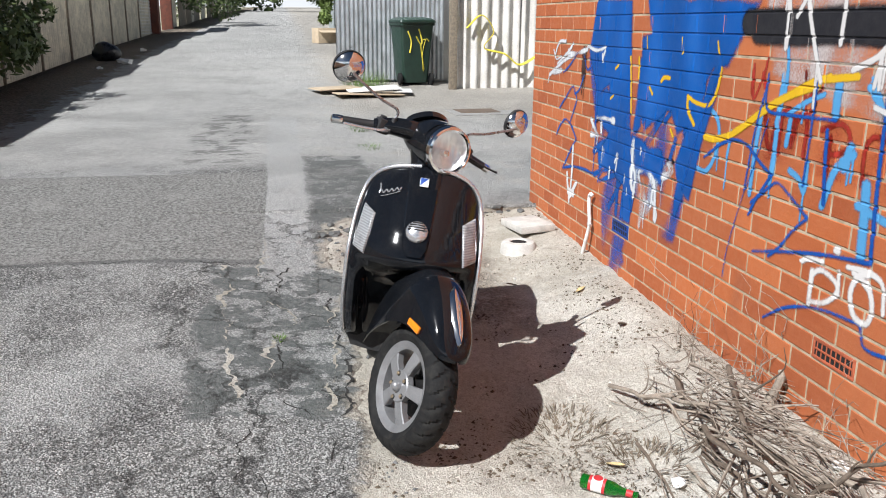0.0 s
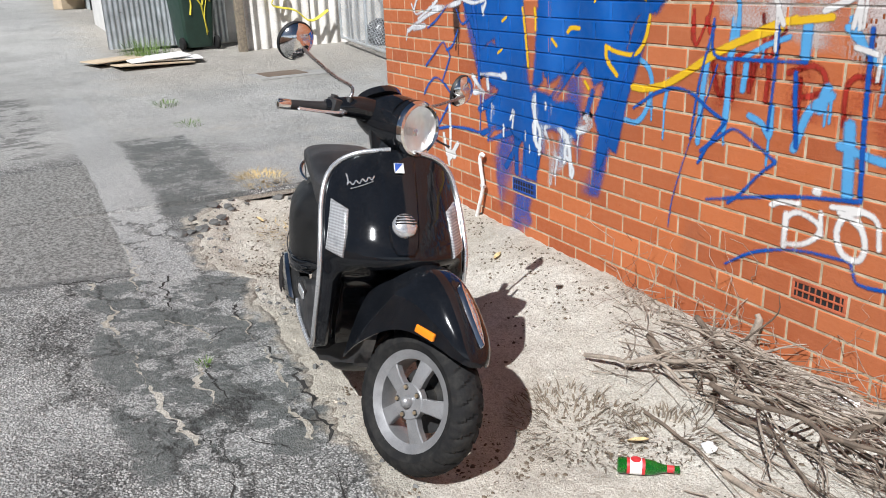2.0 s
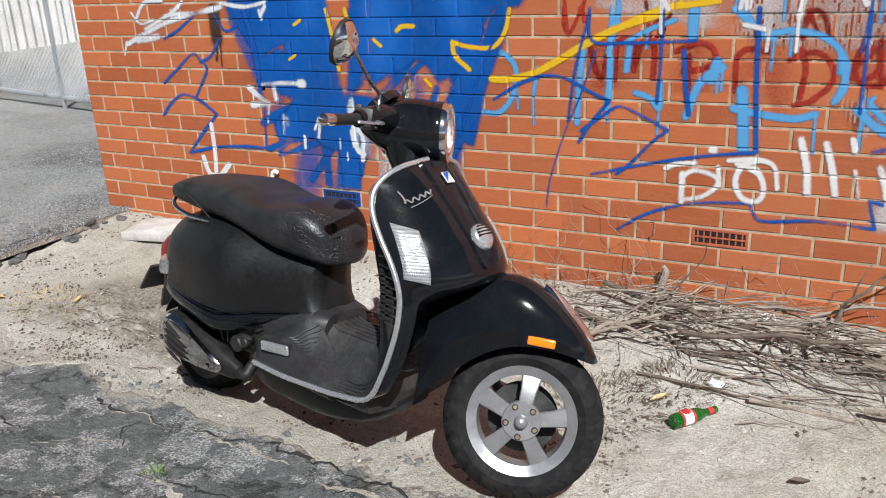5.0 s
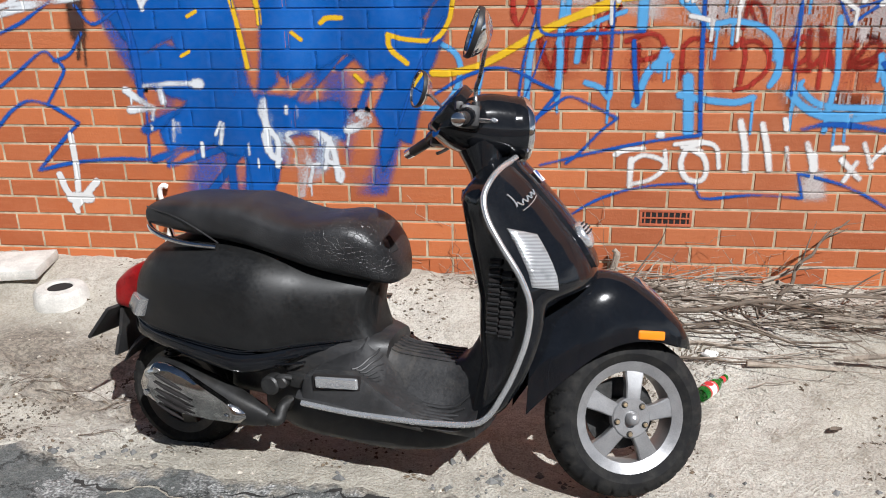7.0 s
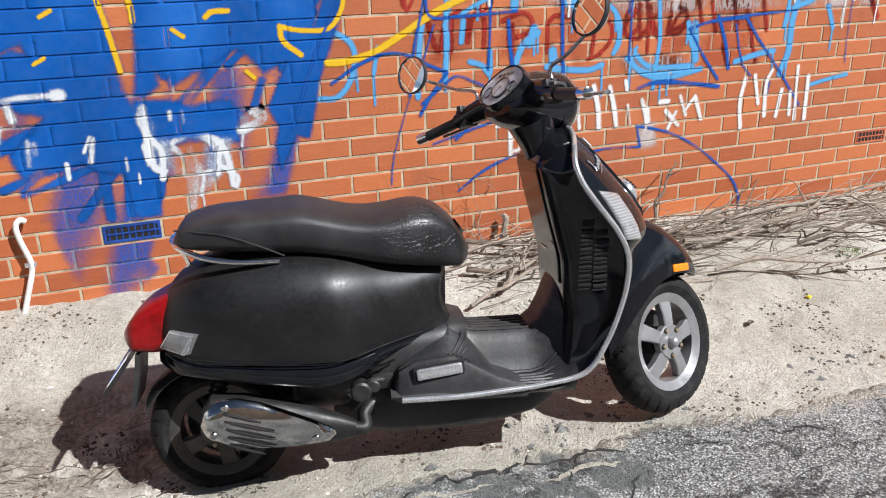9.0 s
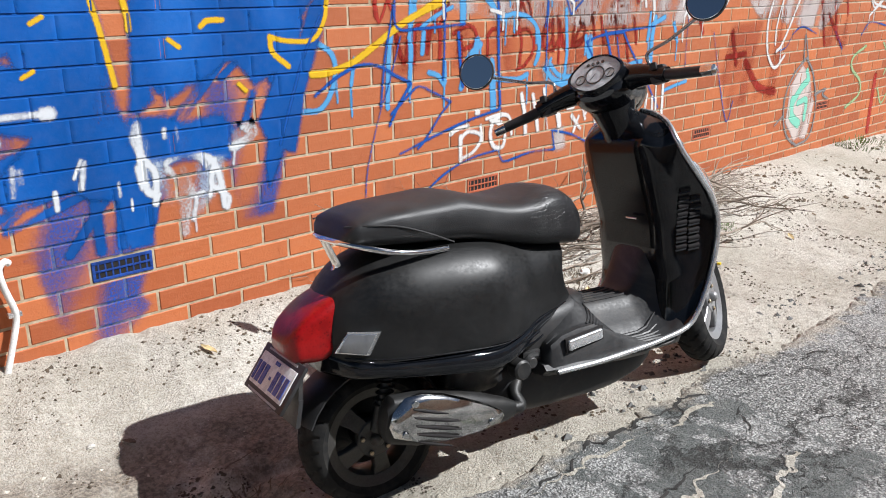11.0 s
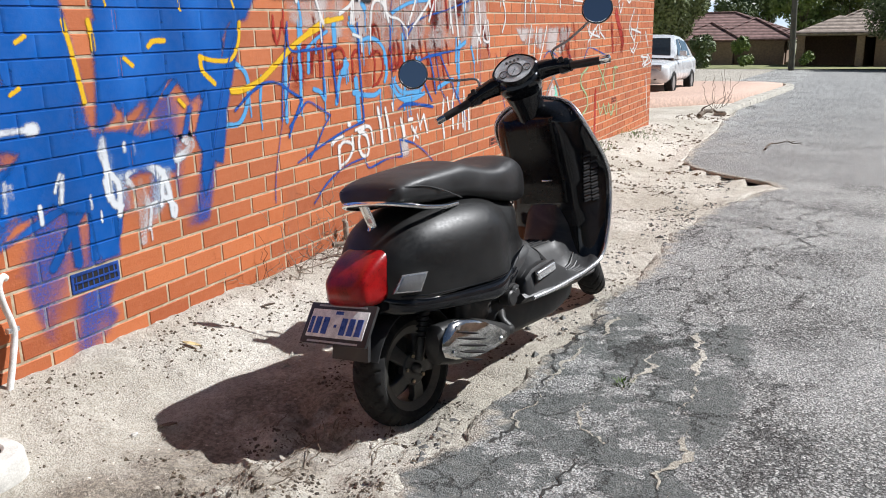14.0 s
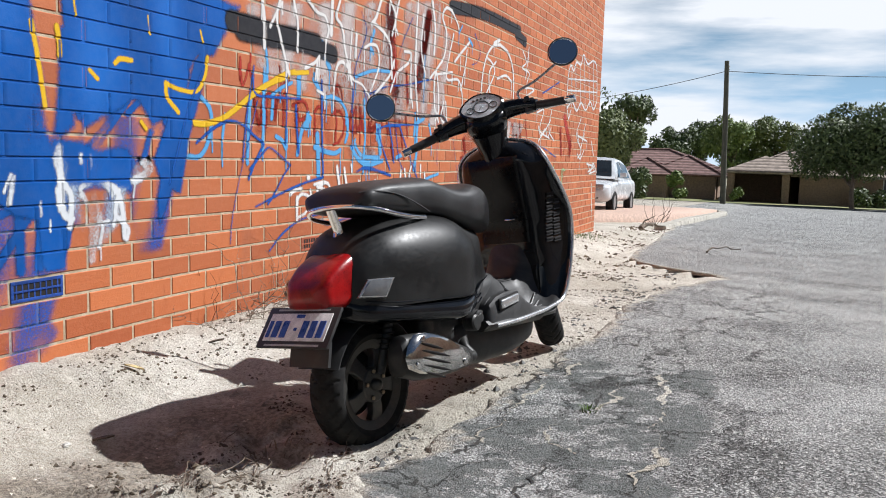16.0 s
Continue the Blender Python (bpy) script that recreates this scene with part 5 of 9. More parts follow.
def coat(strokes, r, name, color, label, order, step, cover, drips, streak, vary):
    """A thin skin of paint that follows bricks and joints."""
    for w, pts in list(strokes):
        for k in range(drips):
            if w:
                x, z = pts[r.randrange(len(pts))]
                strokes.append((0.011, ((x, z), (x + r.uniform(-0.005, 0.005), z - r.uniform(0.05, 0.16)))))
    px = [q[0] for w, p in strokes for q in p]
    pz = [q[1] for w, p in strokes for q in p]
    xs = np.arange(max(X0 + 0.003, min(px) - 0.12), min(X1 - 0.003, max(px) + 0.12), step)
    k0, k1 = math.floor((min(pz) - 0.15 - JOINT) / COURSE), math.ceil((max(pz) + 0.12 - JOINT) / COURSE)
    nz = max(3, round(0.076 / step))
    zs = np.array([JOINT + COURSE * k + d for k in range(k0, k1) for d in (-0.004, 0.004, *(0.0055 + 0.075 * i / nz for i in range(nz + 1)))])
    gx, gz = np.meshgrid(xs, zs, indexing="ij")
    cov = np.zeros_like(gx)
    for w, pts in strokes:
        q = np.array(pts)
        if w > 0 and len(q) > 2:
            q = np.array([(v.x, v.y) for v in path([(a, b, 0) for a, b in pts], 6)])
        m = (w if w else 0.12) + 0.05
        ix = np.nonzero((xs > q[:, 0].min() - m) & (xs < q[:, 0].max() + m))[0]
        iz = np.nonzero((zs > q[:, 1].min() - m) & (zs < q[:, 1].max() + m))[0]
        if not len(ix) or not len(iz):
            continue
        s = np.s_[ix[0]:ix[-1] + 1, iz[0]:iz[-1] + 1]
        x, z = gx[s], gz[s]
        d = np.full(x.shape, 9.0)
        ring = np.vstack([q, q[:1]]) if not w else q
        inside = np.zeros(x.shape, bool)
        for (ax, az), (bx, bz) in zip(ring, ring[1:]):
            l2 = (bx - ax) ** 2 + (bz - az) ** 2 + 1e-9
            t = np.clip(((x - ax) * (bx - ax) + (z - az) * (bz - az)) / l2, 0, 1)
            d = np.minimum(d, np.hypot(x - ax - t * (bx - ax), z - az - t * (bz - az)))
            if not w:
                inside ^= ((az > z) != (bz > z)) & (x < (bx - ax) * (z - az) / (bz - az + 1e-12) + ax)
        if w:
            soft = 0.48 * w + 0.008
            c = np.clip((w * 0.5 + soft * 0.6 - d) / soft, 0, 1)
        else:
            c = np.clip(0.55 + np.where(inside, d, -d) / 0.06, 0, 1)
        cov[s] = np.maximum(cov[s], c * cover)
    keep = cov > 0.03
    cell = keep[:-1, :-1] | keep[1:, :-1] | keep[:-1, 1:] | keep[1:, 1:]
    for v in VENTS:
        inx = (xs[:-1] > v - 0.13) & (xs[:-1] < v + 0.12)
        inz = (zs[:-1] > 0.255) & (zs[:-1] < 0.352)
        cell &= ~(inx[:, None] & inz[None, :])
    used = np.zeros(gx.shape, bool)
    for a in (np.s_[:-1, :-1], np.s_[1:, :-1], np.s_[:-1, 1:], np.s_[1:, 1:]):
        used[a] |= cell
    index = np.full(gx.shape, -1)
    index[used] = np.arange(used.sum())
    kk = np.floor((gz - JOINT) / COURSE + 1e-6 + 0.005 / COURSE)
    in_bed = ((gz - JOINT + 0.005) % COURSE) < 0.0098
    shift = 1.424 + np.where(kk % 2 == 1, 0, MODULE / 2)
    in_perp = ((gx - shift + 0.005) % MODULE) < 0.0098
    gy = np.where(in_bed | in_perp, 0.0029, -0.0012) - 0.0003 * order
    x, z, c = gx[used], gz[used], cov[used].copy()
    if streak:
        c *= np.array([1 - streak * max(0, noise.noise(Vector((a * 7 - b * 2.0, b * 1.6, 3))) * 1.6 + 0.35) for a, b in zip(x, z)])
    col = np.ones((len(x), 4))
    col[:, :3] = color
    if vary:
        f = np.array([noise.noise(Vector((a * 5, b * 2.2, 9))) for a, b in zip(x, z)])
        col[:, :3] *= (1 + vary * f)[:, None]
        pale = np.clip(f * 2 - 0.35, 0, 1)[:, None] * 0.16
        col[:, :3] = col[:, :3] * (1 - pale) + np.array((0.05, 0.20, 0.52)) * pale
    col[:, 3] = np.clip(c, 0, 1)
    ii, jj = np.nonzero(cell)
    quads = np.stack([index[ii, jj], index[ii + 1, jj], index[ii + 1, jj + 1], index[ii, jj + 1]], 1)
    me = bpy.data.meshes.new(name)
    me.from_pydata(np.stack([x, gy[used], z], 1).tolist(), [], quads.tolist())
    me.attributes.new("spray", "FLOAT_COLOR", "POINT").data.foreach_set("color", col.astype(np.float32).ravel())
    me.materials.append(spray_paint)
    me.shade_smooth()
    me.set_sharp_from_angle(angle=radians(28))
    return tagged(new(name, me), label, "graffiti", "graffiti on the brick wall")


lay("white_haze", "graffiti_haze", (0.541, 0.492, 0.476), "soft pale haze of overspray on the bricks", 0, 0.016, 0.50, 0, 0.45)
lay("red_haze", "graffiti_haze", (0.369, 0.041, 0.025), "soft red haze of overspray on the bricks", 0, 0.016, 0.36, 0, 0.5)
lay("blue_haze", "graffiti_haze", (0.008, 0.082, 0.377), "soft blue haze of overspray on the bricks", 0, 0.012, 0.46, 0, 0.6)
lay("figure_fill", "graffiti_haze", (0.55, 0.47, 0.44), "pale ground sprayed under an oval figure", 0, 0.014, 0.7, 0, 0.3)
lay("red", "graffiti_lettering", (0.36, 0.028, 0.018), "faded red sprayed lettering on the brick wall", 0, 0.009, 0.66)
lay("light_blue", "graffiti_lettering", (0.085, 0.310, 0.580), "pale blue sprayed lettering with drips on bricks", 1, 0.009, 0.70, 1)
lay("blue_streak", "graffiti_streak", (0.0, 0.076, 0.325), "broad loose streak of blue spray paint on bricks", 1, 0.010, 0.74, 0, 0.35, 0.35)
lay("blue_fill", "graffiti_burst", (0.0, 0.076, 0.325), "large burst of solid blue spray paint on bricks", 2, 0.009, 0.97, 0, 0.32, 0.35)
lay("white_mist", "graffiti_haze", (0.50, 0.58, 0.66), "thin white overspray drifting over the blue burst", 3, 0.010, 0.42, 0, 0.5)
lay("black_bar", "graffiti_band", (0.016, 0.016, 0.020), "soft black sprayed band high on the bricks", 3, 0.014, 0.9)
lay("black_smear", "graffiti_drip", (0.05, 0.025, 0.02), "dark brown paint smear dripping down the bricks", 3, 0.009, 0.62, 0, 0.4)
lay("yellow", "graffiti_stroke", (0.66, 0.40, 0.012), "sweeping yellow sprayed stroke on the brick wall", 4, 0.008, 0.76, thin=0.85)
lay("blue_line", "graffiti_outline", (0.004, 0.075, 0.34), "thin dark blue sprayed outline on the bricks", 5, 0.007, 0.64, 0, 0.25, thin=0.75)
lay("white_marks", "graffiti_mark", (0.607, 0.631, 0.656), "dripping white sprayed mark over the blue burst", 6, 0.007, 0.68, 0, 0.45)
lay("white_arrow", "graffiti_arrow", (0.623, 0.623, 0.615), "white sprayed arrow pointing down to the ground", 6, 0.007)
lay("white_words", "graffiti_scrawl", (0.67, 0.66, 0.645), "short white sprayed stroke in a looping scrawl", 6, 0.006, 0.74, 0, 0.3, thin=0.9)
lay("white_tags", "graffiti_tag", (0.607, 0.590, 0.574), "tall white sprayed tag with drips on bricks", 6, 0.009, 0.80, 1)
lay("white_hash", "graffiti_hatching", (0.590, 0.590, 0.590), "white crosshatched tag near the wall's end", 6, 0.014)
lay("figure_line", "graffiti_figure", (0.20, 0.19, 0.19), "grey outline of an oval sprayed figure on bricks", 6, 0.010, 0.8)
lay("green_figure", "graffiti_figure", (0.20, 0.55, 0.42), "mint green swirl sprayed inside an oval figure", 5, 0.012, 0.85)
lay("green_tag", "graffiti_tag", (0.30, 0.42, 0.22), "pale green sprayed scrawl low on the bricks", 6, 0.012, 0.75)


terracotta = worn("terracotta", (0.40, 0.10, 0.045), 0.75, scale=12, bump=0.3)
vent_blue = worn("blue_sprayed_terracotta", (0.006, 0.045, 0.24), 0.6, vary=0.5, scale=9, bump=0.3)
# Near-black colour in place of the shade inside slots, holes and recesses.
hole_shade = Mat("hole_shade_black", (0.012, 0.01, 0.01), 0.95).m


def vent(x, material, label):
    z0 = JOINT - COURSE + 0.005
    v = thing("air_vent", label, "air vent", "air vents in the brick wall", at=Matrix.Translation((x, 0, z0 + 0.038)))
    bm = bmesh.new()
    for s in (-1, 1):
        block(bm, (0.227, 0.03, 0.012), (0, 0.014, s * 0.032), bevel=0.002)
        block(bm, (0.012, 0.03, 0.052), (s * 0.1075, 0.014, 0), bevel=0.002)
    part("vent_frame", bm, material, v)
    bm = bmesh.new()
    block(bm, (0.203, 0.0015, 0.052), (0, 0.0024, 0))
    part("backing", bm, hole_shade, v, "near-black plate standing for the shaded hollow behind the bars")
    bm = bmesh.new()
    block(bm, (0.203, 0.012, 0.007), (0, 0.004, 0), bevel=0.001)
    part("bar", bm, material, v)
    for k in range(8):
        bm = bmesh.new()
        block(bm, (0.0065, 0.010, 0.0515), (-0.0895 + k * 0.0256, 0.0055, 0), bevel=0.001)
        part("bar", bm, material, v)


for k, x in enumerate(VENTS):
    vent(x, vent_blue if k == 0 else terracotta, "terracotta air vent sprayed blue in the brick wall" if k == 0 else "terracotta air vent with two rows of holes in bricks")


# ---- motor scooter ----
SC = pose(-0.331, -1.243, -0.010, -8, 1.7, -12)
scooter = thing("motor_scooter", "black retro motor scooter leaning on its side stand in sand", "scooter", at=SC)
RAKE, STEER, HEAD = radians(26), radians(32), Vector((0.88, 0, 0.95))
ST = Matrix.Translation(HEAD) @ Matrix.Rotation(STEER, 4, Vector((-math.sin(RAKE), 0, math.cos(RAKE)))) @ Matrix.Translation(-HEAD)
SIDE = Matrix.Rotation(radians(90), 4, "X")  # turns a lathe's axis to the scooter's right


def oval(x, w, zb, zt, n=28, p=0.75, q=0.75, lift=0.0):
    """A rounded cross-section in the plane x."""
    zc, h, res = (zb + zt) / 2 + lift, (zt - zb) / 2, []
    for k in range(n):
        t = k * math.tau / n
        c, s = math.cos(t), math.sin(t)
        hh = h - lift if s > 0 else h + lift
        res.append(Vector((x, w * math.copysign(abs(c) ** p, c), zc + hh * math.copysign(abs(s) ** q, s))))
    return res


def run_along(table, n):
    """n smooth steps through rows of numbers, the first of each row its place."""
    t = np.array(table)
    xs = np.linspace(t[0, 0], t[-1, 0], n)
    cols = []
    for c in range(1, t.shape[1]):
        m = np.gradient(t[:, c], t[:, 0])
        i = np.clip(np.searchsorted(t[:, 0], xs) - 1, 0, len(t) - 2)
        h = t[i + 1, 0] - t[i, 0]
        u = (xs - t[i, 0]) / h
        cols.append((2 * u**3 - 3 * u**2 + 1) * t[i, c] + (u**3 - 2 * u**2 + u) * h * m[i] + (-2 * u**3 + 3 * u**2) * t[i + 1, c] + (u**3 - u**2) * h * m[i + 1])
    return [(float(a), *(float(c[k]) for c in cols)) for k, a in enumerate(xs)]


# rear body: place, half width, bottom, top
BODY = [(-0.225, 0.075, 0.345, 0.475), (-0.19, 0.125, 0.338, 0.53), (-0.13, 0.168, 0.338, 0.585), (-0.04, 0.203, 0.338, 0.622), (0.08, 0.226, 0.338, 0.64), (0.20, 0.236, 0.338, 0.642), (0.28, 0.230, 0.338, 0.634), (0.34, 0.208, 0.338, 0.622), (0.40, 0.178, 0.358, 0.606), (0.46, 0.154, 0.370, 0.594), (0.51, 0.136, 0.378, 0.586), (0.56, 0.114, 0.384, 0.580), (0.60, 0.084, 0.388, 0.572), (0.612, 0.05, 0.390, 0.562)]
bm = bmesh.new()


def cowl_ring(x, w, zb, zt):
    """Round over the top, falling nearly straight to the skirt."""
    res, zc = [], zb + (zt - zb) * 0.38
    for t in np.linspace(0, math.pi, 25):
        c, s = math.cos(t), math.sin(t)
        res.append(Vector((x, w * math.copysign(abs(c) ** 0.78, c), zc + (zt - zc) * abs(s) ** 0.80)))
    for f in (0.5, 1.0):
        res.append(Vector((x, -w * (1 - 0.03 * f), zc + (zb - zc) * f)))
    for f in (-0.5, 0, 0.5):
        res.append(Vector((x, w * f, zb)))
    for f in (1.0, 0.5):
        res.append(Vector((x, w * (1 - 0.03 * f), zc + (zb - zc) * f)))
    return res


skin(bm, [cowl_ring(*q) for q in run_along(BODY, 44)])
for v in bm.verts:  # the neck under the saddle's nose is hollowed and runs out into the floor
    f = smoothstep(0.44, 0.58, v.co.x)
    v.co.x += f * (0.055 * smoothstep(0.42, 0.33, v.co.z) - 0.020 * math.exp(-((v.co.z - 0.48) / 0.06) ** 2))
part("body", bm, satin_black, scooter, "satin black rear body with bulging side cowls")
LIP = [(-0.228, 0.080, 0.305, 0.372), (-0.19, 0.135, 0.292, 0.362), (-0.10, 0.187, 0.282, 0.352), (0.0, 0.213, 0.272, 0.347), (0.12, 0.232, 0.260, 0.342), (0.25, 0.236, 0.250, 0.339),
       (0.33, 0.216, 0.268, 0.350), (0.40, 0.186, 0.305, 0.364), (0.47, 0.160, 0.335, 0.376), (0.56, 0.124, 0.350, 0.388)]
bm = bmesh.new()
skin(bm, [oval(x, w - 0.004, zb, zt, 28, 0.45, 0.5) for x, w, zb, zt in run_along(LIP, 34)])
part("cowl_skirt", bm, gloss_black, scooter, "gloss black lower edge of the cowls")
for s in (-1, 1):
    bm = bmesh.new()
    tube(bm, path([(x, s * (w + 0.0015), zt - 0.002) for x, w, zb, zt in LIP[1:]], 5), 0.0022, 6)
    part("cowl_seam", bm, gloss_black, scooter)

# seat: place, half width, bottom, top
SEAT = [(-0.165, 0.085, 0.652, 0.672), (-0.15, 0.122, 0.646, 0.706), (-0.11, 0.146, 0.640, 0.732), (-0.06, 0.155, 0.636, 0.744), (0.02, 0.161, 0.630, 0.752), (0.12, 0.166, 0.624, 0.760), (0.18, 0.168, 0.620, 0.764),
        (0.23, 0.168, 0.614, 0.755), (0.30, 0.168, 0.602, 0.739), (0.37, 0.170, 0.588, 0.731), (0.44, 0.170, 0.574, 0.737), (0.51, 0.160, 0.564, 0.749), (0.56, 0.146, 0.558, 0.742), (0.62, 0.118, 0.552, 0.703),
        (0.655, 0.085, 0.552, 0.656), (0.675, 0.04, 0.566, 0.612)]


def seat_ring(x, w, zb, zt):
    dip = 0.002 * math.exp(-((x - 0.36) / 0.09) ** 2)
    res = []
    for v in oval(x, w, zb, zt, 40, 0.62, 0.5, 0.012):
        crown = (v.y / w) ** 2 * 0.010 if w > 0.05 and v.z > (zb + zt) / 2 else 0
        res.append(Vector((v.x, v.y, v.z - crown - dip * (1 - (v.y / w) ** 2))))
    return res


bm = bmesh.new()
skin(bm, [seat_ring(*r) for r in run_along(SEAT, 60)])
seat = part("seat", bm, vinyl, scooter, "black vinyl saddle, creased and shiny at the nose")
for s in (-1, 1):
    bm = bmesh.new()
    tube(bm, path([(-0.155, s * 0.108, 0.702), (-0.10, s * 0.148, 0.704), (-0.02, s * 0.160, 0.694), (0.06, s * 0.167, 0.668), (0.14, s * 0.171, 0.634)], 6), 0.0025, 6)
    part("piping", bm, black_plastic, seat)
bm = bmesh.new()
block(bm, (0.012, 0.045, 0.05), (0.676, 0, 0.685), Matrix.Translation((0.636, -0.062, 0.668)) @ Matrix.Rotation(radians(-38), 4, "Y") @ Matrix.Rotation(radians(-24), 4, "Z") @ Matrix.Translation((-0.676, 0.0, -0.685)), 0.004)
part("seat_slot", bm, hole_shade, seat, "near-black block standing for the shaded strap slot in the saddle's nose")

# grab rail
bm = bmesh.new()
rail = path([(0.125, -0.158, 0.617), (0.03, -0.172, 0.620), (-0.05, -0.170, 0.630), (-0.11, -0.150, 0.645), (-0.16, -0.09, 0.658), (-0.175, 0, 0.662),
             (-0.16, 0.09, 0.658), (-0.11, 0.150, 0.645), (-0.05, 0.170, 0.630), (0.03, 0.172, 0.620), (0.125, 0.158, 0.617)], 7)
tube(bm, rail, 0.0085, 10)
rail_ob = part("grab_rail", bm, chrome, scooter, "curved chrome passenger grab rail")
bm = bmesh.new()
tube(bm, path([(-0.17, 0.0, 0.655), (-0.155, 0.0, 0.62), (-0.14, 0, 0.585), (-0.145, 0, 0.565)], 5), 0.016, 8, 0.4)
part("bracket", bm, chrome, rail_ob)

def facet_material():
    m = Mat("faceted_indicator_lens", (0.4, 0.4, 0.4), 0.24, 0.4, Coat_Weight=0.25, Coat_Roughness=0.10)
    lo = m.local()
    c = m.cells(70.0, vec=m.scaled(lo, 1.5, 1.5, 0.7))
    m.put("Base Color", m.mix(m.fit(m.noise(9, 2, 0.5, lo), 0.35, 0.65), (0.11, 0.11, 0.115), (0.30, 0.305, 0.31)))
    return m.bump(c, 0.15, 0.003).m


indicator_lens = facet_material()
# tail lamp
bm = bmesh.new()
skin(bm, [oval(x, w, zb, zt, 24, 0.38, 0.42) for x, w, zb, zt in run_along([(-0.325, 0.05, 0.375, 0.405), (-0.31, 0.078, 0.352, 0.43), (-0.275, 0.092, 0.343, 0.468), (-0.22, 0.10, 0.343, 0.505), (-0.17, 0.10, 0.36, 0.525)], 16)])
tail = part("tail_lamp", bm, red_lens, scooter, "glossy red tail lamp")
for s in (-1, 1):
    bm = bmesh.new()
    m = Matrix.Translation((-0.163, s * 0.162, 0.400)) @ Matrix.Rotation(radians(s * 40), 4, "Z") @ Matrix.Rotation(radians(s * 8), 4, "X")
    pts = ((-0.066, -0.026), (0.028, -0.032), (0.060, 0.030), (-0.028, 0.030))
    skin(bm, [[m @ Vector((a * k, s * d, b * k)) for a, b in pts] for d, k in ((-0.03, 1.0), (0.0, 1.0), (0.006, 0.93), (0.008, 0.8))])
    ind = part("indicator", bm, trim_metal, scooter, "clear rear turn indicator in a bright frame")
    bm = bmesh.new()
    skin(bm, [[m @ Vector((a * k + 0.003, s * d, b * k)) for a, b in pts] for d, k in ((0.002, 0.84), (0.0105, 0.82), (0.013, 0.62))])
    part("lens", bm, indicator_lens, ind)

# number plate on its holder
bm = bmesh.new()
PL = Matrix.Translation((-0.337, 0.012, 0.298)) @ Matrix.Rotation(radians(36), 4, "Y") @ Matrix.Diagonal((1, 1.07, 1.18, 1))
holder = [Vector(q) for q in ((-0.22, 0, 0.36), (-0.29, 0, 0.34), (-0.30, 0, 0.25), (-0.315, 0, 0.175))]
for a, b, w in ((0, 1, 0.06), (1, 2, 0.075), (2, 3, 0.08)):
    p, q = holder[a], holder[b]
    skin(bm, [[Vector((v.x + d, s * w, v.z)) for s, d in ((-1, 0.006), (1, 0.006), (1, -0.006), (-1, -0.006))] for v in (p, q)])
flap = part("plate_holder", bm, black_plastic, scooter, "black plastic plate holder and mud flap")
bm = bmesh.new()
block(bm, (0.012, 0.276, 0.118), (0, 0, 0), PL, 0.005)
plate = part("number_plate", bm, black_plastic, scooter, "white number plate with blue figures in a black surround")
bm = bmesh.new()
block(bm, (0.004, 0.236, 0.080), (-0.0065, 0, -0.001), PL, 0.001)
part("plate_face", bm, white_paint, plate)
for k, y in enumerate((0.105, 0.078, 0.046, 0.004, -0.030, -0.062, -0.094)):
    bm = bmesh.new()
    w, h = (0.022, 0.048) if k != 3 else (0.010, 0.008)
    block(bm, (0.002, w * (0.6 if k == 0 else 1), h), (-0.0095, y, -0.008), PL)
    part("figure_bar", bm, blue_paint, plate)
bm = bmesh.new()
for y, w in ((0, 0.03),):
    block(bm, (0.002, w, 0.009), (-0.0095, y, 0.030), PL)
part("figure_bar", bm, blue_paint, plate)
for z, w in ((0.050, 0.2), (-0.053, 0.21)):
    bm = bmesh.new()
    block(bm, (0.0015, w, 0.005), (-0.0066, 0, z), PL)
    part("surround_bar", bm, worn("grey_lettering", (0.4, 0.4, 0.4), 0.6), plate)


bolt_steel = worn("rusty_bolt_steel", (0.42, 0.33, 0.22), 0.4, 0.7, scale=60)


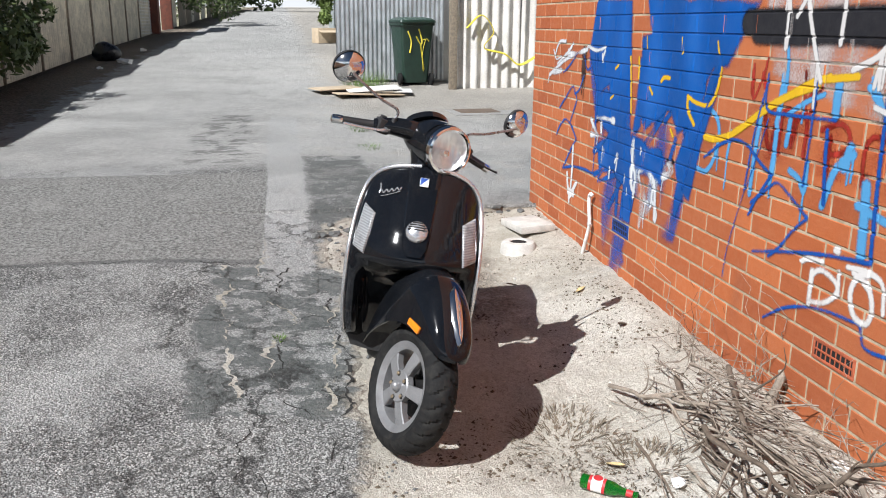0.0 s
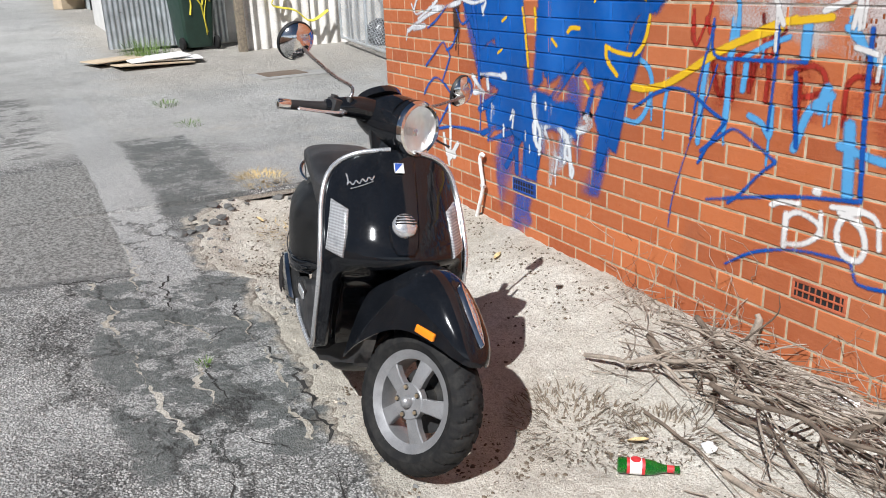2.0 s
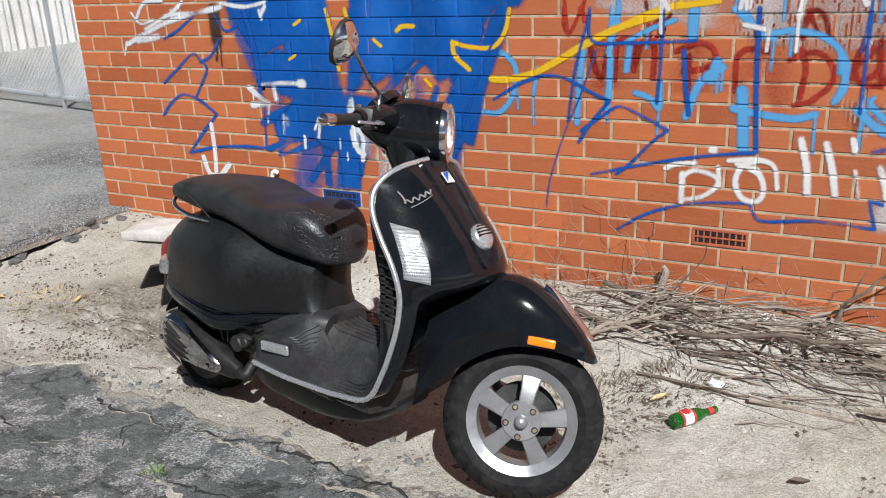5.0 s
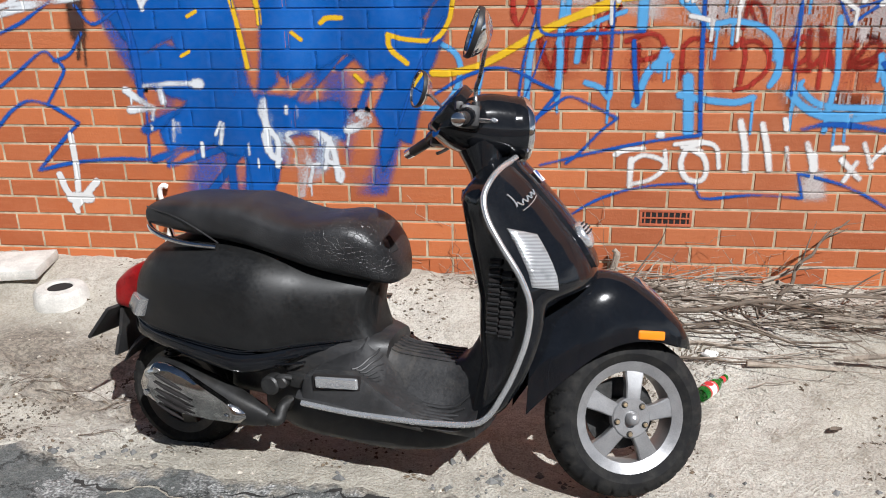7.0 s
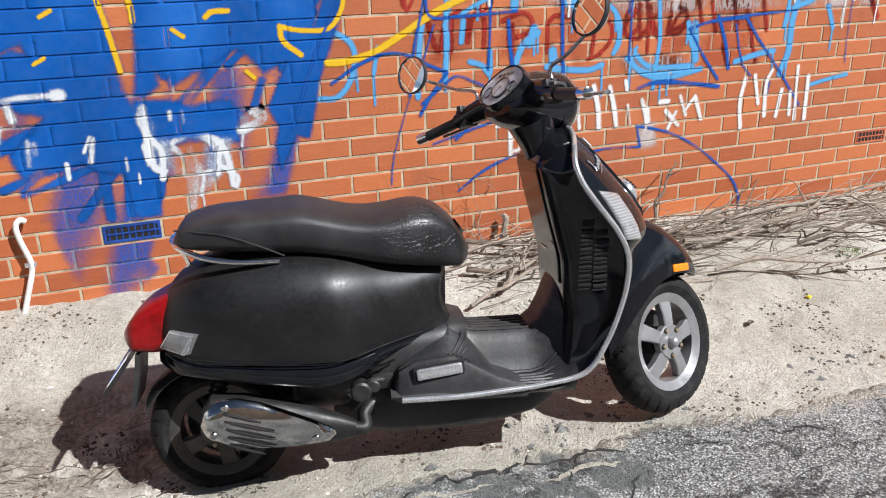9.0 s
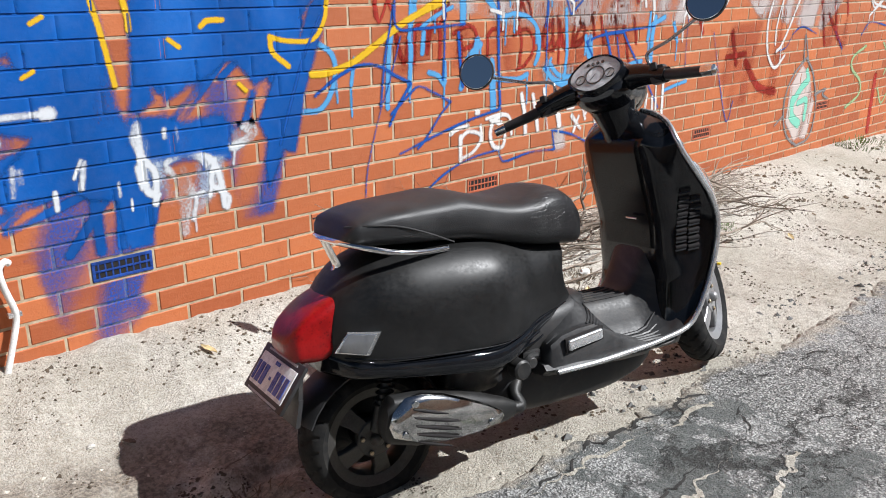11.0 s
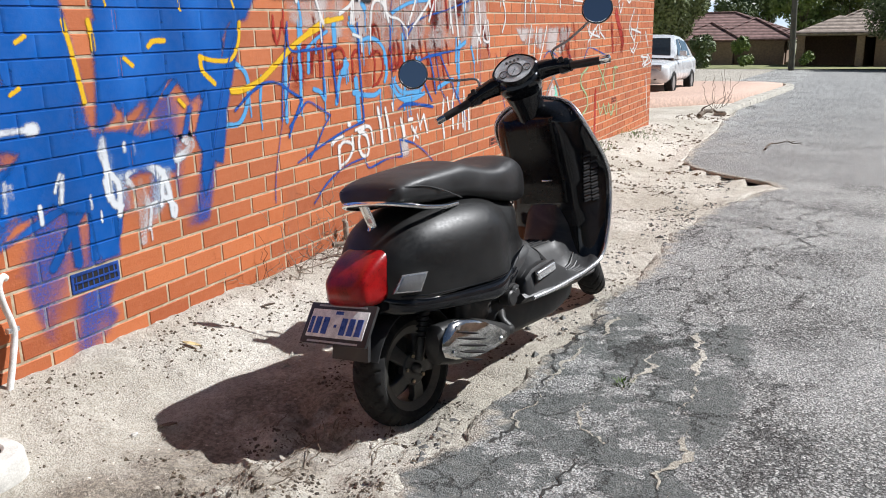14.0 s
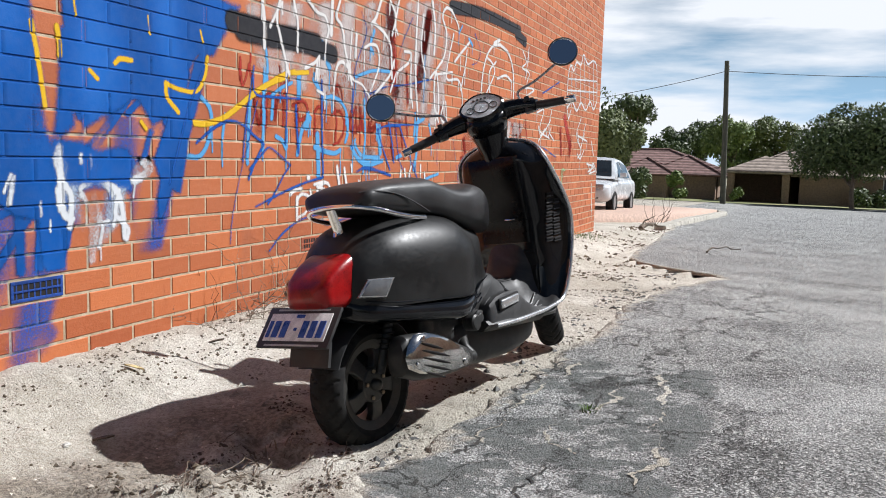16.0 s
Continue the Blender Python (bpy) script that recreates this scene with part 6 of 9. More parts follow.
# wheels
def wheel(parent_name, r, half, rim_r, m, rim_mat, label):
    grooves = 26

    def tread(rr, h, t):
        if rr < r - 0.030:
            return rr, h
        u = (t * grooves / math.tau + abs(h) * 14 * (1 if h > 0 else 1.0) + (0.5 if h > 0 else 0)) % 1
        cut = 0.0060 if u < 0.20 and abs(h) > 0.006 else 0
        return rr - cut, h

    prof = []
    for k in range(19):
        a = math.pi * (k / 18) - math.pi / 2
        rr = rim_r - 0.004 + (r - rim_r + 0.004) * math.cos(a) ** 0.62 if abs(math.cos(a)) > 1e-6 else rim_r - 0.004
        prof.append((rr, half * math.sin(a) * (1.0 if abs(a) > 1.2 else 1.0)))
    prof = [(rim_r - 0.01, -half * 0.72), (rim_r + 0.006, -half * 0.86), *[(max(rim_r + 0.006, a), b) for a, b in prof[1:-1]], (rim_r + 0.006, half * 0.86), (rim_r - 0.01, half * 0.72)]
    bm = bmesh.new()
    lathe(bm, prof, 312, m @ SIDE, tread)
    w = part(parent_name, bm, rubber, scooter, label, smooth=35)
    bm = bmesh.new()
    d = half * 0.80
    lathe(bm, [(rim_r - 0.030, -d + 0.012), (rim_r - 0.012, -d + 0.004), (rim_r + 0.004, -d), (rim_r + 0.008, -d - 0.003), (rim_r + 0.010, -d + 0.003), (rim_r - 0.006, -d + 0.014),
               (rim_r - 0.022, -d * 0.4), (rim_r - 0.022, d * 0.4), (rim_r - 0.006, d - 0.014), (rim_r + 0.010, d - 0.003), (rim_r + 0.008, d + 0.003), (rim_r - 0.012, d - 0.004),
               (rim_r - 0.030, d - 0.012), (rim_r - 0.034, 0), (rim_r - 0.030, -d + 0.012)], 72, m @ SIDE)
    rim = part("rim", bm, rim_mat, w)
    for k in range(5):
        bm = bmesh.new()
        a = math.tau * k / 5 + radians(90)
        mm = m @ Matrix.Rotation(-a, 4, "Y")
        rows = []
        for rad, wd, y0, y1 in ((0.022, 0.020, 0.050, 0.020), (0.048, 0.021, 0.052, 0.022), (0.090, 0.0235, 0.047, 0.020), (rim_r - 0.028, 0.030, 0.036, 0.008), (rim_r - 0.020, 0.033, 0.034, 0.004)):
            rows.append([mm @ Vector((rad, -y0 * half / 0.062, wd * 0.86)), mm @ Vector((rad, -y0 * half / 0.062, -wd * 0.86)), mm @ Vector((rad, -y0 * half / 0.062 + 0.004, -wd)), mm @ Vector((rad, -y1 * half / 0.062, -wd * 0.9)),
                         mm @ Vector((rad, -y1 * half / 0.062, wd * 0.9)), mm @ Vector((rad, -y0 * half / 0.062 + 0.004, wd))])
        skin(bm, rows)
        part("spoke", bm, rim_mat, rim, smooth=25)
    bm = bmesh.new()
    y = -0.052 * half / 0.062
    disc(bm, 0.058, 0.030, m @ Matrix.Translation((0, y + 0.012, 0)) @ SIDE, 30, 0.004)
    part("hub", bm, rim_mat, rim)
    bm = bmesh.new()
    lathe(bm, [(0.0005, 0.028), (0.010, 0.026), (0.017, 0.020), (0.020, 0.008), (0.020, 0)], 24, m @ Matrix.Translation((0, y - 0.001, 0)) @ SIDE)
    part("hub_cap", bm, rim_mat, rim, "small domed hub cap")
    for k in range(5):
        bm = bmesh.new()
        a = math.tau * k / 5 + radians(126)
        disc(bm, 0.0095, 0.006, m @ Matrix.Translation((0.045 * math.cos(a), y - 0.003, 0.045 * math.sin(a))) @ SIDE, 14, 0.001)
        part("bolt_seat", bm, dark_metal, rim)
        bm = bmesh.new()
        disc(bm, 0.0068, 0.012, m @ Matrix.Translation((0.045 * math.cos(a), y - 0.005, 0.045 * math.sin(a))) @ SIDE, 6, 0.001)
        part("bolt", bm, bolt_steel, rim)
    bm = bmesh.new()
    disc(bm, 0.105, 0.005, m @ Matrix.Translation((0, 0.030, 0)) @ SIDE, 40)
    disc(bm, 0.05, 0.05, m @ Matrix.Translation((0, 0.012, 0)) @ SIDE, 24)
    part("brake_disc", bm, dark_metal, w)
    return w


WF = ST @ Matrix.Translation((1.356, 0, 0.237)) @ Matrix.Rotation(radians(4), 4, "Y")
wheel("front_wheel", 0.236, 0.062, 0.162, WF, alloy, "front wheel with grooved tyre and five-spoke grey rim")
WR = Matrix.Translation((-0.078, 0.0, 0.080)) @ Matrix.Rotation(radians(25), 4, "Y")
wheel("rear_wheel", 0.208, 0.066, 0.148, WR, dark_alloy, "rear wheel with dirty dark five-spoke rim")

# black panels between body, engine and rear wheel
bm = bmesh.new()
skin(bm, [oval(x, w, zb, zt, 24, 0.5, 0.5) for x, w, zb, zt in run_along([(0.30, 0.10, 0.26, 0.36), (0.36, 0.15, 0.23, 0.375), (0.44, 0.155, 0.20, 0.385), (0.54, 0.150, 0.19, 0.395), (0.62, 0.13, 0.19, 0.40), (0.66, 0.10, 0.20, 0.395)], 14)])
under = part("under_cover", bm, black_plastic, scooter, "black plastic cover under the saddle's nose")
for k in range(2):
    bm = bmesh.new()
    tube(bm, path([(0.33 + 0.02 * k, -0.2085 + 0.009 * k, 0.318 - 0.017 * k), (0.37 + 0.02 * k, -0.197 + 0.009 * k, 0.320 - 0.017 * k), (0.415 + 0.02 * k, -0.181 + 0.009 * k, 0.330 - 0.017 * k)], 4), 0.0035, 6)
    part("louvre", bm, gloss_black, under)
bm = bmesh.new()
hug = []
for k in range(15):
    a = radians(8 + 150 * k / 14)
    hug.append([Vector((-0.078 + rr * math.cos(a), y, 0.080 + rr * math.sin(a))) for rr, y in ((0.218, -0.084), (0.230, -0.060), (0.234, 0), (0.230, 0.060), (0.218, 0.084), (0.214, 0.084), (0.228, 0), (0.214, -0.084))])
skin(bm, hug)
part("inner_mudguard", bm, black_plastic, scooter, "black plastic inner mudguard over the rear wheel")
# Added block under the footboard; it blocks light and darkens the gap there.
bm = bmesh.new()
skin(bm, [oval(x, w, zb, zt, 20, 0.5, 0.5) for x, w, zb, zt in run_along([(0.26, 0.09, 0.09, 0.24), (0.36, 0.13, 0.06, 0.24), (0.55, 0.15, 0.055, 0.22), (0.78, 0.15, 0.075, 0.20), (0.92, 0.12, 0.12, 0.22), (0.97, 0.08, 0.16, 0.22)], 14)])
part("floor_light_block", bm, black_plastic, scooter, "dark floor-pan block added under the footboard to keep light out")
# engine, swing arm, shock and exhaust
bm = bmesh.new()
block(bm, (0.46, 0.10, 0.12), (0.10, 0.135, 0.18), Matrix.Identity(4), 0.03, 3)
block(bm, (0.26, 0.22, 0.16), (0.27, 0.0, 0.23), Matrix.Identity(4), 0.03, 3)
block(bm, (0.07, 0.05, 0.05), (0.40, -0.14, 0.245), Matrix.Identity(4), 0.012, 2)
part("engine", bm, dark_metal, scooter, "dark engine and transmission casing")
bm = bmesh.new()
disc(bm, 0.030, 0.05, Matrix.Translation((0.335, -0.185, 0.232)) @ SIDE, 20, 0.006)
disc(bm, 0.018, 0.03, Matrix.Translation((0.372, -0.190, 0.246)) @ SIDE, 16, 0.004)
tube(bm, path([(0.335, -0.19, 0.232), (0.362, -0.196, 0.262), (0.40, -0.185, 0.262)], 4), 0.009, 8)
part("swing_arm_joint", bm, dark_metal, scooter)
for s in (-1, 1):
    bm = bmesh.new()
    tube(bm, [(-0.10, s * 0.10, 0.12), (-0.05, s * 0.115, 0.30), (0.0, s * 0.12, 0.42)], 0.016, 10)
    for k in range(9):
        lathe(bm, [(0.020, -0.003), (0.027, 0), (0.020, 0.003)], 14, Matrix.Translation((-0.078 + 0.0045 * k, s * 0.111, 0.20 + 0.016 * k)))
    part("shock_absorber", bm, dark_metal, scooter)
bm = bmesh.new()
MUF = Matrix.Translation((0.095, -0.172, 0.146)) @ Matrix.Rotation(radians(9), 4, "Y") @ Matrix.Diagonal((1.12, 1, 1.05, 1))
skin(bm, [[MUF @ Vector((v.x, v.y, v.z)) for v in oval(x, w, -h, h, 24, 0.7, 0.8)] for x, w, h in
          ((-0.185, 0.030, 0.040), (-0.17, 0.042, 0.062), (-0.09, 0.048, 0.074), (0.02, 0.047, 0.066), (0.10, 0.040, 0.050), (0.17, 0.028, 0.034), (0.20, 0.020, 0.022))])
muf = part("exhaust", bm, exhaust_black, scooter, "dark exhaust silencer under the body")
bm = bmesh.new()
tube(bm, path([MUF @ Vector((0.18, 0, 0)), MUF @ Vector((0.225, 0.002, 0.004)), (0.345, -0.140, 0.140), (0.375, -0.115, 0.165)], 6), 0.020, 12)
part("pipe", bm, exhaust_black, muf)
SHIELD_OUT = [(-0.185, -0.008), (-0.178, 0.030), (-0.150, 0.066), (-0.11, 0.078), (-0.05, 0.074), (0.02, 0.056), (0.09, 0.034), (0.142, 0.012), (0.150, -0.004), (0.135, -0.024), (0.06, -0.040), (-0.03, -0.052), (-0.12, -0.050), (-0.17, -0.036)]


def bulge(x, z):
    return -0.050 - 0.020 * math.exp(-((x + 0.04) / 0.15) ** 2) * (1 - (z / 0.095) ** 2)


bm = bmesh.new()
rings = []
for k in (1.0, 0.93, 0.75, 0.5, 0.25, 0.02):
    rings.append([MUF @ Vector((x * k - 0.02 * (1 - k), bulge(x * k, z * k) + (0.016 if k == 1.0 else 0), z * k + 0.01 * (1 - k))) for x, z in SHIELD_OUT])
skin(bm, rings)
heat = part("heat_shield", bm, scuffed_chrome, muf, "scuffed chrome heat shield with slots", smooth=60)
for k in range(5):
    bm = bmesh.new()
    z = 0.042 - 0.022 * k
    a, b = -0.135 + 0.006 * k, -0.03 + 0.005 * k + (0.02 if 0 < k < 4 else -0.01)
    tube(bm, [MUF @ Vector((a + (b - a) * t, bulge(a + (b - a) * t, z) - 0.0045, z - 0.016 * t)) for t in (0, 0.33, 0.66, 1)], [0.003, 0.0075, 0.0075, 0.003], 8, 0.6)
    part("slot", bm, hole_shade, heat)
for x, z in ((-0.13, 0.055), (-0.15, -0.025), (0.10, -0.012)):
    bm = bmesh.new()
    disc(bm, 0.010, 0.006, MUF @ Matrix.Translation((x, bulge(x, z) - 0.003, z)) @ SIDE, 14, 0.002)
    part("bolt", bm, scuffed_chrome, heat)
bm = bmesh.new()
tube(bm, path([(0.50, 0.06, 0.17), (0.56, 0.16, 0.07), (0.585, 0.235, -0.025)], 5), 0.010, 8)
block(bm, (0.05, 0.05, 0.008), (0.588, 0.242, -0.03), Matrix.Identity(4), 0.003)
part("side_stand", bm, dark_metal, scooter, "folded-out steel side stand")
# floor
FLOOR = [(0.42, 0.205), (0.50, 0.222), (0.65, 0.226), (0.80, 0.228), (0.90, 0.230), (0.97, 0.225)]


def floor_top(x, y):
    hump = 0.125 * math.exp(-(y / 0.108) ** 6)
    up = 0.05 * smoothstep(0.70, 0.56, x) * math.exp(-(y / 0.13) ** 4)
    front = 0.16 * smoothstep(0.83, 0.97, x) ** 2 * math.exp(-(y / 0.14) ** 4) + 0.06 * smoothstep(0.88, 1.0, x) ** 2
    return 0.225 + hump + up + front


bm = bmesh.new()
rows = []
for x, w in run_along(FLOOR, 22):
    top = [Vector((x, w * t, floor_top(x, w * t) - (0.014 if abs(t) > 0.97 else 0))) for t in np.linspace(-1, 1, 31)]
    low = [Vector((x, w * t * 0.9, 0.175 + 0.02 * t * t)) for t in np.linspace(1, -1, 9)]
    rows.append(top + low)
skin(bm, rows)
floor_ob = part("floorboard", bm, floor_plastic, scooter, "dusty black rubber-matted footboard")
for s in (-1, 1):
    for k in range(5):
        bm = bmesh.new()
        y = s * (0.132 + 0.019 * k)
        a, b = 0.62 + 0.012 * k, 0.93 - 0.01 * k
        tube(bm, [(x, y, floor_top(x, y) + 0.003) for x in np.linspace(a, b, 9)], [0.003] + [0.0075] * 7 + [0.003], 8, 0.9)
        part("rib", bm, floor_plastic, floor_ob)
for k in range(6):
    bm = bmesh.new()
    y = -0.06 + 0.024 * k
    tube(bm, [(x, y, floor_top(x, y) + 0.002) for x in np.linspace(0.60, 0.86, 12)], 0.004, 6, 0.8)
    part("rib", bm, floor_plastic, floor_ob)
for s in (-1, 1):
    bm = bmesh.new()
    prof = ((0.432, 0.190, 0.248), (0.445, 0.203, 0.284), (0.485, 0.209, 0.310), (0.54, 0.213, 0.322), (0.60, 0.217, 0.326), (0.65, 0.220, 0.302), (0.73, 0.224, 0.258), (0.82, 0.227, 0.228))
    skin(bm, [[Vector((x, s * y, z)) for y, z in ((0.10, zt + 0.07 * smoothstep(0.46, 0.60, x) * smoothstep(0.72, 0.62, x)), (0.15, zt + 0.035 * smoothstep(0.46, 0.60, x) * smoothstep(0.72, 0.62, x)), (0.175, zt), (yy - 0.03, zt - 0.003), (yy - 0.008, zt - 0.002), (yy, zt - 0.02), (yy + 0.004, 0.205), (yy - 0.02, 0.185), (0.11, 0.18))] for x, yy, zt in prof])
    side = part("side_fairing", bm, floor_plastic, scooter, "dusty black plastic side fairing")
    bm = bmesh.new()
    PEG = Matrix.Translation((0.558, s * 0.219, 0.287)) @ Matrix.Rotation(radians(-7), 4, "Y")
    block(bm, (0.134, 0.016, 0.034), (0, 0, 0), PEG, 0.0075, 3)
    part("footpeg", bm, trim_metal, side, "folded grey passenger footpeg")
    # Dark block round the peg; the recess's shade is its colour.
    bm = bmesh.new()
    block(bm, (0.148, 0.010, 0.047), (0, -s * 0.004, 0), PEG, 0.0045, 2)
    part("peg_recess", bm, hole_shade, side)

# ridges of the mat where it climbs to the saddle


def ramp_top(x, y):
    zt = ease(x, [p[0] for p in prof], [p[2] for p in prof])
    up = smoothstep(0.46, 0.60, x) * smoothstep(0.72, 0.62, x)
    return ease(y, [0.10, 0.15, 0.175, 0.19], [zt + 0.07 * up, zt + 0.035 * up, zt, zt - 0.003])


for s in (-1, 1):
    for k in range(6):
        bm = bmesh.new()
        rows = [(0.700 - 0.012 * k - 0.05 * t * t, 0.104 + 0.084 * t) for t in np.linspace(0, 1, 9)]
        tube(bm, [(x, s * y, ramp_top(x, y) + 0.001) for x, y in rows], 0.0030, 6)
        part("rib", bm, floor_plastic, floor_ob)
# Lighter than the panel: highlights on the slots' lower edges, put into colour.
lit_grille_plastic = worn("lit_grille_plastic", (0.030, 0.030, 0.031), 0.3, scale=20)
# leg shield
EDGE = [(0.215, 0.935, 0.222), (0.26, 0.985, 0.232), (0.36, 1.047, 0.238), (0.477, 1.086, 0.240), (0.556, 1.098, 0.240), (0.616, 1.093, 0.240), (0.679, 1.062, 0.238), (0.753, 1.005, 0.233),
        (0.814, 0.962, 0.222), (0.864, 0.945, 0.203), (0.906, 0.952, 0.166), (0.932, 0.965, 0.115), (0.944, 0.975, 0.06), (0.950, 0.978, 0.015)]
FRONT = ([0.21, 0.30, 0.40, 0.50, 0.56, 0.60, 0.625, 0.65, 0.70, 0.75, 0.834, 0.90, 0.935, 0.952], [0.945, 0.985, 1.02, 1.055, 1.10, 1.175, 1.222, 1.232, 1.212, 1.178, 1.100, 1.032, 0.99, 0.98])
BACK = ([0.21, 0.30, 0.40, 0.46, 0.58, 0.72, 0.85, 0.92, 0.952], [0.925, 0.945, 0.955, 0.945, 0.935, 0.895, 0.862, 0.89, 0.955])


def shield_front(z, xe, w, s):
    xc = ease(z, *FRONT)
    flank = 0.5 + 0.5 * smoothstep(0.56, 0.66, z)
    p = 2.3 if z > 0.6 else 3.2
    body = xe + (xc - xe) * (1 - abs(s) ** p)
    if z < 0.64:  # hollow behind the mudguard
        rim = xe + 0.045 * (1 - abs(s) ** 8) * smoothstep(0.2, 0.3, z)
        f = smoothstep(0.66, 0.86, abs(s)) * (1 - flank) * 2
        body = body * (1 - f) + max(body, rim) * f
    return Vector((body, s * w, z))


def shield_back(z, xe, w, s):
    xb = ease(z, *BACK)
    box = math.exp(-(abs(s) / 0.85) ** 10) * smoothstep(0.95, 0.86, z) + math.exp(-(s / 0.64) ** 4) * smoothstep(0.86, 0.95, z)
    return Vector((xe + 0.004 + (min(xb, xe) - xe - 0.004) * box, s * w, z))


bm = bmesh.new()
rows = []
ss = np.linspace(-1, 1, 41)
for z, xe, w in run_along(EDGE, 56):
    rows.append([shield_front(z, xe, w, s) for s in ss] + [shield_back(z, xe, w, s) for s in ss[::-1][1:-1]])
skin(bm, rows)
shield = part("leg_shield", bm, gloss_black, scooter, "gloss black leg shield reflecting the street")
for s in (-1, 1):
    bm = bmesh.new()
    pts = [(xe + 0.003, s * (w + 0.003), z) for z, xe, w in EDGE]
    if s == -1:
        pts = [(0.45, -0.220, 0.206), (0.60, -0.231, 0.210), (0.74, -0.233, 0.219), (0.86, -0.234, 0.230), *pts[1:]]
    else:
        pts = [(0.45, 0.220, 0.206), (0.60, 0.231, 0.210), (0.74, 0.233, 0.219), (0.86, 0.234, 0.230), *pts[1:]]
    tube(bm, path(pts, 6), 0.0085, 10)
    part("edge_trim", bm, trim_metal, shield, "grey metal edge trim")
# centre spine with horn cover and badge
bm = bmesh.new()
rows = []
for z, w in zip(np.linspace(0.675, 0.945, 24), np.interp(np.linspace(0.675, 0.945, 24), [0.675, 0.70, 0.76, 0.945], [0.03, 0.048, 0.054, 0.066])):
    xe, ww = [(a[1], a[2]) for a in [run for run in [(z, ease(z, [e[0] for e in EDGE], [e[1] for e in EDGE]), ease(z, [e[0] for e in EDGE], [e[2] for e in EDGE]))]]][0]
    ww = max(ww, w + 0.01)
    rows.append([shield_front(z, xe, ww, t * w / ww) + Vector((0.010 if abs(t) < 0.95 else -0.004, 0, 0)) for t in np.linspace(-1, 1, 13)])
skin(bm, rows, caps=False, closed=False)
spine = part("horn_cover", bm, gloss_black, shield, "gloss black raised centre panel")
HORN = Matrix.Translation((1.188, 0.0, 0.757)) @ Matrix.Rotation(radians(55), 4, "Y")
bm = bmesh.new()
lathe(bm, [(0.0005, 0.016), (0.02, 0.014), (0.034, 0.008), (0.040, 0.0), (0.040, -0.012)], 32, HORN)
horn = part("horn_grille", bm, trim_metal, shield, "round chrome horn grille with dark slots")
for k in range(4):
    bm = bmesh.new()
    x = -0.031 + 0.0095 * k
    h = math.sqrt(max(0, 0.037 ** 2 - x * x))
    block(bm, (0.0045, 2 * h * 0.92, 0.004), (x, 0, 0.0145 - 0.008 * (abs(x) / 0.037) ** 2), HORN, 0.001)
    part("slot", bm, hole_shade, horn)
BADGE = Matrix.Translation((1.046, 0.0, 0.905)) @ Matrix.Rotation(radians(43), 4, "Y")
bm = bmesh.new()
block(bm, (0.038, 0.032, 0.004), (0, 0, 0), BADGE, 0.0015)
badge = part("badge", bm, white_paint, shield, "small blue and white enamel badge")
bm = bmesh.new()
skin(bm, [[BADGE @ Vector((x, y, z)) for x, y in ((-0.017, 0.014), (-0.017, -0.014), (0.017, -0.014))] for z in (0.001, 0.0028)])
part("badge_field", bm, blue_paint, badge)
# looping script badge: a tall first stroke, a low wave and a line under it


def on_shield(y, z, out=0.004):
    xe, ww = ease(z, [e[0] for e in EDGE], [e[1] for e in EDGE]), ease(z, [e[0] for e in EDGE], [e[2] for e in EDGE])
    return shield_front(z, xe, ww, y / ww) + Vector((out, 0, 0.001))


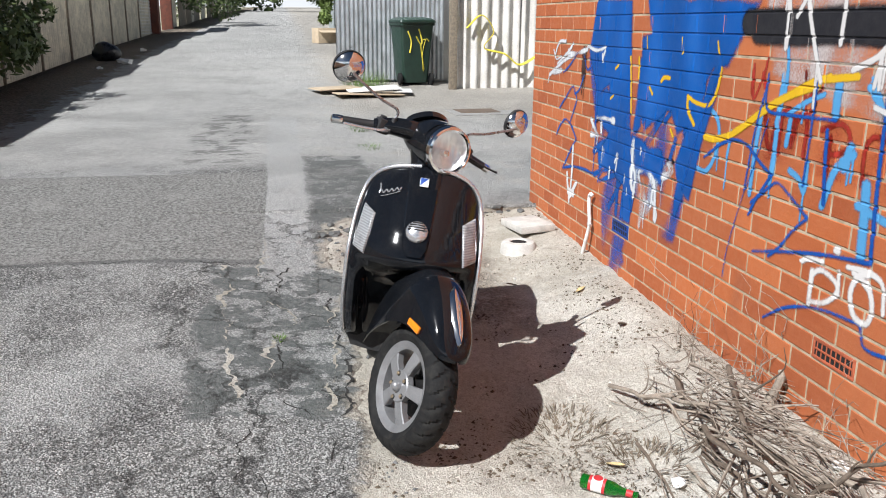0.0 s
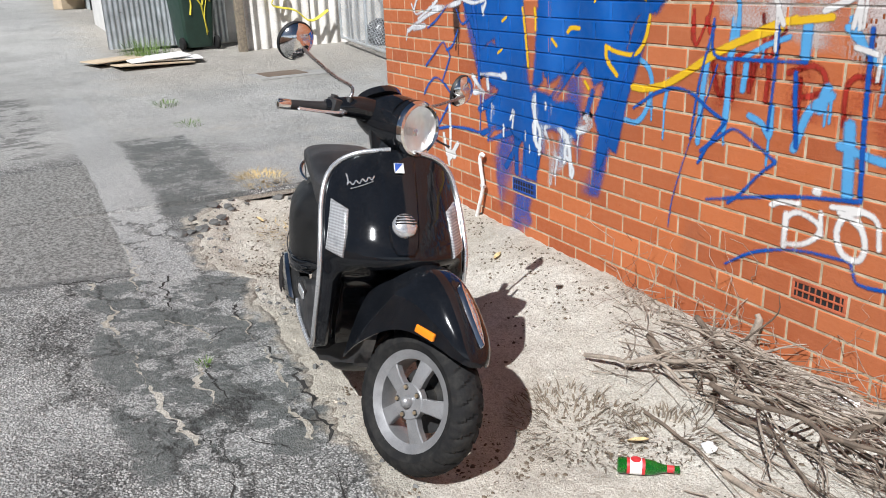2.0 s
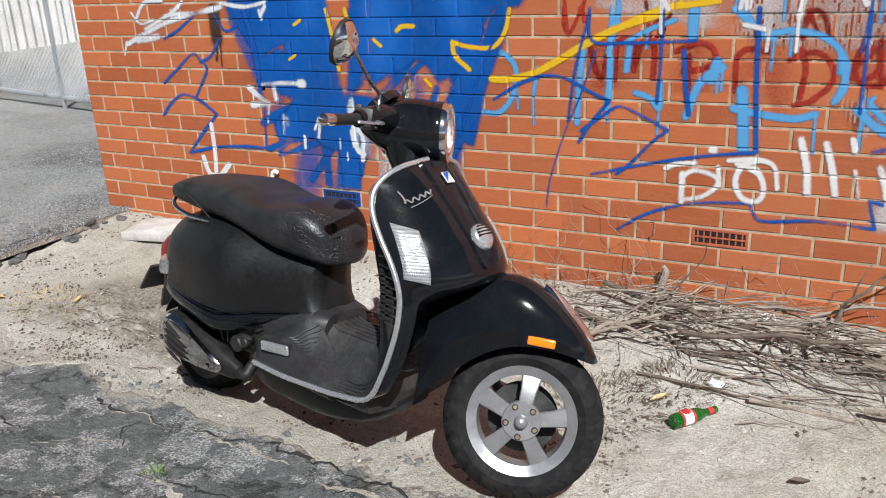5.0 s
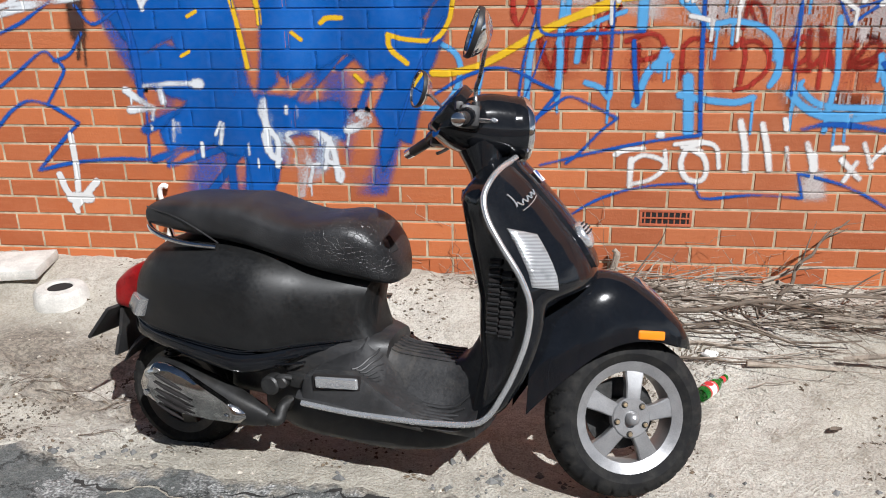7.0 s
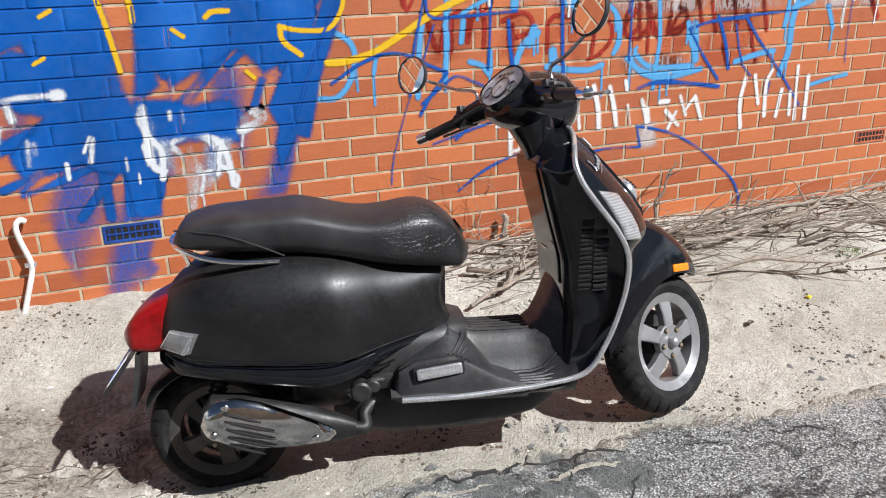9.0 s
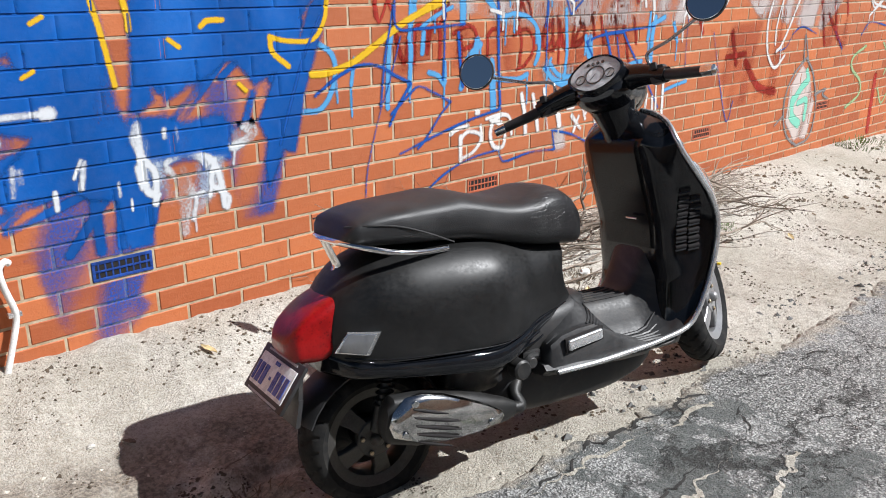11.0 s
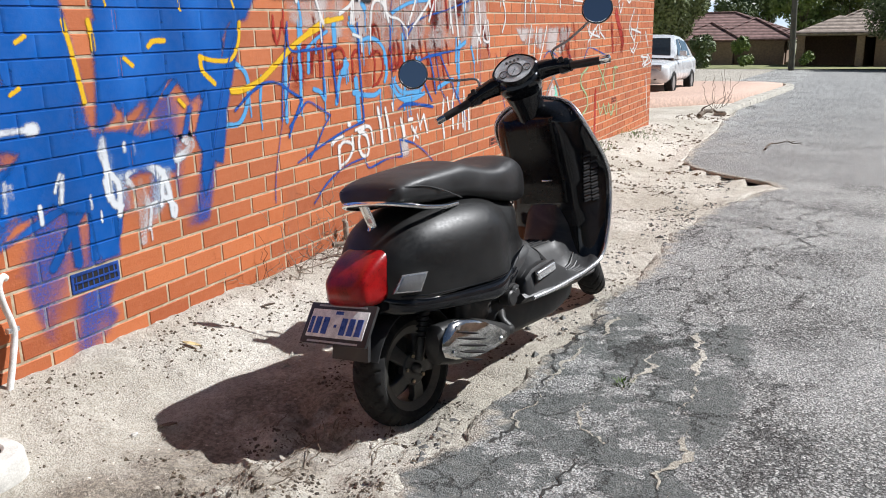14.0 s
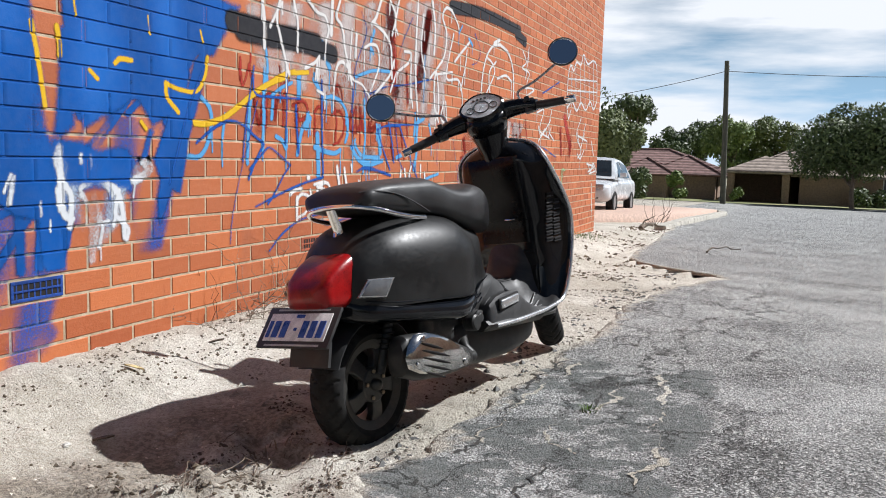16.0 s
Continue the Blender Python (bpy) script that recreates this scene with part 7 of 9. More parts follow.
bm = bmesh.new()
tube(bm, [on_shield(-0.160 + 0.004 * math.sin(t * 3), 0.868 - 0.030 * t) for t in np.linspace(0, 1, 7)], 0.0028, 6)
tube(bm, [on_shield(-0.157 + 0.078 * t, 0.842 + 0.030 * t + 0.0045 * math.sin(t * 26)) for t in np.linspace(0, 1, 40)], 0.0026, 6)
tube(bm, [on_shield(-0.152 + 0.070 * t, 0.830 + 0.032 * t) for t in np.linspace(0, 1, 8)], 0.0016, 6)
part("script_badge", bm, trim_metal, shield, "small looping chrome script badge")
for s in (-1, 1):
    bm = bmesh.new()
    quad = ((0.775, 0.160), (0.790, 0.205), (0.650, 0.226), (0.638, 0.178))
    rows = []
    for d, k in ((-0.004, 1.0), (0.004, 1.0), (0.007, 0.92), (0.008, 0.7)):
        cz, cy = 0.713, 0.193
        ring = []
        for i in range(4):
            for t in (0, 0.25, 0.5, 0.75):
                z = quad[i][0] + (quad[(i + 1) % 4][0] - quad[i][0]) * t
                y = quad[i][1] + (quad[(i + 1) % 4][1] - quad[i][1]) * t
                z, y = cz + (z - cz) * k, cy + (y - cy) * k
                xe, ww = ease(z, [e[0] for e in EDGE], [e[1] for e in EDGE]), ease(z, [e[0] for e in EDGE], [e[2] for e in EDGE])
                ring.append(shield_front(z, xe, ww, s * y / ww) + Vector((d, s * d * 0.8, 0)))
        rows.append(ring)
    skin(bm, rows)
    part("indicator", bm, clear_lens, shield, "clear ribbed front turn indicator")
    for j in range(2):
        for k in range(8):
            z = 0.507 + 0.027 * k
            xe, ww = ease(z, [e[0] for e in EDGE], [e[1] for e in EDGE]), ease(z, [e[0] for e in EDGE], [e[2] for e in EDGE])
            x0, x1 = (0.978, 1.010) if j == 0 else (1.016, min(1.052, xe - 0.022))
            if x1 - x0 < 0.012:
                continue
            slot, lip = [], []
            for x in np.linspace(x0, x1, 5):
                lo, hi = 0.4, 0.99
                for step in range(24):
                    mid = (lo + hi) / 2
                    lo, hi = (mid, hi) if shield_back(z, xe, ww, mid).x < x else (lo, mid)
                slot.append(Vector((x - 0.001, s * (lo * ww + 0.0005), z + 0.15 * (x - x0))))
                lip.append(Vector((x - 0.004, s * (lo * ww + 0.0035), z - 0.010 + 0.15 * (x - x0))))
            bm = bmesh.new()
            tube(bm, slot, 0.0075, 8)
            part("grille_slot", bm, hole_shade, shield)
            bm = bmesh.new()
            tube(bm, lip, 0.0030, 6)
            part("grille_bar", bm, lit_grille_plastic, shield)
# glove box lid on the back of the shield
bm = bmesh.new()
rows = []
for z in np.linspace(0.50, 0.86, 16):
    xe = ease(z, [e[0] for e in EDGE], [e[1] for e in EDGE])
    rows.append([shield_back(z, xe, 0.23, t * 0.125 / 0.23) + Vector((-0.005 if abs(t) < 0.96 else 0.003, 0, 0)) for t in np.linspace(-1, 1, 25)])
skin(bm, rows, caps=False, closed=False)
part("glove_box", bm, inner_black, shield, "gloss black glove box lid")
bm = bmesh.new()
block(bm, (0.006, 0.05, 0.006), (0.907, -0.05, 0.60), Matrix.Identity(4), 0.001)
part("model_bar", bm, trim_metal, shield)

# front mudguard, turned with the wheel
GUARD = [(1.04, 0.068, 0.24, 0.50), (1.09, 0.088, 0.30, 0.56), (1.16, 0.102, 0.368, 0.615), (1.23, 0.108, 0.422, 0.648), (1.30, 0.108, 0.452, 0.648), (1.37, 0.103, 0.460, 0.618), (1.44, 0.092, 0.455, 0.568),
         (1.50, 0.070, 0.443, 0.508), (1.532, 0.035, 0.436, 0.462), (1.542, 0.008, 0.438, 0.445)]
bm = bmesh.new()
outer, inner = [], []
for x, w, zb, zt in run_along(GUARD, 36):
    arch = []
    for t in np.linspace(0, math.pi, 25):
        c, s = math.cos(t), math.sin(t)
        arch.append(Vector((x, w * math.copysign(abs(c) ** 0.72, c), zb + (zt - zb) * abs(s) ** 0.72)))
    under = [Vector((v.x, v.y * 0.94, zb + (v.z - zb) * 0.94)) for v in arch[::-1]]
    outer.append(arch + under)
skin(bm, outer)
bm.transform(ST)
guard = part("mudguard", bm, gloss_black, scooter, "gloss black front mudguard with a hairline crack")
bm = bmesh.new()
rows = []
for x, w, z in ((1.355, 0.004, 0.632), (1.375, 0.018, 0.622), (1.415, 0.024, 0.594), (1.455, 0.024, 0.560), (1.49, 0.018, 0.524), (1.515, 0.004, 0.496)):
    rows.append([Vector((x, w, z - 0.006)), Vector((x + 0.004, w * 0.6, z + 0.006)), Vector((x + 0.006, 0, z + 0.010)), Vector((x + 0.004, -w * 0.6, z + 0.006)), Vector((x, -w, z - 0.006)), Vector((x - 0.006, 0, z - 0.012))])
skin(bm, rows)
bm.transform(ST)
part("crest", bm, chrome, guard, "chrome crest on the mudguard's nose")
for s in (-1, 1):
    bm = bmesh.new()
    block(bm, (0.080, 0.014, 0.026), (1.375, s * 0.103, 0.478), Matrix.Identity(4), 0.006, 3)
    bm.transform(ST)
    part("reflector", bm, amber_lens, guard, "amber side reflector")
bm = bmesh.new()
for s in (1,):
    tube(bm, path([(1.20, s * 0.045, 0.40), (1.25, s * 0.07, 0.32), (1.30, s * 0.072, 0.26), (1.356, s * 0.055, 0.237)], 4), 0.016, 8)
tube(bm, [(1.02, 0, 0.66), (1.22, 0, 0.36)], 0.024, 10)
bm.transform(ST)
part("fork", bm, dark_metal, scooter)

# handlebar head, turned
HEADSET = [(0.745, 0.058, 0.985, 1.020), (0.77, 0.082, 0.968, 1.052), (0.81, 0.092, 0.950, 1.088), (0.86, 0.092, 0.940, 1.112), (0.91, 0.092, 0.938, 1.118), (0.945, 0.092, 0.942, 1.116)]
bm = bmesh.new()
skin(bm, [oval(x, w, zb, zt, 32, 0.85, 0.85) for x, w, zb, zt in run_along(HEADSET, 24)])
bm.transform(ST)
headset = part("headset", bm, gloss_black, scooter, "gloss black handlebar cover")
bm = bmesh.new()
skin(bm, [[Vector((cx + 0.045 * math.cos(t) * k, 0.052 * math.sin(t) * k, z)) for t in (j * math.tau / 20 for j in range(20))] for cx, z, k in ((0.93, 0.83, 1.35), (0.905, 0.89, 1.2), (0.88, 0.935, 1.3), (0.862, 0.985, 1.6))])
bm.transform(ST)
part("steering_neck", bm, gloss_black, scooter)
for s in (-1, 1):
    bm = bmesh.new()
    arm = path([(0.83, s * 0.05, 1.035), (0.815, s * 0.11, 1.034), (0.795, s * 0.17, 1.022), (0.775, s * 0.22, 1.006)], 6)
    tube(bm, arm, [0.046 - 0.022 * k / (len(arm) - 1) for k in range(len(arm))], 14)
    bm.transform(ST)
    part("handlebar_arm", bm, gloss_black, headset)
    bm = bmesh.new()
    tube(bm, [(0.779, s * 0.205, 1.010), (0.762, s * 0.25, 0.998), (0.737, s * 0.335, 0.980)], [0.017, 0.0165, 0.016], 14)
    bm.transform(ST)
    grip = part("grip", bm, black_plastic, headset, "black rubber grip")
    bm = bmesh.new()
    tube(bm, [(0.739, s * 0.330, 0.9815), (0.735, s * 0.343, 0.979), (0.727, s * 0.366, 0.974), (0.726, s * 0.369, 0.9735)], [0.0165, 0.0175, 0.0165, 0.010], 14)
    bm.transform(ST)
    part("bar_end", bm, chrome, grip, "chrome bar end weight")
    bm = bmesh.new()
    block(bm, (0.052, 0.050, 0.056), (0.79, s * 0.192, 1.014), Matrix.Identity(4), 0.010, 2)
    block(bm, (0.02, 0.02, 0.022), (0.765, s * 0.187, 1.04), Matrix.Identity(4), 0.004)
    bm.transform(ST)
    part("switch_block", bm, black_plastic, headset)
    bm = bmesh.new()
    tube(bm, path([(0.82, s * 0.175, 1.010), (0.845, s * 0.22, 1.004), (0.835, s * 0.29, 0.992), (0.822, s * 0.345, 0.985), (0.818, s * 0.352, 0.984)], 5), [0.010] * 5 + [0.007] * 12 + [0.008] * 3 + [0.009], 8, 0.6)
    bm.transform(ST)
    part("brake_lever", bm, trim_metal if s == -1 else black_plastic, headset, "slim brake lever")
# headlamp
HL = ST @ Matrix.Translation((0.985, 0, 1.028)) @ Matrix.Rotation(radians(84), 4, "Y")
bm = bmesh.new()
lathe(bm, [(0.074, 0.012), (0.080, 0.020), (0.088, 0.016), (0.0925, 0.005), (0.0925, -0.003)], 48, HL)
lamp = part("headlamp", bm, chrome, scooter, "round headlamp in a chrome ring")
bm = bmesh.new()
lathe(bm, [(0.0915, 0.0), (0.0935, -0.003), (0.0935, -0.022), (0.092, -0.048)], 48, HL)
part("lamp_shell", bm, gloss_black, lamp)
bm = bmesh.new()
lathe(bm, [(0.0005, -0.036), (0.03, -0.033), (0.055, -0.022), (0.072, -0.004), (0.079, 0.012)], 48, HL)
part("reflector_bowl", bm, reflector, lamp)
bm = bmesh.new()
lathe(bm, [(0.0005, 0.0), (0.012, -0.004), (0.014, -0.03), (0.012, -0.045)], 20, HL @ Matrix.Translation((0.012, 0, 0)))
part("bulb_shield", bm, chrome, lamp)
bm = bmesh.new()
lathe(bm, [(0.0005, 0.030), (0.03, 0.028), (0.055, 0.022), (0.074, 0.013), (0.078, 0.008), (0.074, 0.009), (0.055, 0.018), (0.03, 0.024), (0.0005, 0.026)], 48, HL)
glass = part("glass", bm, clear_glass, lamp)
glass.visible_shadow = False
# instruments
IN = ST @ Matrix.Translation((0.776, 0, 1.070)) @ Matrix.Rotation(radians(-53), 4, "Y") @ Matrix.Diagonal((1.12, 1.02, 1, 1))
dial_face = worn("instrument_face", (0.34, 0.35, 0.37), 0.35, scale=40)
bm = bmesh.new()
rim_pts = [(0.044 * math.cos(t) ** 3 * 0.35 + 0.046 * math.cos(t), 0.084 * math.sin(t)) for t in (k * math.tau / 40 for k in range(40))]
skin(bm, [[IN @ Vector((x * k, y * k, z)) for x, y in rim_pts] for k, z in ((1.12, -0.02), (1.12, 0.004), (1.06, 0.009), (1.0, 0.006), (1.0, 0.0))])
cluster = part("instrument_panel", bm, gloss_black, headset, "pale instrument panel with round dials")
bm = bmesh.new()
skin(bm, [[IN @ Vector((x * 0.99, y * 0.99, z)) for x, y in rim_pts] for z in (0.0, 0.003)])
part("dial_plate", bm, dial_face, cluster)
for x, y, r in ((-0.006, 0.0, 0.032), (-0.012, 0.048, 0.016), (-0.012, -0.048, 0.016)):
    bm = bmesh.new()
    lathe(bm, [(r * 0.88, 0.0), (r * 0.9, 0.003), (r, 0.003), (r, 0.0)], 28, IN @ Matrix.Translation((x, y, 0.003)))
    part("dial_ring", bm, black_plastic, cluster)
    bm = bmesh.new()
    block(bm, (r * 0.8, 0.0015, 0.001), (r * 0.3, 0, 0), IN @ Matrix.Translation((x, y, 0.005)) @ Matrix.Rotation(radians(140), 4, "Z"))
    part("needle", bm, black_plastic, cluster)
for k in range(4):
    bm = bmesh.new()
    disc(bm, 0.0055, 0.003, IN @ Matrix.Translation((0.036, -0.024 + 0.016 * k, 0.004)), 12)
    part("warning_light", bm, black_plastic, cluster)
bm = bmesh.new()
skin(bm, [[IN @ Vector((x * k, y * k, z)) for x, y in rim_pts] for k, z in ((1.0, 0.008), (0.8, 0.013), (0.4, 0.016), (0.02, 0.017))])
g = part("cover_glass", bm, clear_glass, cluster)
g.visible_shadow = False
# mirrors
stalk_steel = worn("mirror_stalk_steel", (0.34, 0.34, 0.35), 0.28, 0.9, vary=0.15, scale=20)
REAR = (ST.to_3x3() @ Vector((-1, 0, 0.10))).normalized()
for s, head_at in ((-1, Vector((0.935, -0.333, 1.265))), (1, Vector((0.565, 0.335, 1.100)))):
    root = ST @ Vector((0.815, s * 0.165, 1.045))
    aim = (REAR + Vector((0, -0.27 if s == 1 else 0.06, 0.03 if s == 1 else 0.09))).normalized()
    mm = Matrix.Translation(head_at) @ aim.to_track_quat("Z", "Y").to_matrix().to_4x4()
    bm = bmesh.new()
    lathe(bm, [(0.0005, -0.038), (0.02, -0.036), (0.04, -0.026), (0.055, -0.010), (0.060, 0.002), (0.059, 0.008), (0.0555, 0.009), (0.0555, 0.004)], 40, mm)
    mir = part("mirror", bm, chrome, scooter, "round chrome rear-view mirror on a stalk")
    bm = bmesh.new()
    disc(bm, 0.0558, 0.004, mm @ Matrix.Translation((0, 0, 0.004)), 40)
    part("mirror_glass", bm, mirror_glass, mir)
    bm = bmesh.new()
    lathe(bm, [(0.0563, 0.004), (0.0575, 0.0105), (0.0605, 0.0095), (0.0615, 0.002), (0.0600, -0.003)], 40, mm)
    part("mirror_rim", bm, black_plastic, mir)
    back = head_at - aim * 0.030
    bm = bmesh.new()
    up = ST.to_3x3() @ Vector((-0.1, 0, 1))
    tube(bm, path([root, root + up * 0.045, root + (back - root) * 0.35 + up * 0.02, back - (back - root) * 0.15, back], 6), 0.0055, 10)
    part("stalk", bm, stalk_steel, mir)
    bm = bmesh.new()
    tube(bm, [root - up * 0.012, root + up * 0.014], 0.011, 10)
    part("stalk_nut", bm, black_plastic, mir)


# ---- small things by the wall ----
bark = worn("grey_dead_wood", (0.27, 0.225, 0.18), 0.85, vary=0.4, scale=30, bump=0.6)
dark_bark = worn("dark_dead_wood", (0.13, 0.10, 0.075), 0.85, vary=0.4, scale=30, bump=0.6)
straw = worn("dry_grass", (0.50, 0.38, 0.19), 0.9, vary=0.4, scale=40)
grey_straw = worn("grey_dry_weed", (0.15, 0.12, 0.085), 0.9, vary=0.4, scale=40)
green_leaf = worn("green_leaf", (0.10, 0.17, 0.03), 0.6, vary=0.4, scale=30)
concrete = worn("pale_concrete", (0.52, 0.50, 0.46), 0.85, vary=0.2, scale=12, bump=0.4)
paper = worn("white_paper", (0.78, 0.78, 0.76), 0.8, scale=30)


def at_ground(x, y, up=0.0):
    return Vector((x, y, (road_at(x, y) if y < edge_y(x) else sand_z(x, y)) + up))


def crooked(a, b, bend, steps, r):
    """A line from a to b that wanders."""
    a, b, res = Vector(a), Vector(b), []
    off = Vector((r.uniform(-1, 1), r.uniform(-1, 1), r.uniform(-0.3, 0.6))) * bend
    for k in range(steps + 1):
        t = k / steps
        j = Vector((r.uniform(-1, 1), r.uniform(-1, 1), r.uniform(-1, 1))) * bend * 0.22
        res.append(a.lerp(b, t) + off * math.sin(t * math.pi) + j * (0.3 + math.sin(t * math.pi)))
    return res


def branch(a, b, r0, r, side=4):
    bm = bmesh.new()
    length = (Vector(b) - Vector(a)).length
    line = path(crooked(a, b, length * 0.16, 7, r), 3)
    n = len(line)
    tube(bm, line, [0.78 * r0 * (1 - 0.72 * k / (n - 1)) for k in range(n)], 8)
    for k in range(side):
        i = r.randrange(3, n - 2)
        d = (line[i + 1] - line[i - 1]).normalized()
        out = (d + Vector((r.uniform(-1, 1), r.uniform(-1, 1), r.uniform(-0.25, 0.5)))).normalized()
        ln = length * r.uniform(0.15, 0.4)
        tw = path(crooked(line[i], line[i] + out * ln, ln * 0.15, 3, r), 3)
        tube(bm, tw, [r0 * 0.34 * (1 - 0.8 * j / (len(tw) - 1)) for j in range(len(tw))], 6)
    return bm


r = random.Random(21)
BIG = (((0.70, -0.55, 0.02), (1.75, -0.42, 0.05), 0.012), ((0.78, -0.30, 0.05), (2.0, -0.55, 0.06), 0.017), ((0.85, -0.12, 0.08), (1.95, -0.34, 0.07), 0.016), ((1.5, -0.28, 0.06), (2.9, -0.62, 0.05), 0.018),
       ((1.25, -0.42, 0.08), (2.5, -0.20, 0.10), 0.014), ((1.9, -0.38, 0.06), (3.3, -0.30, 0.05), 0.017), ((0.9, -0.5, 0.05), (1.6, -0.16, 0.12), 0.014), ((1.9, -0.62, 0.02), (3.1, -0.80, 0.02), 0.013),
       ((2.2, -0.30, 0.05), (3.6, -0.14, 0.06), 0.014), ((1.55, -0.66, 0.02), (2.35, -0.76, 0.03), 0.013), ((1.72, -0.34, 0.05), (2.06, -0.06, 0.34), 0.013), ((2.5, -0.5, 0.03), (3.4, -0.72, 0.03), 0.012))
for a, b, r0 in BIG:
    za, zb = at_ground(a[0], a[1], a[2] + r0 * 0.3), at_ground(b[0], b[1], b[2] + r0 * 0.3)
    single("branch", branch(za, zb, r0, r, 5), bark if r.random() < 0.75 else dark_bark, "dry grey fallen branch lying on the sand", "branch", "branches heaped by the wall")
bm = bmesh.new()
tube(bm, path([at_ground(1.10, -0.10, -0.02), at_ground(1.085, -0.06, 0.06), at_ground(1.10, -0.045, 0.13), at_ground(1.085, -0.04, 0.16)], 5), [0.022] * 6 + [0.016] * 6 + [0.011] * 4, 8)
single("stump", bm, bark, "short broken stump leaning on the wall", "stump")
verts, faces = [], []


def twig_into(line, r0, seg=4):
    """Adds a thin bar to the shared lists."""
    up = Vector((0.2, 0.3, 0.93))
    base = len(verts)
    for i, q in enumerate(line):
        d = (line[min(i + 1, len(line) - 1)] - line[max(i - 1, 0)]).normalized()
        a = (up - d * up.dot(d)).normalized()
        b = d.cross(a)
        rr = r0 * (1 - 0.7 * i / len(line))
        for k in range(seg):
            t = k * math.tau / seg
            verts.append(tuple(q + (a * math.cos(t) + b * math.sin(t)) * rr))
    for i in range(len(line) - 1):
        for k in range(seg):
            j = (k + 1) % seg
            faces.append((base + i * seg + k, base + i * seg + j, base + (i + 1) * seg + j, base + (i + 1) * seg + k))


def joined(name, material, label, category):
    me = bpy.data.meshes.new(name)
    me.from_pydata(verts, [], faces)
    me.materials.append(material)
    verts.clear()
    faces.clear()
    return tagged(new(name, me), label, category, kind="stuff")


def twigs(n, mat, seed, lo, hi):
    rr = random.Random(seed)
    for k in range(n):
        t = rr.random()
        x = 0.65 + 2.7 * t + rr.gauss(0, 0.12)
        y = min(-0.03, -0.10 - 0.21 * abs(rr.gauss(0, 1)) - 0.10 * math.sin(t * 3))
        h = rr.uniform(0.0, 0.12) * math.exp(-((y + 0.25) / 0.22) ** 2)
        p = at_ground(x, y, 0.008 + h)
        a = rr.gauss(0.0, 0.5) if rr.random() < 0.7 else rr.uniform(-1.6, 1.6)
        ln = rr.uniform(lo, hi)
        q = p + Vector((math.cos(a) * ln, math.sin(a) * ln * 0.6, rr.uniform(-0.02, 0.06)))
        q.y = min(q.y, -0.02)
        q.z = max(q.z, at_ground(q.x, q.y).z + 0.005)
        twig_into(crooked(p, q, ln * 0.09, 5, rr), rr.uniform(0.0012, 0.0038) * (2.2 if rr.random() < 0.15 else 1))
    return joined("twigs", mat, "tangle of thin dry twigs on the sand", "twigs")


twigs(240, bark, 3, 0.15, 0.75)
twigs(130, dark_bark, 5, 0.12, 0.45)
# bare creeper climbing the wall
rr = random.Random(8)
for k in range(46):
    x = 0.75 + rr.uniform(-0.5, 1.1)
    p = at_ground(x, -0.05 - 0.12 * rr.random(), 0.0)
    h = rr.uniform(0.05, 0.22) * (2.2 if rr.random() < 0.35 else 1)
    twig_into(crooked(p, p + Vector((rr.uniform(-0.35, 0.28), 0.02, h)), 0.13, 9, rr), rr.uniform(0.0012, 0.003))
joined("creeper_twigs", bark, "bare creeper twigs standing against the bricks", "twigs")
for k in range(4):
    x = 0.40 + rr.uniform(-0.15, 0.25)
    twig_into(crooked((x, -0.012, 0.02), (x + rr.uniform(-0.08, 0.05), -0.012, rr.uniform(0.12, 0.28)), 0.05, 7, rr), 0.0018)
joined("creeper_stems", worn("rust_brown_stem", (0.12, 0.045, 0.025), 0.8), "thin rust-brown creeper stems on bricks", "twigs")


def tuft(n, x, y, radius, h, mat, seed, name, label, flat=0.0):
    q = random.Random(seed)
    for k in range(n):
        a, d = q.uniform(0, math.tau), radius * math.sqrt(q.random())
        p = at_ground(x + d * math.cos(a) * 1.4, y + d * math.sin(a), -0.004)
        lean = Vector((math.cos(a), math.sin(a), 0)) * q.uniform(0.2, 1.0) + Vector((q.uniform(-0.4, 0.4), q.uniform(-0.4, 0.4), 0))
        hh = h * q.uniform(0.4, 1.0)
        end = p + lean * hh * (0.6 + flat) + Vector((0, 0, hh * (1 - 0.75 * flat)))
        mid = p.lerp(end, 0.5) + Vector((0, 0, hh * 0.18))
        base = len(verts)
        w = Vector((-math.sin(a), math.cos(a), 0)) * 0.0028
        verts.extend(tuple(v) for v in (p - w, p + w, mid + w * 0.8, mid - w * 0.8, end))
        faces.extend(((base, base + 1, base + 2, base + 3), (base + 3, base + 2, base + 4)))
    return joined(name, mat, label, "grass")


tuft(260, -2.45, -0.95, 0.16, 0.10, straw, 1, "dry_grass", "tuft of dry straw-coloured grass on the broken verge", 0.8)
tuft(110, -1.58, -1.05, 0.16, 0.06, straw, 2, "dry_grass", "tuft of dry straw-coloured grass on the broken verge", 0.85)
tuft(420, 1.02, -0.84, 0.20, 0.06, grey_straw, 3, "dry_weed", "flattened grey dead weeds on the sand", 0.75)
tuft(220, 1.28, -0.66, 0.13, 0.06, grey_straw, 4, "dry_weed", "flattened grey dead weeds on the sand", 0.7)
tuft(26, -0.72, -1.06, 0.10, 0.06, grey_straw, 14, "dry_weed", "flattened grey dead weeds on the sand", 0.6)
tuft(90, -5.8, -1.0, 0.14, 0.09, green_leaf, 5, "weed", "small green weed growing from the asphalt", 0.4)
tuft(80, -4.6, -1.0, 0.13, 0.06, green_leaf, 6, "weed", "small green weed growing from the asphalt", 0.5)
tuft(30, -0.03, -1.9, 0.03, 0.035, green_leaf, 7, "weed", "small green weed growing from the asphalt", 0.3)
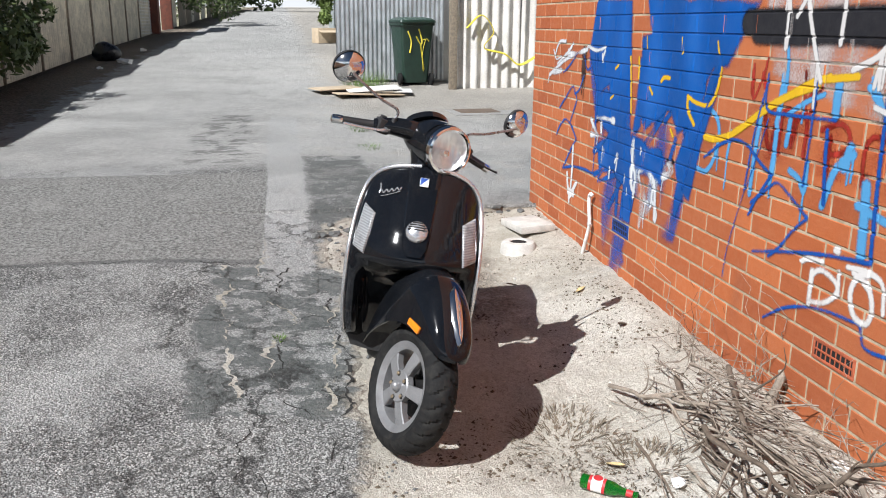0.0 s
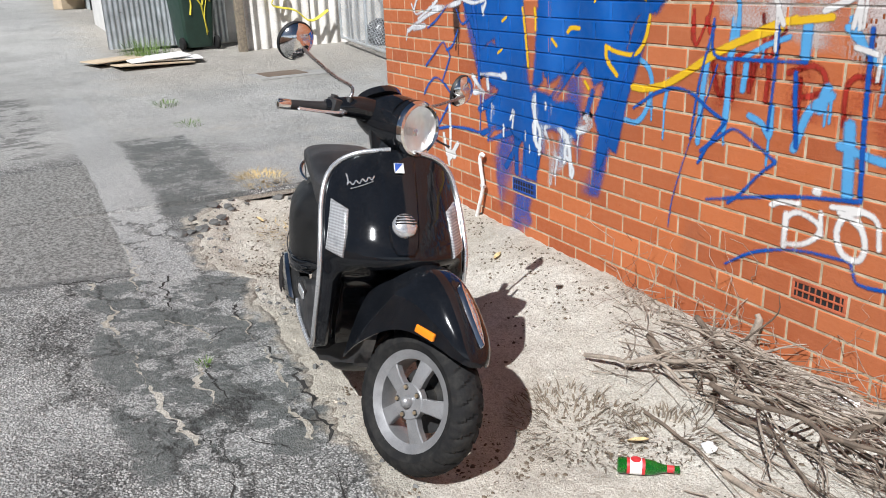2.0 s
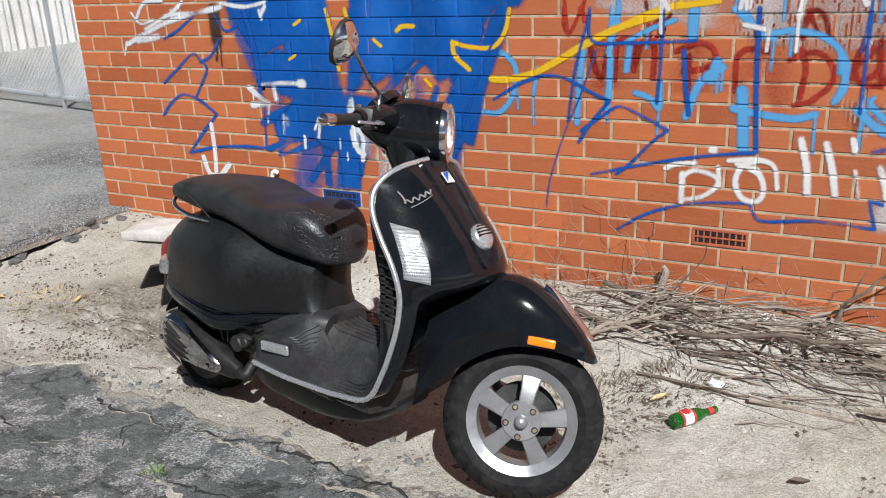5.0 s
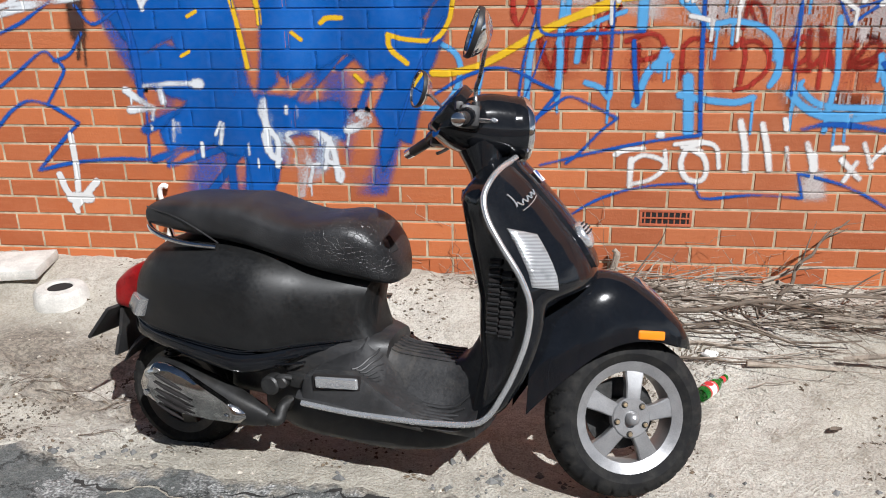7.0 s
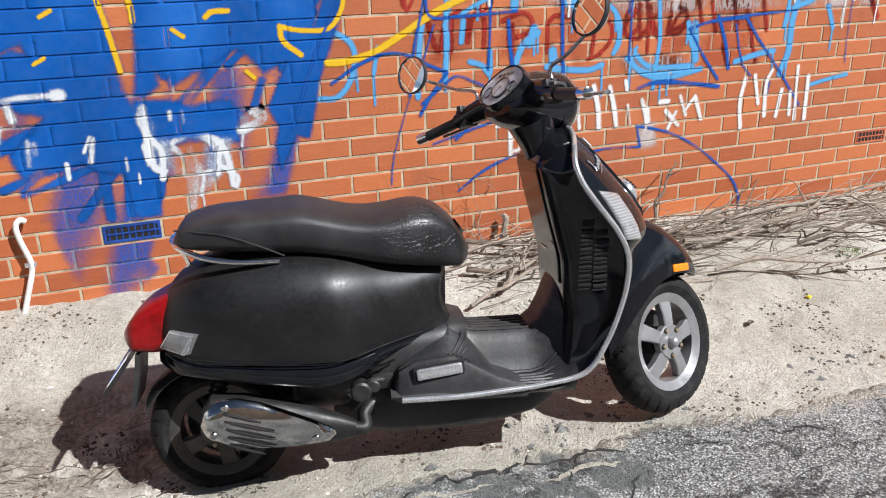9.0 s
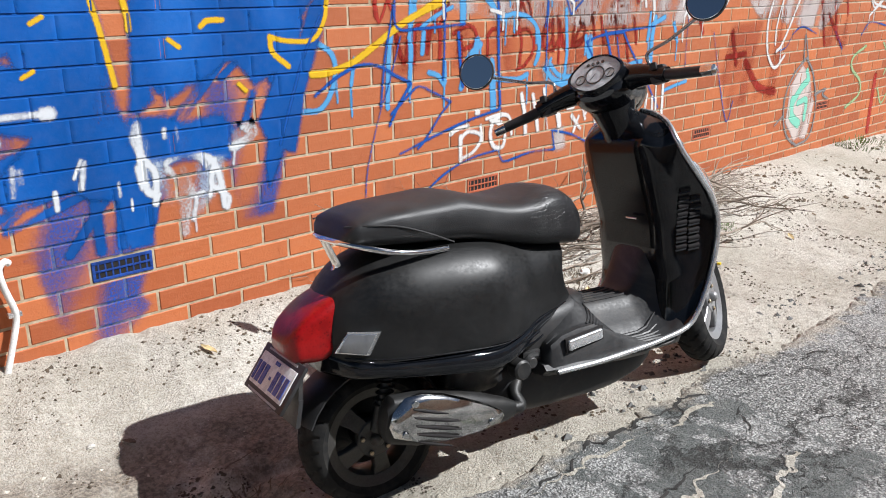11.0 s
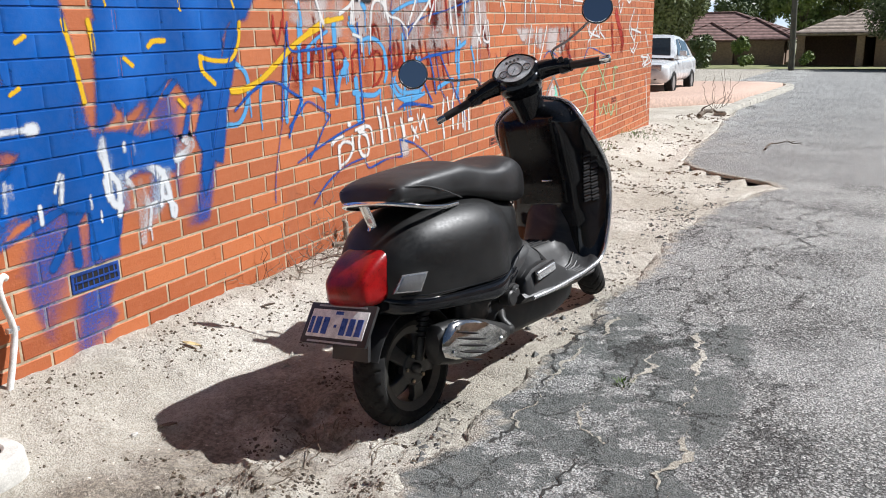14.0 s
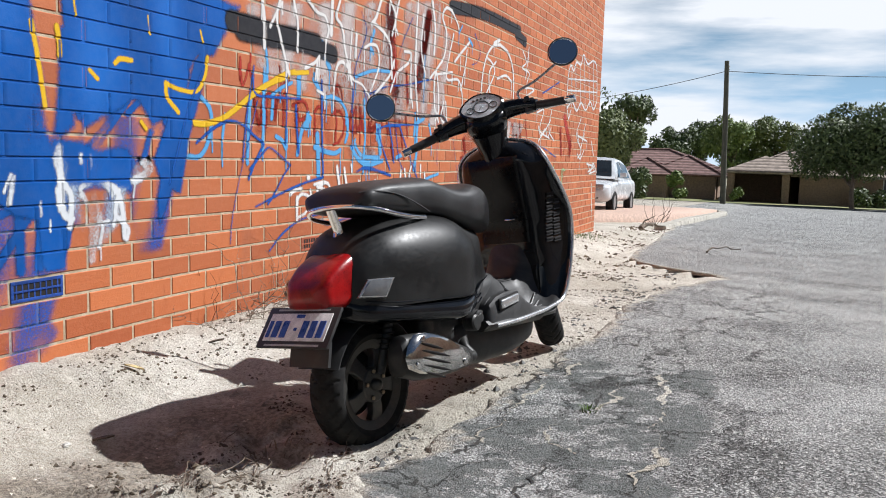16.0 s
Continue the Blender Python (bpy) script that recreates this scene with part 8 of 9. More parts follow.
tuft(60, 2.75, -0.62, 0.06, 0.04, green_leaf, 9, "weed", "small green weed in the sand", 0.4)
tuft(160, 5.9, -0.12, 0.25, 0.10, green_leaf, 10, "weed", "small green weed at the foot of the wall", 0.4)
tuft(120, 7.6, -0.2, 0.3, 0.10, green_leaf, 11, "weed", "small green weed at the foot of the wall", 0.4)
tuft(300, -9.75, -0.55, 0.38, 0.32, green_leaf, 12, "grass_clump", "clump of green grass beside the bin", 0.1)


def grit(n, x0, x1, y0, y1, size, mat, seed, name, label, clump=0.0):
    q = random.Random(seed)
    for k in range(n):
        for attempt in range(6):
            x, y = q.uniform(x0, x1), q.uniform(y0, y1)
            if y > edge_y(x) and noise.noise(Vector((x * 2.3, y * 2.3, seed))) + 0.7 * noise.noise(Vector((x * 8, y * 8, seed))) > clump:
                break
        else:
            continue
        s = size * (0.3 + 1.5 * q.random() ** 4 + 0.3 * q.random())
        c = at_ground(x, y, s * 0.1)
        base = len(verts)
        for d in ((1, 0, 0), (-1, 0, 0), (0, 1, 0), (0, -1, 0), (0, 0, 0.7), (0, 0, -0.7)):
            verts.append(tuple(c + Vector(d) * s * q.uniform(0.55, 1.2) + Vector((q.uniform(-1, 1), q.uniform(-1, 1), 0)) * s * 0.3))
        faces.extend((base + a, base + b, base + e) for a, b, e in ((0, 2, 4), (2, 1, 4), (1, 3, 4), (3, 0, 4), (2, 0, 5), (1, 2, 5), (3, 1, 5), (0, 3, 5)))
    return joined(name, mat, label, "litter")


grit(7000, -2.2, 4.5, -1.7, -0.02, 0.0062, worn("leaf_litter", (0.10, 0.075, 0.05), 0.9, vary=0.5), 31, "leaf_litter", "dark specks of leaf litter on the sand", 0.12)
grit(2600, -2.2, 4.5, -1.7, -0.02, 0.005, worn("pebbles", (0.5, 0.45, 0.38), 0.85, vary=0.4), 32, "pebbles", "small pale pebbles and grit on the sand", -0.1)
grit(1400, 3.5, 12.5, -1.6, -0.05, 0.014, worn("far_litter", (0.16, 0.12, 0.08), 0.9, vary=0.5), 33, "leaf_litter", "dark specks of leaf litter on the sand", 0.05)
grit(700, -2.2, 9.0, -1.75, -1.35, 0.011, worn("asphalt_crumbs", (0.13, 0.13, 0.125), 0.9, vary=0.4), 34, "asphalt_crumbs", "loose asphalt crumbs along the broken edge", 0.0)
q = random.Random(55)
crumb_mat = worn("broken_asphalt", (0.11, 0.11, 0.105), 0.9, vary=0.4, scale=20, bump=0.5)
for k in range(46):
    t = q.random()
    x, y = (-2.20 + q.gauss(0, 0.05), -1.2 + 1.1 * t) if k % 2 else (-2.15 + 0.55 * t + q.gauss(0, 0.04), -1.25 - 0.35 * t + q.gauss(0, 0.05))
    bm = bmesh.new()
    bmesh.ops.create_icosphere(bm, subdivisions=1, radius=1.0)
    sz = q.uniform(0.012, 0.038)
    for v in bm.verts:
        v.co = Vector((v.co.x * 1.3, v.co.y, v.co.z * 0.6)) * sz * q.uniform(0.7, 1.2)
    single("asphalt_chunk", bm, crumb_mat, "loose chunk of broken asphalt at the lane's edge", "rubble", "asphalt chunks on the verge", at=Matrix.Translation(at_ground(x, y, sz * 0.2)) @ Matrix.Rotation(q.uniform(0, 6.3), 4, "Z"), smooth=0)
q = random.Random(77)
for x, y, col in ((-0.85, -0.55, 0), (-0.42, -0.28, 1), (-1.5, -0.98, 1), (0.1, -0.25, 0), (1.25, -0.75, 1), (2.55, -0.75, 0), (-1.85, -1.15, 1), (1.75, -1.05, 0), (3.0, -0.9, 1)):
    bm = bmesh.new()
    c = at_ground(x, y, 0.012)
    a = q.uniform(0, 6.3)
    d, e = Vector((math.cos(a), math.sin(a), 0.25)), Vector((-math.sin(a), math.cos(a), 0))
    skin(bm, [[c + d * 0.035 * t + e * 0.014 * w * s + Vector((0, 0, 0.006 * s * s + o)) for s, o in ((-1, 0), (0, 0.001), (1, 0), (0, -0.001))] for t, w in ((-1, 0.1), (-0.4, 0.9), (0.3, 1), (1, 0.1))])
    single("dead_leaf", bm, straw if col else dark_bark, "single curled dry leaf lying on the sand", "leaf", "dead leaves on the sand")

grit(1500, -1.75, -0.3, -1.42, -0.82, 0.0055, worn("dark_debris", (0.09, 0.07, 0.05), 0.95, vary=0.5), 36, "dark_debris", "dark crumbs of bark and soil in the sand", 0.12)
grit(900, -1.9, 1.6, -1.5, -0.5, 0.008, sand, 37, "sand_clods", "small clods of pale sand", 0.15)
q = random.Random(91)
for k in range(34):
    x, y = -1.15 + q.gauss(0, 0.28), -1.12 + q.gauss(0, 0.10)
    a, ln = q.gauss(0.2, 0.5), q.uniform(0.04, 0.22)
    p = at_ground(x, y, 0.002)
    e = at_ground(x + math.cos(a) * ln, y + math.sin(a) * ln * 0.5, 0.006 + 0.02 * q.random())
    twig_into(crooked(p, e, ln * 0.2, 7, q), q.uniform(0.0010, 0.0026))
joined("root_bits", dark_bark, "dark dry roots and sticks in the sand", "twigs")
# bottle
bottle_glass = Mat("green_bottle_glass", (0.02, 0.30, 0.03), 0.04, Transmission_Weight=0.75, IOR=1.5, Coat_Weight=0.3).m
bl, br_ = at_ground(1.335, -0.905, 0.031), at_ground(1.455, -0.745, 0.018)
axis = (br_ - bl).normalized()
BO = Matrix.Translation(bl) @ axis.to_track_quat("Z", "Y").to_matrix().to_4x4() @ Matrix.Diagonal((0.82, 0.82, 0.82, 1))
bottle = thing("bottle", "green glass beer bottle with red and white label lying in sand", "bottle", at=BO)
bm = bmesh.new()
lathe(bm, [(0.0005, 0.006), (0.02, 0.002), (0.028, 0.0), (0.031, 0.006), (0.031, 0.115), (0.028, 0.135), (0.019, 0.160), (0.0145, 0.180), (0.0135, 0.220), (0.0155, 0.222), (0.0155, 0.232), (0.011, 0.233), (0.011, 0.20)], 32)
part("glass", bm, bottle_glass, bottle)
red_paper = worn("red_label", (0.5, 0.03, 0.035), 0.5, scale=30)
for z0, z1, rad, mat in ((0.035, 0.10, 0.0314, paper), (0.033, 0.045, 0.0317, red_paper), (0.090, 0.102, 0.0317, red_paper), (0.185, 0.212, 0.0148, red_paper)):
    bm = bmesh.new()
    lathe(bm, [(rad, z0), (rad, z1)], 32)
    part("label", bm, mat, bottle)
bm = bmesh.new()
disc(bm, 0.020, 0.001, Matrix.Translation((0, 0, 0.067)) @ Matrix.Rotation(radians(90), 4, "Y") @ Matrix.Translation((0, 0, 0.0312)), 24)
disc(bm, 0.020, 0.001, Matrix.Translation((0, 0, 0.067)) @ Matrix.Rotation(radians(-90), 4, "X") @ Matrix.Translation((0, 0, 0.0312)), 24)
part("label_disc", bm, red_paper, bottle)


def scrap(x, y, s, name, label, seed, mat=paper):
    qq, bm = random.Random(seed), bmesh.new()
    bmesh.ops.create_icosphere(bm, subdivisions=2, radius=s)
    for v in bm.verts:
        v.co = Vector((v.co.x * 1.2, v.co.y, v.co.z * 0.6)) * qq.uniform(0.6, 1.2)
        v.co.z = max(v.co.z, -0.35 * s)
    single(name, bm, mat, label, "litter", at=Matrix.Translation(at_ground(x, y, s * 0.3)), smooth=0)


scrap(1.42, -0.60, 0.025, "paper_scrap", "crumpled white paper scrap beside the bottle", 3)
scrap(1.52, -0.07, 0.032, "paper_scrap", "crumpled white paper scrap under the twigs", 4)
scrap(2.25, -0.86, 0.012, "plastic_scrap", "small bright yellow plastic scrap on the sand", 5, worn("yellow_plastic", (0.8, 0.6, 0.02), 0.5))
scrap(-0.95, -0.5, 0.012, "pebble", "small pale pebble lying on the sand", 6, concrete)

# bent white conduit on the wall
bm = bmesh.new()
tube(bm, path([(-1.055, -0.045, 0.0), (-1.02, -0.04, 0.10), (-0.985, -0.032, 0.21), (-0.985, -0.03, 0.26), (-1.005, -0.03, 0.34), (-1.01, -0.03, 0.40), (-0.99, -0.03, 0.425), (-0.975, -0.022, 0.415)], 6), 0.0115, 10)
pipe = single("conduit", bm, worn("white_pvc", (0.74, 0.73, 0.70), 0.5, scale=20), "bent white plastic conduit rising from the sand", "pipe")
bm = bmesh.new()
block(bm, (0.045, 0.02, 0.018), (-0.985, -0.028, 0.235), Matrix.Identity(4), 0.004)
part("clip", bm, trim_metal, pipe)

# concrete ring and slab
c = at_ground(-1.38, -0.36, -0.01)
bm = bmesh.new()
lathe(bm, [(0.052, 0.02), (0.054, 0.058), (0.062, 0.064), (0.10, 0.060), (0.114, 0.045), (0.122, -0.03)], 40, Matrix.Translation(c))
ring = single("concrete_ring", bm, concrete, "round pale concrete collar with a dark hole in sand", "concrete ring")
bm = bmesh.new()
disc(bm, 0.0535, 0.004, Matrix.Translation(c + Vector((0, 0, 0.054))), 30)
part("hole", bm, hole_shade, ring, "near-black disc standing for the shaded hole in its middle")
bm = bmesh.new()
block(bm, (0.36, 0.26, 0.05), (0, 0, 0), pose(-1.72, -0.20, sand_z(-1.72, -0.2) + 0.02, 2, -2, 8), 0.012)
single("concrete_slab", bm, concrete, "broken pale concrete slab half sunk in sand", "slab")


# ---- the lane behind ----
def corrugated(length, height, pitch, depth, mat, name="sheet", per=8):
    """A wavy sheet in the local xz plane."""
    n = max(2, int(length / pitch * per))
    bm = bmesh.new()
    rows = []
    for i in range(n + 1):
        x = length * i / n
        y = depth * math.sin(x / pitch * math.tau)
        rows.append([Vector((x, y, 0)), Vector((x, y, height)), Vector((x, y + 0.006, height)), Vector((x, y + 0.006, 0))])
    return skin(bm, rows)


cream_sheet = worn("cream_fibre_sheet", (0.62, 0.56, 0.44), 0.8, vary=0.25, scale=3, bump=0.2)
white_sheet = worn("white_fibre_sheet", (0.66, 0.63, 0.58), 0.75, vary=0.18, scale=3, bump=0.2)
zinc = worn("galvanised_sheet", (0.55, 0.58, 0.60), 0.35, 0.7, vary=0.15, scale=5)
timber = worn("weathered_timber", (0.23, 0.19, 0.14), 0.85, vary=0.35, scale=25, bump=0.5)
FY = -6.15
dark_brick = worn("dark_red_brickwork", (0.15, 0.05, 0.032), 0.85, vary=0.3, scale=7, bump=0.3)
fence = thing("fence", "long cream corrugated fence with dark joints along the lane", "fence")
x = -26.0
k = 0
while x < 14:
    z = road_z(x + 1.1) - 0.10
    h = 2.3 + 0.1 * math.sin(k * 2.3)
    bm = corrugated(2.18, h, 0.145, 0.02, cream_sheet)
    bm.transform(Matrix.Translation((x, FY, z)) @ Matrix.Rotation(radians(1.5 * math.sin(k * 1.7)), 4, "Y"))
    part("sheet", bm, cream_sheet, fence)
    bm = bmesh.new()
    block(bm, (0.05, 0.05, h), (x + 2.2, FY + 0.035, z + h / 2), Matrix.Identity(4), 0.004)
    part("post", bm, timber, fence)
    x += 2.22
    k += 1
brick_pier = thing("brick_pier", "dark red brick pier at the end of the fence", "pier")
bm = bmesh.new()
block(bm, (0.5, 0.5, 2.6), (-26.6, FY, road_z(-26.6) + 1.25), Matrix.Identity(4), 0.01)
part("shaft", bm, dark_brick, brick_pier)
bm = bmesh.new()
block(bm, (0.58, 0.58, 0.08), (-26.6, FY, road_z(-26.6) + 2.58), Matrix.Identity(4), 0.01)
part("cap", bm, concrete, brick_pier)
door = thing("roller_door", "pale ribbed roller door of a garage on the lane", "garage door")
bm = corrugated(2.5, 3.2, 0.10, 0.02, white_sheet)
bm.transform(Matrix.Translation((-27.2, FY, road_z(-28) + 2.4)) @ Matrix.Rotation(radians(90), 4, "Y"))
part("curtain", bm, white_sheet, door)
bm = bmesh.new()
block(bm, (0.3, 0.4, 2.8), (-30.6, FY, road_z(-30) + 1.3), Matrix.Identity(4), 0.01)
block(bm, (4.0, 0.4, 0.5), (-28.8, FY, road_z(-30) + 2.7), Matrix.Identity(4), 0.01)
part("surround", bm, dark_brick, door)
far_fence = thing("paling_fence", "dark weathered timber fence further up the lane", "fence")
for k in range(24):
    bm = bmesh.new()
    xx = -31 - k * 2.4
    block(bm, (2.36, 0.05, 1.9), (xx - 1.2, FY + 0.15 * math.sin(k), road_z(xx) + 0.95), Matrix.Identity(4), 0.01)
    part("panel", bm, timber if k % 3 else cream_sheet, far_fence)

# bin
BIN = pose(-10.28, 0.28, road_z(-10.28), 0, 0, 188)
bin_green = worn("dark_green_plastic", (0.016, 0.040, 0.028), 0.45, vary=0.25, scale=6)
wheelie = thing("wheelie_bin", "dark green wheeled rubbish bin with yellow spray marks", "bin", at=BIN)


def bin_ring(z, w, d, n=6):
    res, c = [], 0.05
    for cx, cy, a0 in ((1, 1, 0), (-1, 1, 90), (-1, -1, 180), (1, -1, 270)):
        for i in range(n):
            a = radians(a0 + 90 * i / (n - 1))
            res.append(Vector((cx * (d / 2 - c) + c * math.cos(a), cy * (w / 2 - c) + c * math.sin(a), z)))
    return res


bm = bmesh.new()
skin(bm, [bin_ring(0.04, 0.42, 0.46), bin_ring(0.3, 0.47, 0.53), bin_ring(0.90, 0.55, 0.66), bin_ring(0.95, 0.56, 0.68), bin_ring(0.955, 0.60, 0.73), bin_ring(1.0, 0.60, 0.73)])
part("body", bm, bin_green, wheelie)
bm = bmesh.new()
skin(bm, [bin_ring(1.0, 0.62, 0.76), bin_ring(1.03, 0.61, 0.74), bin_ring(1.07, 0.5, 0.62), bin_ring(1.085, 0.3, 0.4)])
block(bm, (0.08, 0.5, 0.05), (-0.38, 0, 1.02), Matrix.Identity(4), 0.015)
part("lid", bm, bin_green, wheelie)
for s in (-1, 1):
    bm = bmesh.new()
    disc(bm, 0.10, 0.05, Matrix.Translation((-0.24, s * 0.27, 0.10)) @ SIDE, 24, 0.01)
    part("wheel", bm, rubber, wheelie)
yellow_mark = worn("yellow_spray", (0.65, 0.55, 0.05), 0.6)
def on_bin(y, z):
    return Vector((-(0.265 + (z - 0.3) * 0.108) - 0.006, y, z))


for pts in (((0.16, 0.86), (0.10, 0.70), (0.12, 0.52)), ((-0.02, 0.90), (-0.08, 0.72), (-0.06, 0.66), (0.02, 0.78)), ((-0.08, 0.72), (-0.16, 0.74), (-0.20, 0.70)), ((-0.14, 0.73), (-0.10, 0.50), (-0.12, 0.22)), ((-0.06, 0.66), (-0.10, 0.42), (-0.13, 0.25))):
    bm = bmesh.new()
    tube(bm, path([on_bin(*p) for p in pts], 6), 0.013, 6, 0.5)
    part("spray_mark", bm, yellow_mark, wheelie)

# sheets, post and gate behind
shed = thing("sheet_fence", "white corrugated fibre-cement fence with yellow spray scrawl", "fence")
for k in range(6):
    bm = corrugated(1.05, 1.95, 0.18, 0.028, white_sheet)
    a = Vector((-9.62 - 0.10 * k, 0.92 + 1.0 * k, road_z(-9.6) - 0.05))
    bm.transform(Matrix.Translation(a) @ Matrix.Rotation(radians(96), 4, "Z"))
    part("sheet", bm, white_sheet, shed)
bm = bmesh.new()
line = path([(-9.555, 1.05, 1.35), (-9.56, 1.3, 1.55), (-9.57, 1.5, 1.3), (-9.57, 1.35, 1.05), (-9.58, 1.7, 0.95), (-9.6, 1.95, 0.78), (-9.61, 2.25, 0.92)], 8)
tube(bm, line, 0.03, 6, 0.3)
part("spray_mark", bm, yellow_mark, shed)
bm = bmesh.new()
block(bm, (0.12, 0.12, 2.2), (-9.58, 0.84, road_z(-9.6) + 1.0), Matrix.Identity(4), 0.015)
single("timber_post", bm, timber, "grey weathered timber post between two fences", "post")
zf = thing("zinc_fence", "shiny galvanised corrugated fence behind the bin", "fence")
for k in range(2):
    bm = corrugated(0.92, 1.9, 0.076, 0.009, zinc)
    bm.transform(Matrix.Translation((-10.55 + 0.02 * k, -0.95 + 0.9 * k, road_z(-10.5) + 0.05)) @ Matrix.Rotation(radians(90), 4, "Z"))
    part("sheet", bm, zinc, zf)
ww = thing("white_shed", "white painted shed standing at the lane's edge", "shed")
bm = bmesh.new()
block(bm, (5.0, 4.0, 3.2), (-13.3, 1.42, road_z(-13) + 1.4), Matrix.Identity(4), 0.02)
part("shell", bm, worn("white_wall_paint", (0.74, 0.73, 0.71), 0.7, vary=0.1, scale=2), ww)
gs = thing("grey_shed", "grey metal garage further up the lane", "shed")
bm = corrugated(6.0, 3.0, 0.20, 0.02, zinc)
bm.transform(Matrix.Translation((-26, -0.22, road_z(-24) - 0.2)))
part("side_wall", bm, worn("grey_cladding", (0.30, 0.33, 0.33), 0.5, scale=4), gs)
bm = bmesh.new()
block(bm, (6.0, 5.0, 3.0), (-23, 2.35, road_z(-24) + 1.3), Matrix.Identity(4), 0.02)
part("body", bm, worn("grey_shed_wall", (0.30, 0.33, 0.33), 0.5, scale=4), gs)
bs = thing("steel_shed", "blue-grey horizontally ribbed steel shed", "shed")
bm = corrugated(2.4, 7.0, 0.076, 0.009, zinc)
bm.transform(Matrix.Translation((-9.8, 6.3, road_z(-9) + 2.5)) @ Matrix.Rotation(radians(60), 4, "Z") @ Matrix.Rotation(radians(90), 4, "Y"))
part("wall_sheet", bm, worn("blue_grey_steel", (0.32, 0.40, 0.46), 0.4, 0.3, scale=4), bs)

gate = thing("chain_gate", "open galvanised chain-link gate on a tubular frame", "gate")
ga, gb = Vector((-9.6, 2.44, 0)), Vector((-5.3, 2.08, 0))


def gate_at(t, h):
    p = ga.lerp(gb, t)
    return Vector((p.x, p.y, road_z(p.x) + 0.10 + h))


for pts in (((0, 0), (1.25, 0)), ((0, 1.7), (1.25, 1.7)), ((0.3, 0), (0.3, 1.7)), ((0.62, 0), (0.62, 1.7)), ((1.0, -0.1), (1.0, 1.7)), ((0.0, 0), (0.0, 1.7)), ((1.25, 0), (1.25, 1.7))):
    bm = bmesh.new()
    tube(bm, [gate_at(*p) for p in pts], 0.021, 8)
    part("gate_tube", bm, zinc, gate)
for k in range(118):
    t0 = k / 72 - 0.4
    for s in (1, -1):
        a, b = t0, t0 + s * 0.40
        h0, h1 = 0.0, 1.7
        if s < 0:
            a, b = t0 + 0.4, t0
        lo, hi = max(0.0, min(a, b)), min(1.25, max(a, b))
        if hi <= lo:
            continue
        f = lambda t: h0 + (h1 - h0) * (t - a) / (b - a)
        twig_into([gate_at(lo, f(lo)), gate_at(hi, f(hi))], 0.0030, 3)
mesh_ob = joined("chain_link", zinc, "", "")
mesh_ob.parent = gate

# cardboard, box, drain
card = worn("cardboard", (0.50, 0.40, 0.28), 0.85, vary=0.15, scale=8)
for k, (x, y, a, w, d) in enumerate(((-9.0, -0.62, 8, 0.8, 1.0), (-9.15, -0.35, -6, 0.7, 0.9), (-9.3, -1.05, 20, 0.5, 0.7), (-9.05, -0.5, 3, 0.6, 0.8))):
    bm = bmesh.new()
    block(bm, (w, d, 0.018), (0, 0, 0.02 + 0.022 * k), pose(x, y, road_z(x), 1.5 * (k - 1), -2 + k, a), 0.004)
    single("cardboard_sheet", bm, card if k % 2 == 0 else paper, "flattened cardboard sheet on the ground", "cardboard", "cardboard sheets by the bin")
box_ob = thing("cardboard_box", "small brown cardboard box at the lane's edge", "box", at=pose(-21.0, -0.62, road_z(-21), 0, 0, 20))
bm = bmesh.new()
block(bm, (0.5, 0.6, 0.42), (0, 0, 0.21), Matrix.Identity(4), 0.005)
part("carton", bm, card, box_ob)
bm = bmesh.new()
block(bm, (0.26, 0.6, 0.008), (0.32, 0, 0.40), Matrix.Rotation(radians(12), 4, "Y"))
part("flap", bm, card, box_ob)
bm = bmesh.new()
block(bm, (0.40, 0.55, 0.03), (0, 0, 0), pose(-7.3, 0.72, road_z(-7.3) + 0.0, 0, 1, 5), 0.004)
drain = single("drain_cover", bm, worn("rusty_iron", (0.16, 0.12, 0.09), 0.7, 0.3, scale=12), "flat rusty iron drain cover in the asphalt", "drain")
bm = bmesh.new()
block(bm, (0.75, 0.95, 0.016), (0, 0, 0), pose(-7.3, 0.8, road_z(-7.3) + 0.0, 0, 1, 5), 0.004)
part("collar", bm, worn("grey_mortar_collar", (0.27, 0.265, 0.25), 0.9, vary=0.25, scale=20, bump=0.4), drain)
bag_mat = worn("black_bin_bag", (0.012, 0.012, 0.014), 0.3, scale=10, bump=0.3)
bm = bmesh.new()
bmesh.ops.create_icosphere(bm, subdivisions=3, radius=0.24)
for v in bm.verts:
    k = 1 + 0.22 * noise.noise(v.co * 7)
    v.co = Vector((v.co.x * k, v.co.y * 1.15 * k, v.co.z * (0.8 if v.co.z < 0.14 else 0.95) * k))
bag = single("rubbish_bag", bm, bag_mat, "full black rubbish bag against the fence", "bag", at=Matrix.Translation((-14.8, -5.42, road_z(-14.8) + 0.16)))
tagged(copy_thing(bag, Matrix.Translation((-9.2, 2.95, road_z(-9.2) + 0.17)) @ Matrix.Rotation(1.0, 4, "Z")), "full black rubbish bag behind the chain-link gate")


for x, y, s, seed in ((-14.4, -5.05, 0.10, 8), (-14.1, -4.9, 0.13, 9), (-13.0, -5.2, 0.06, 10), (-17.5, -5.1, 0.09, 11)):
    scrap(x, y, s, "paper_scrap", "crumpled pale paper scrap along the fence", seed)


# ---- trees and bushes ----
def leaf_material(name, a, b):
    m = Mat(name, a, 0.55)
    m.put("Base Color", m.mix(m.island(), a, b))
    return m.m


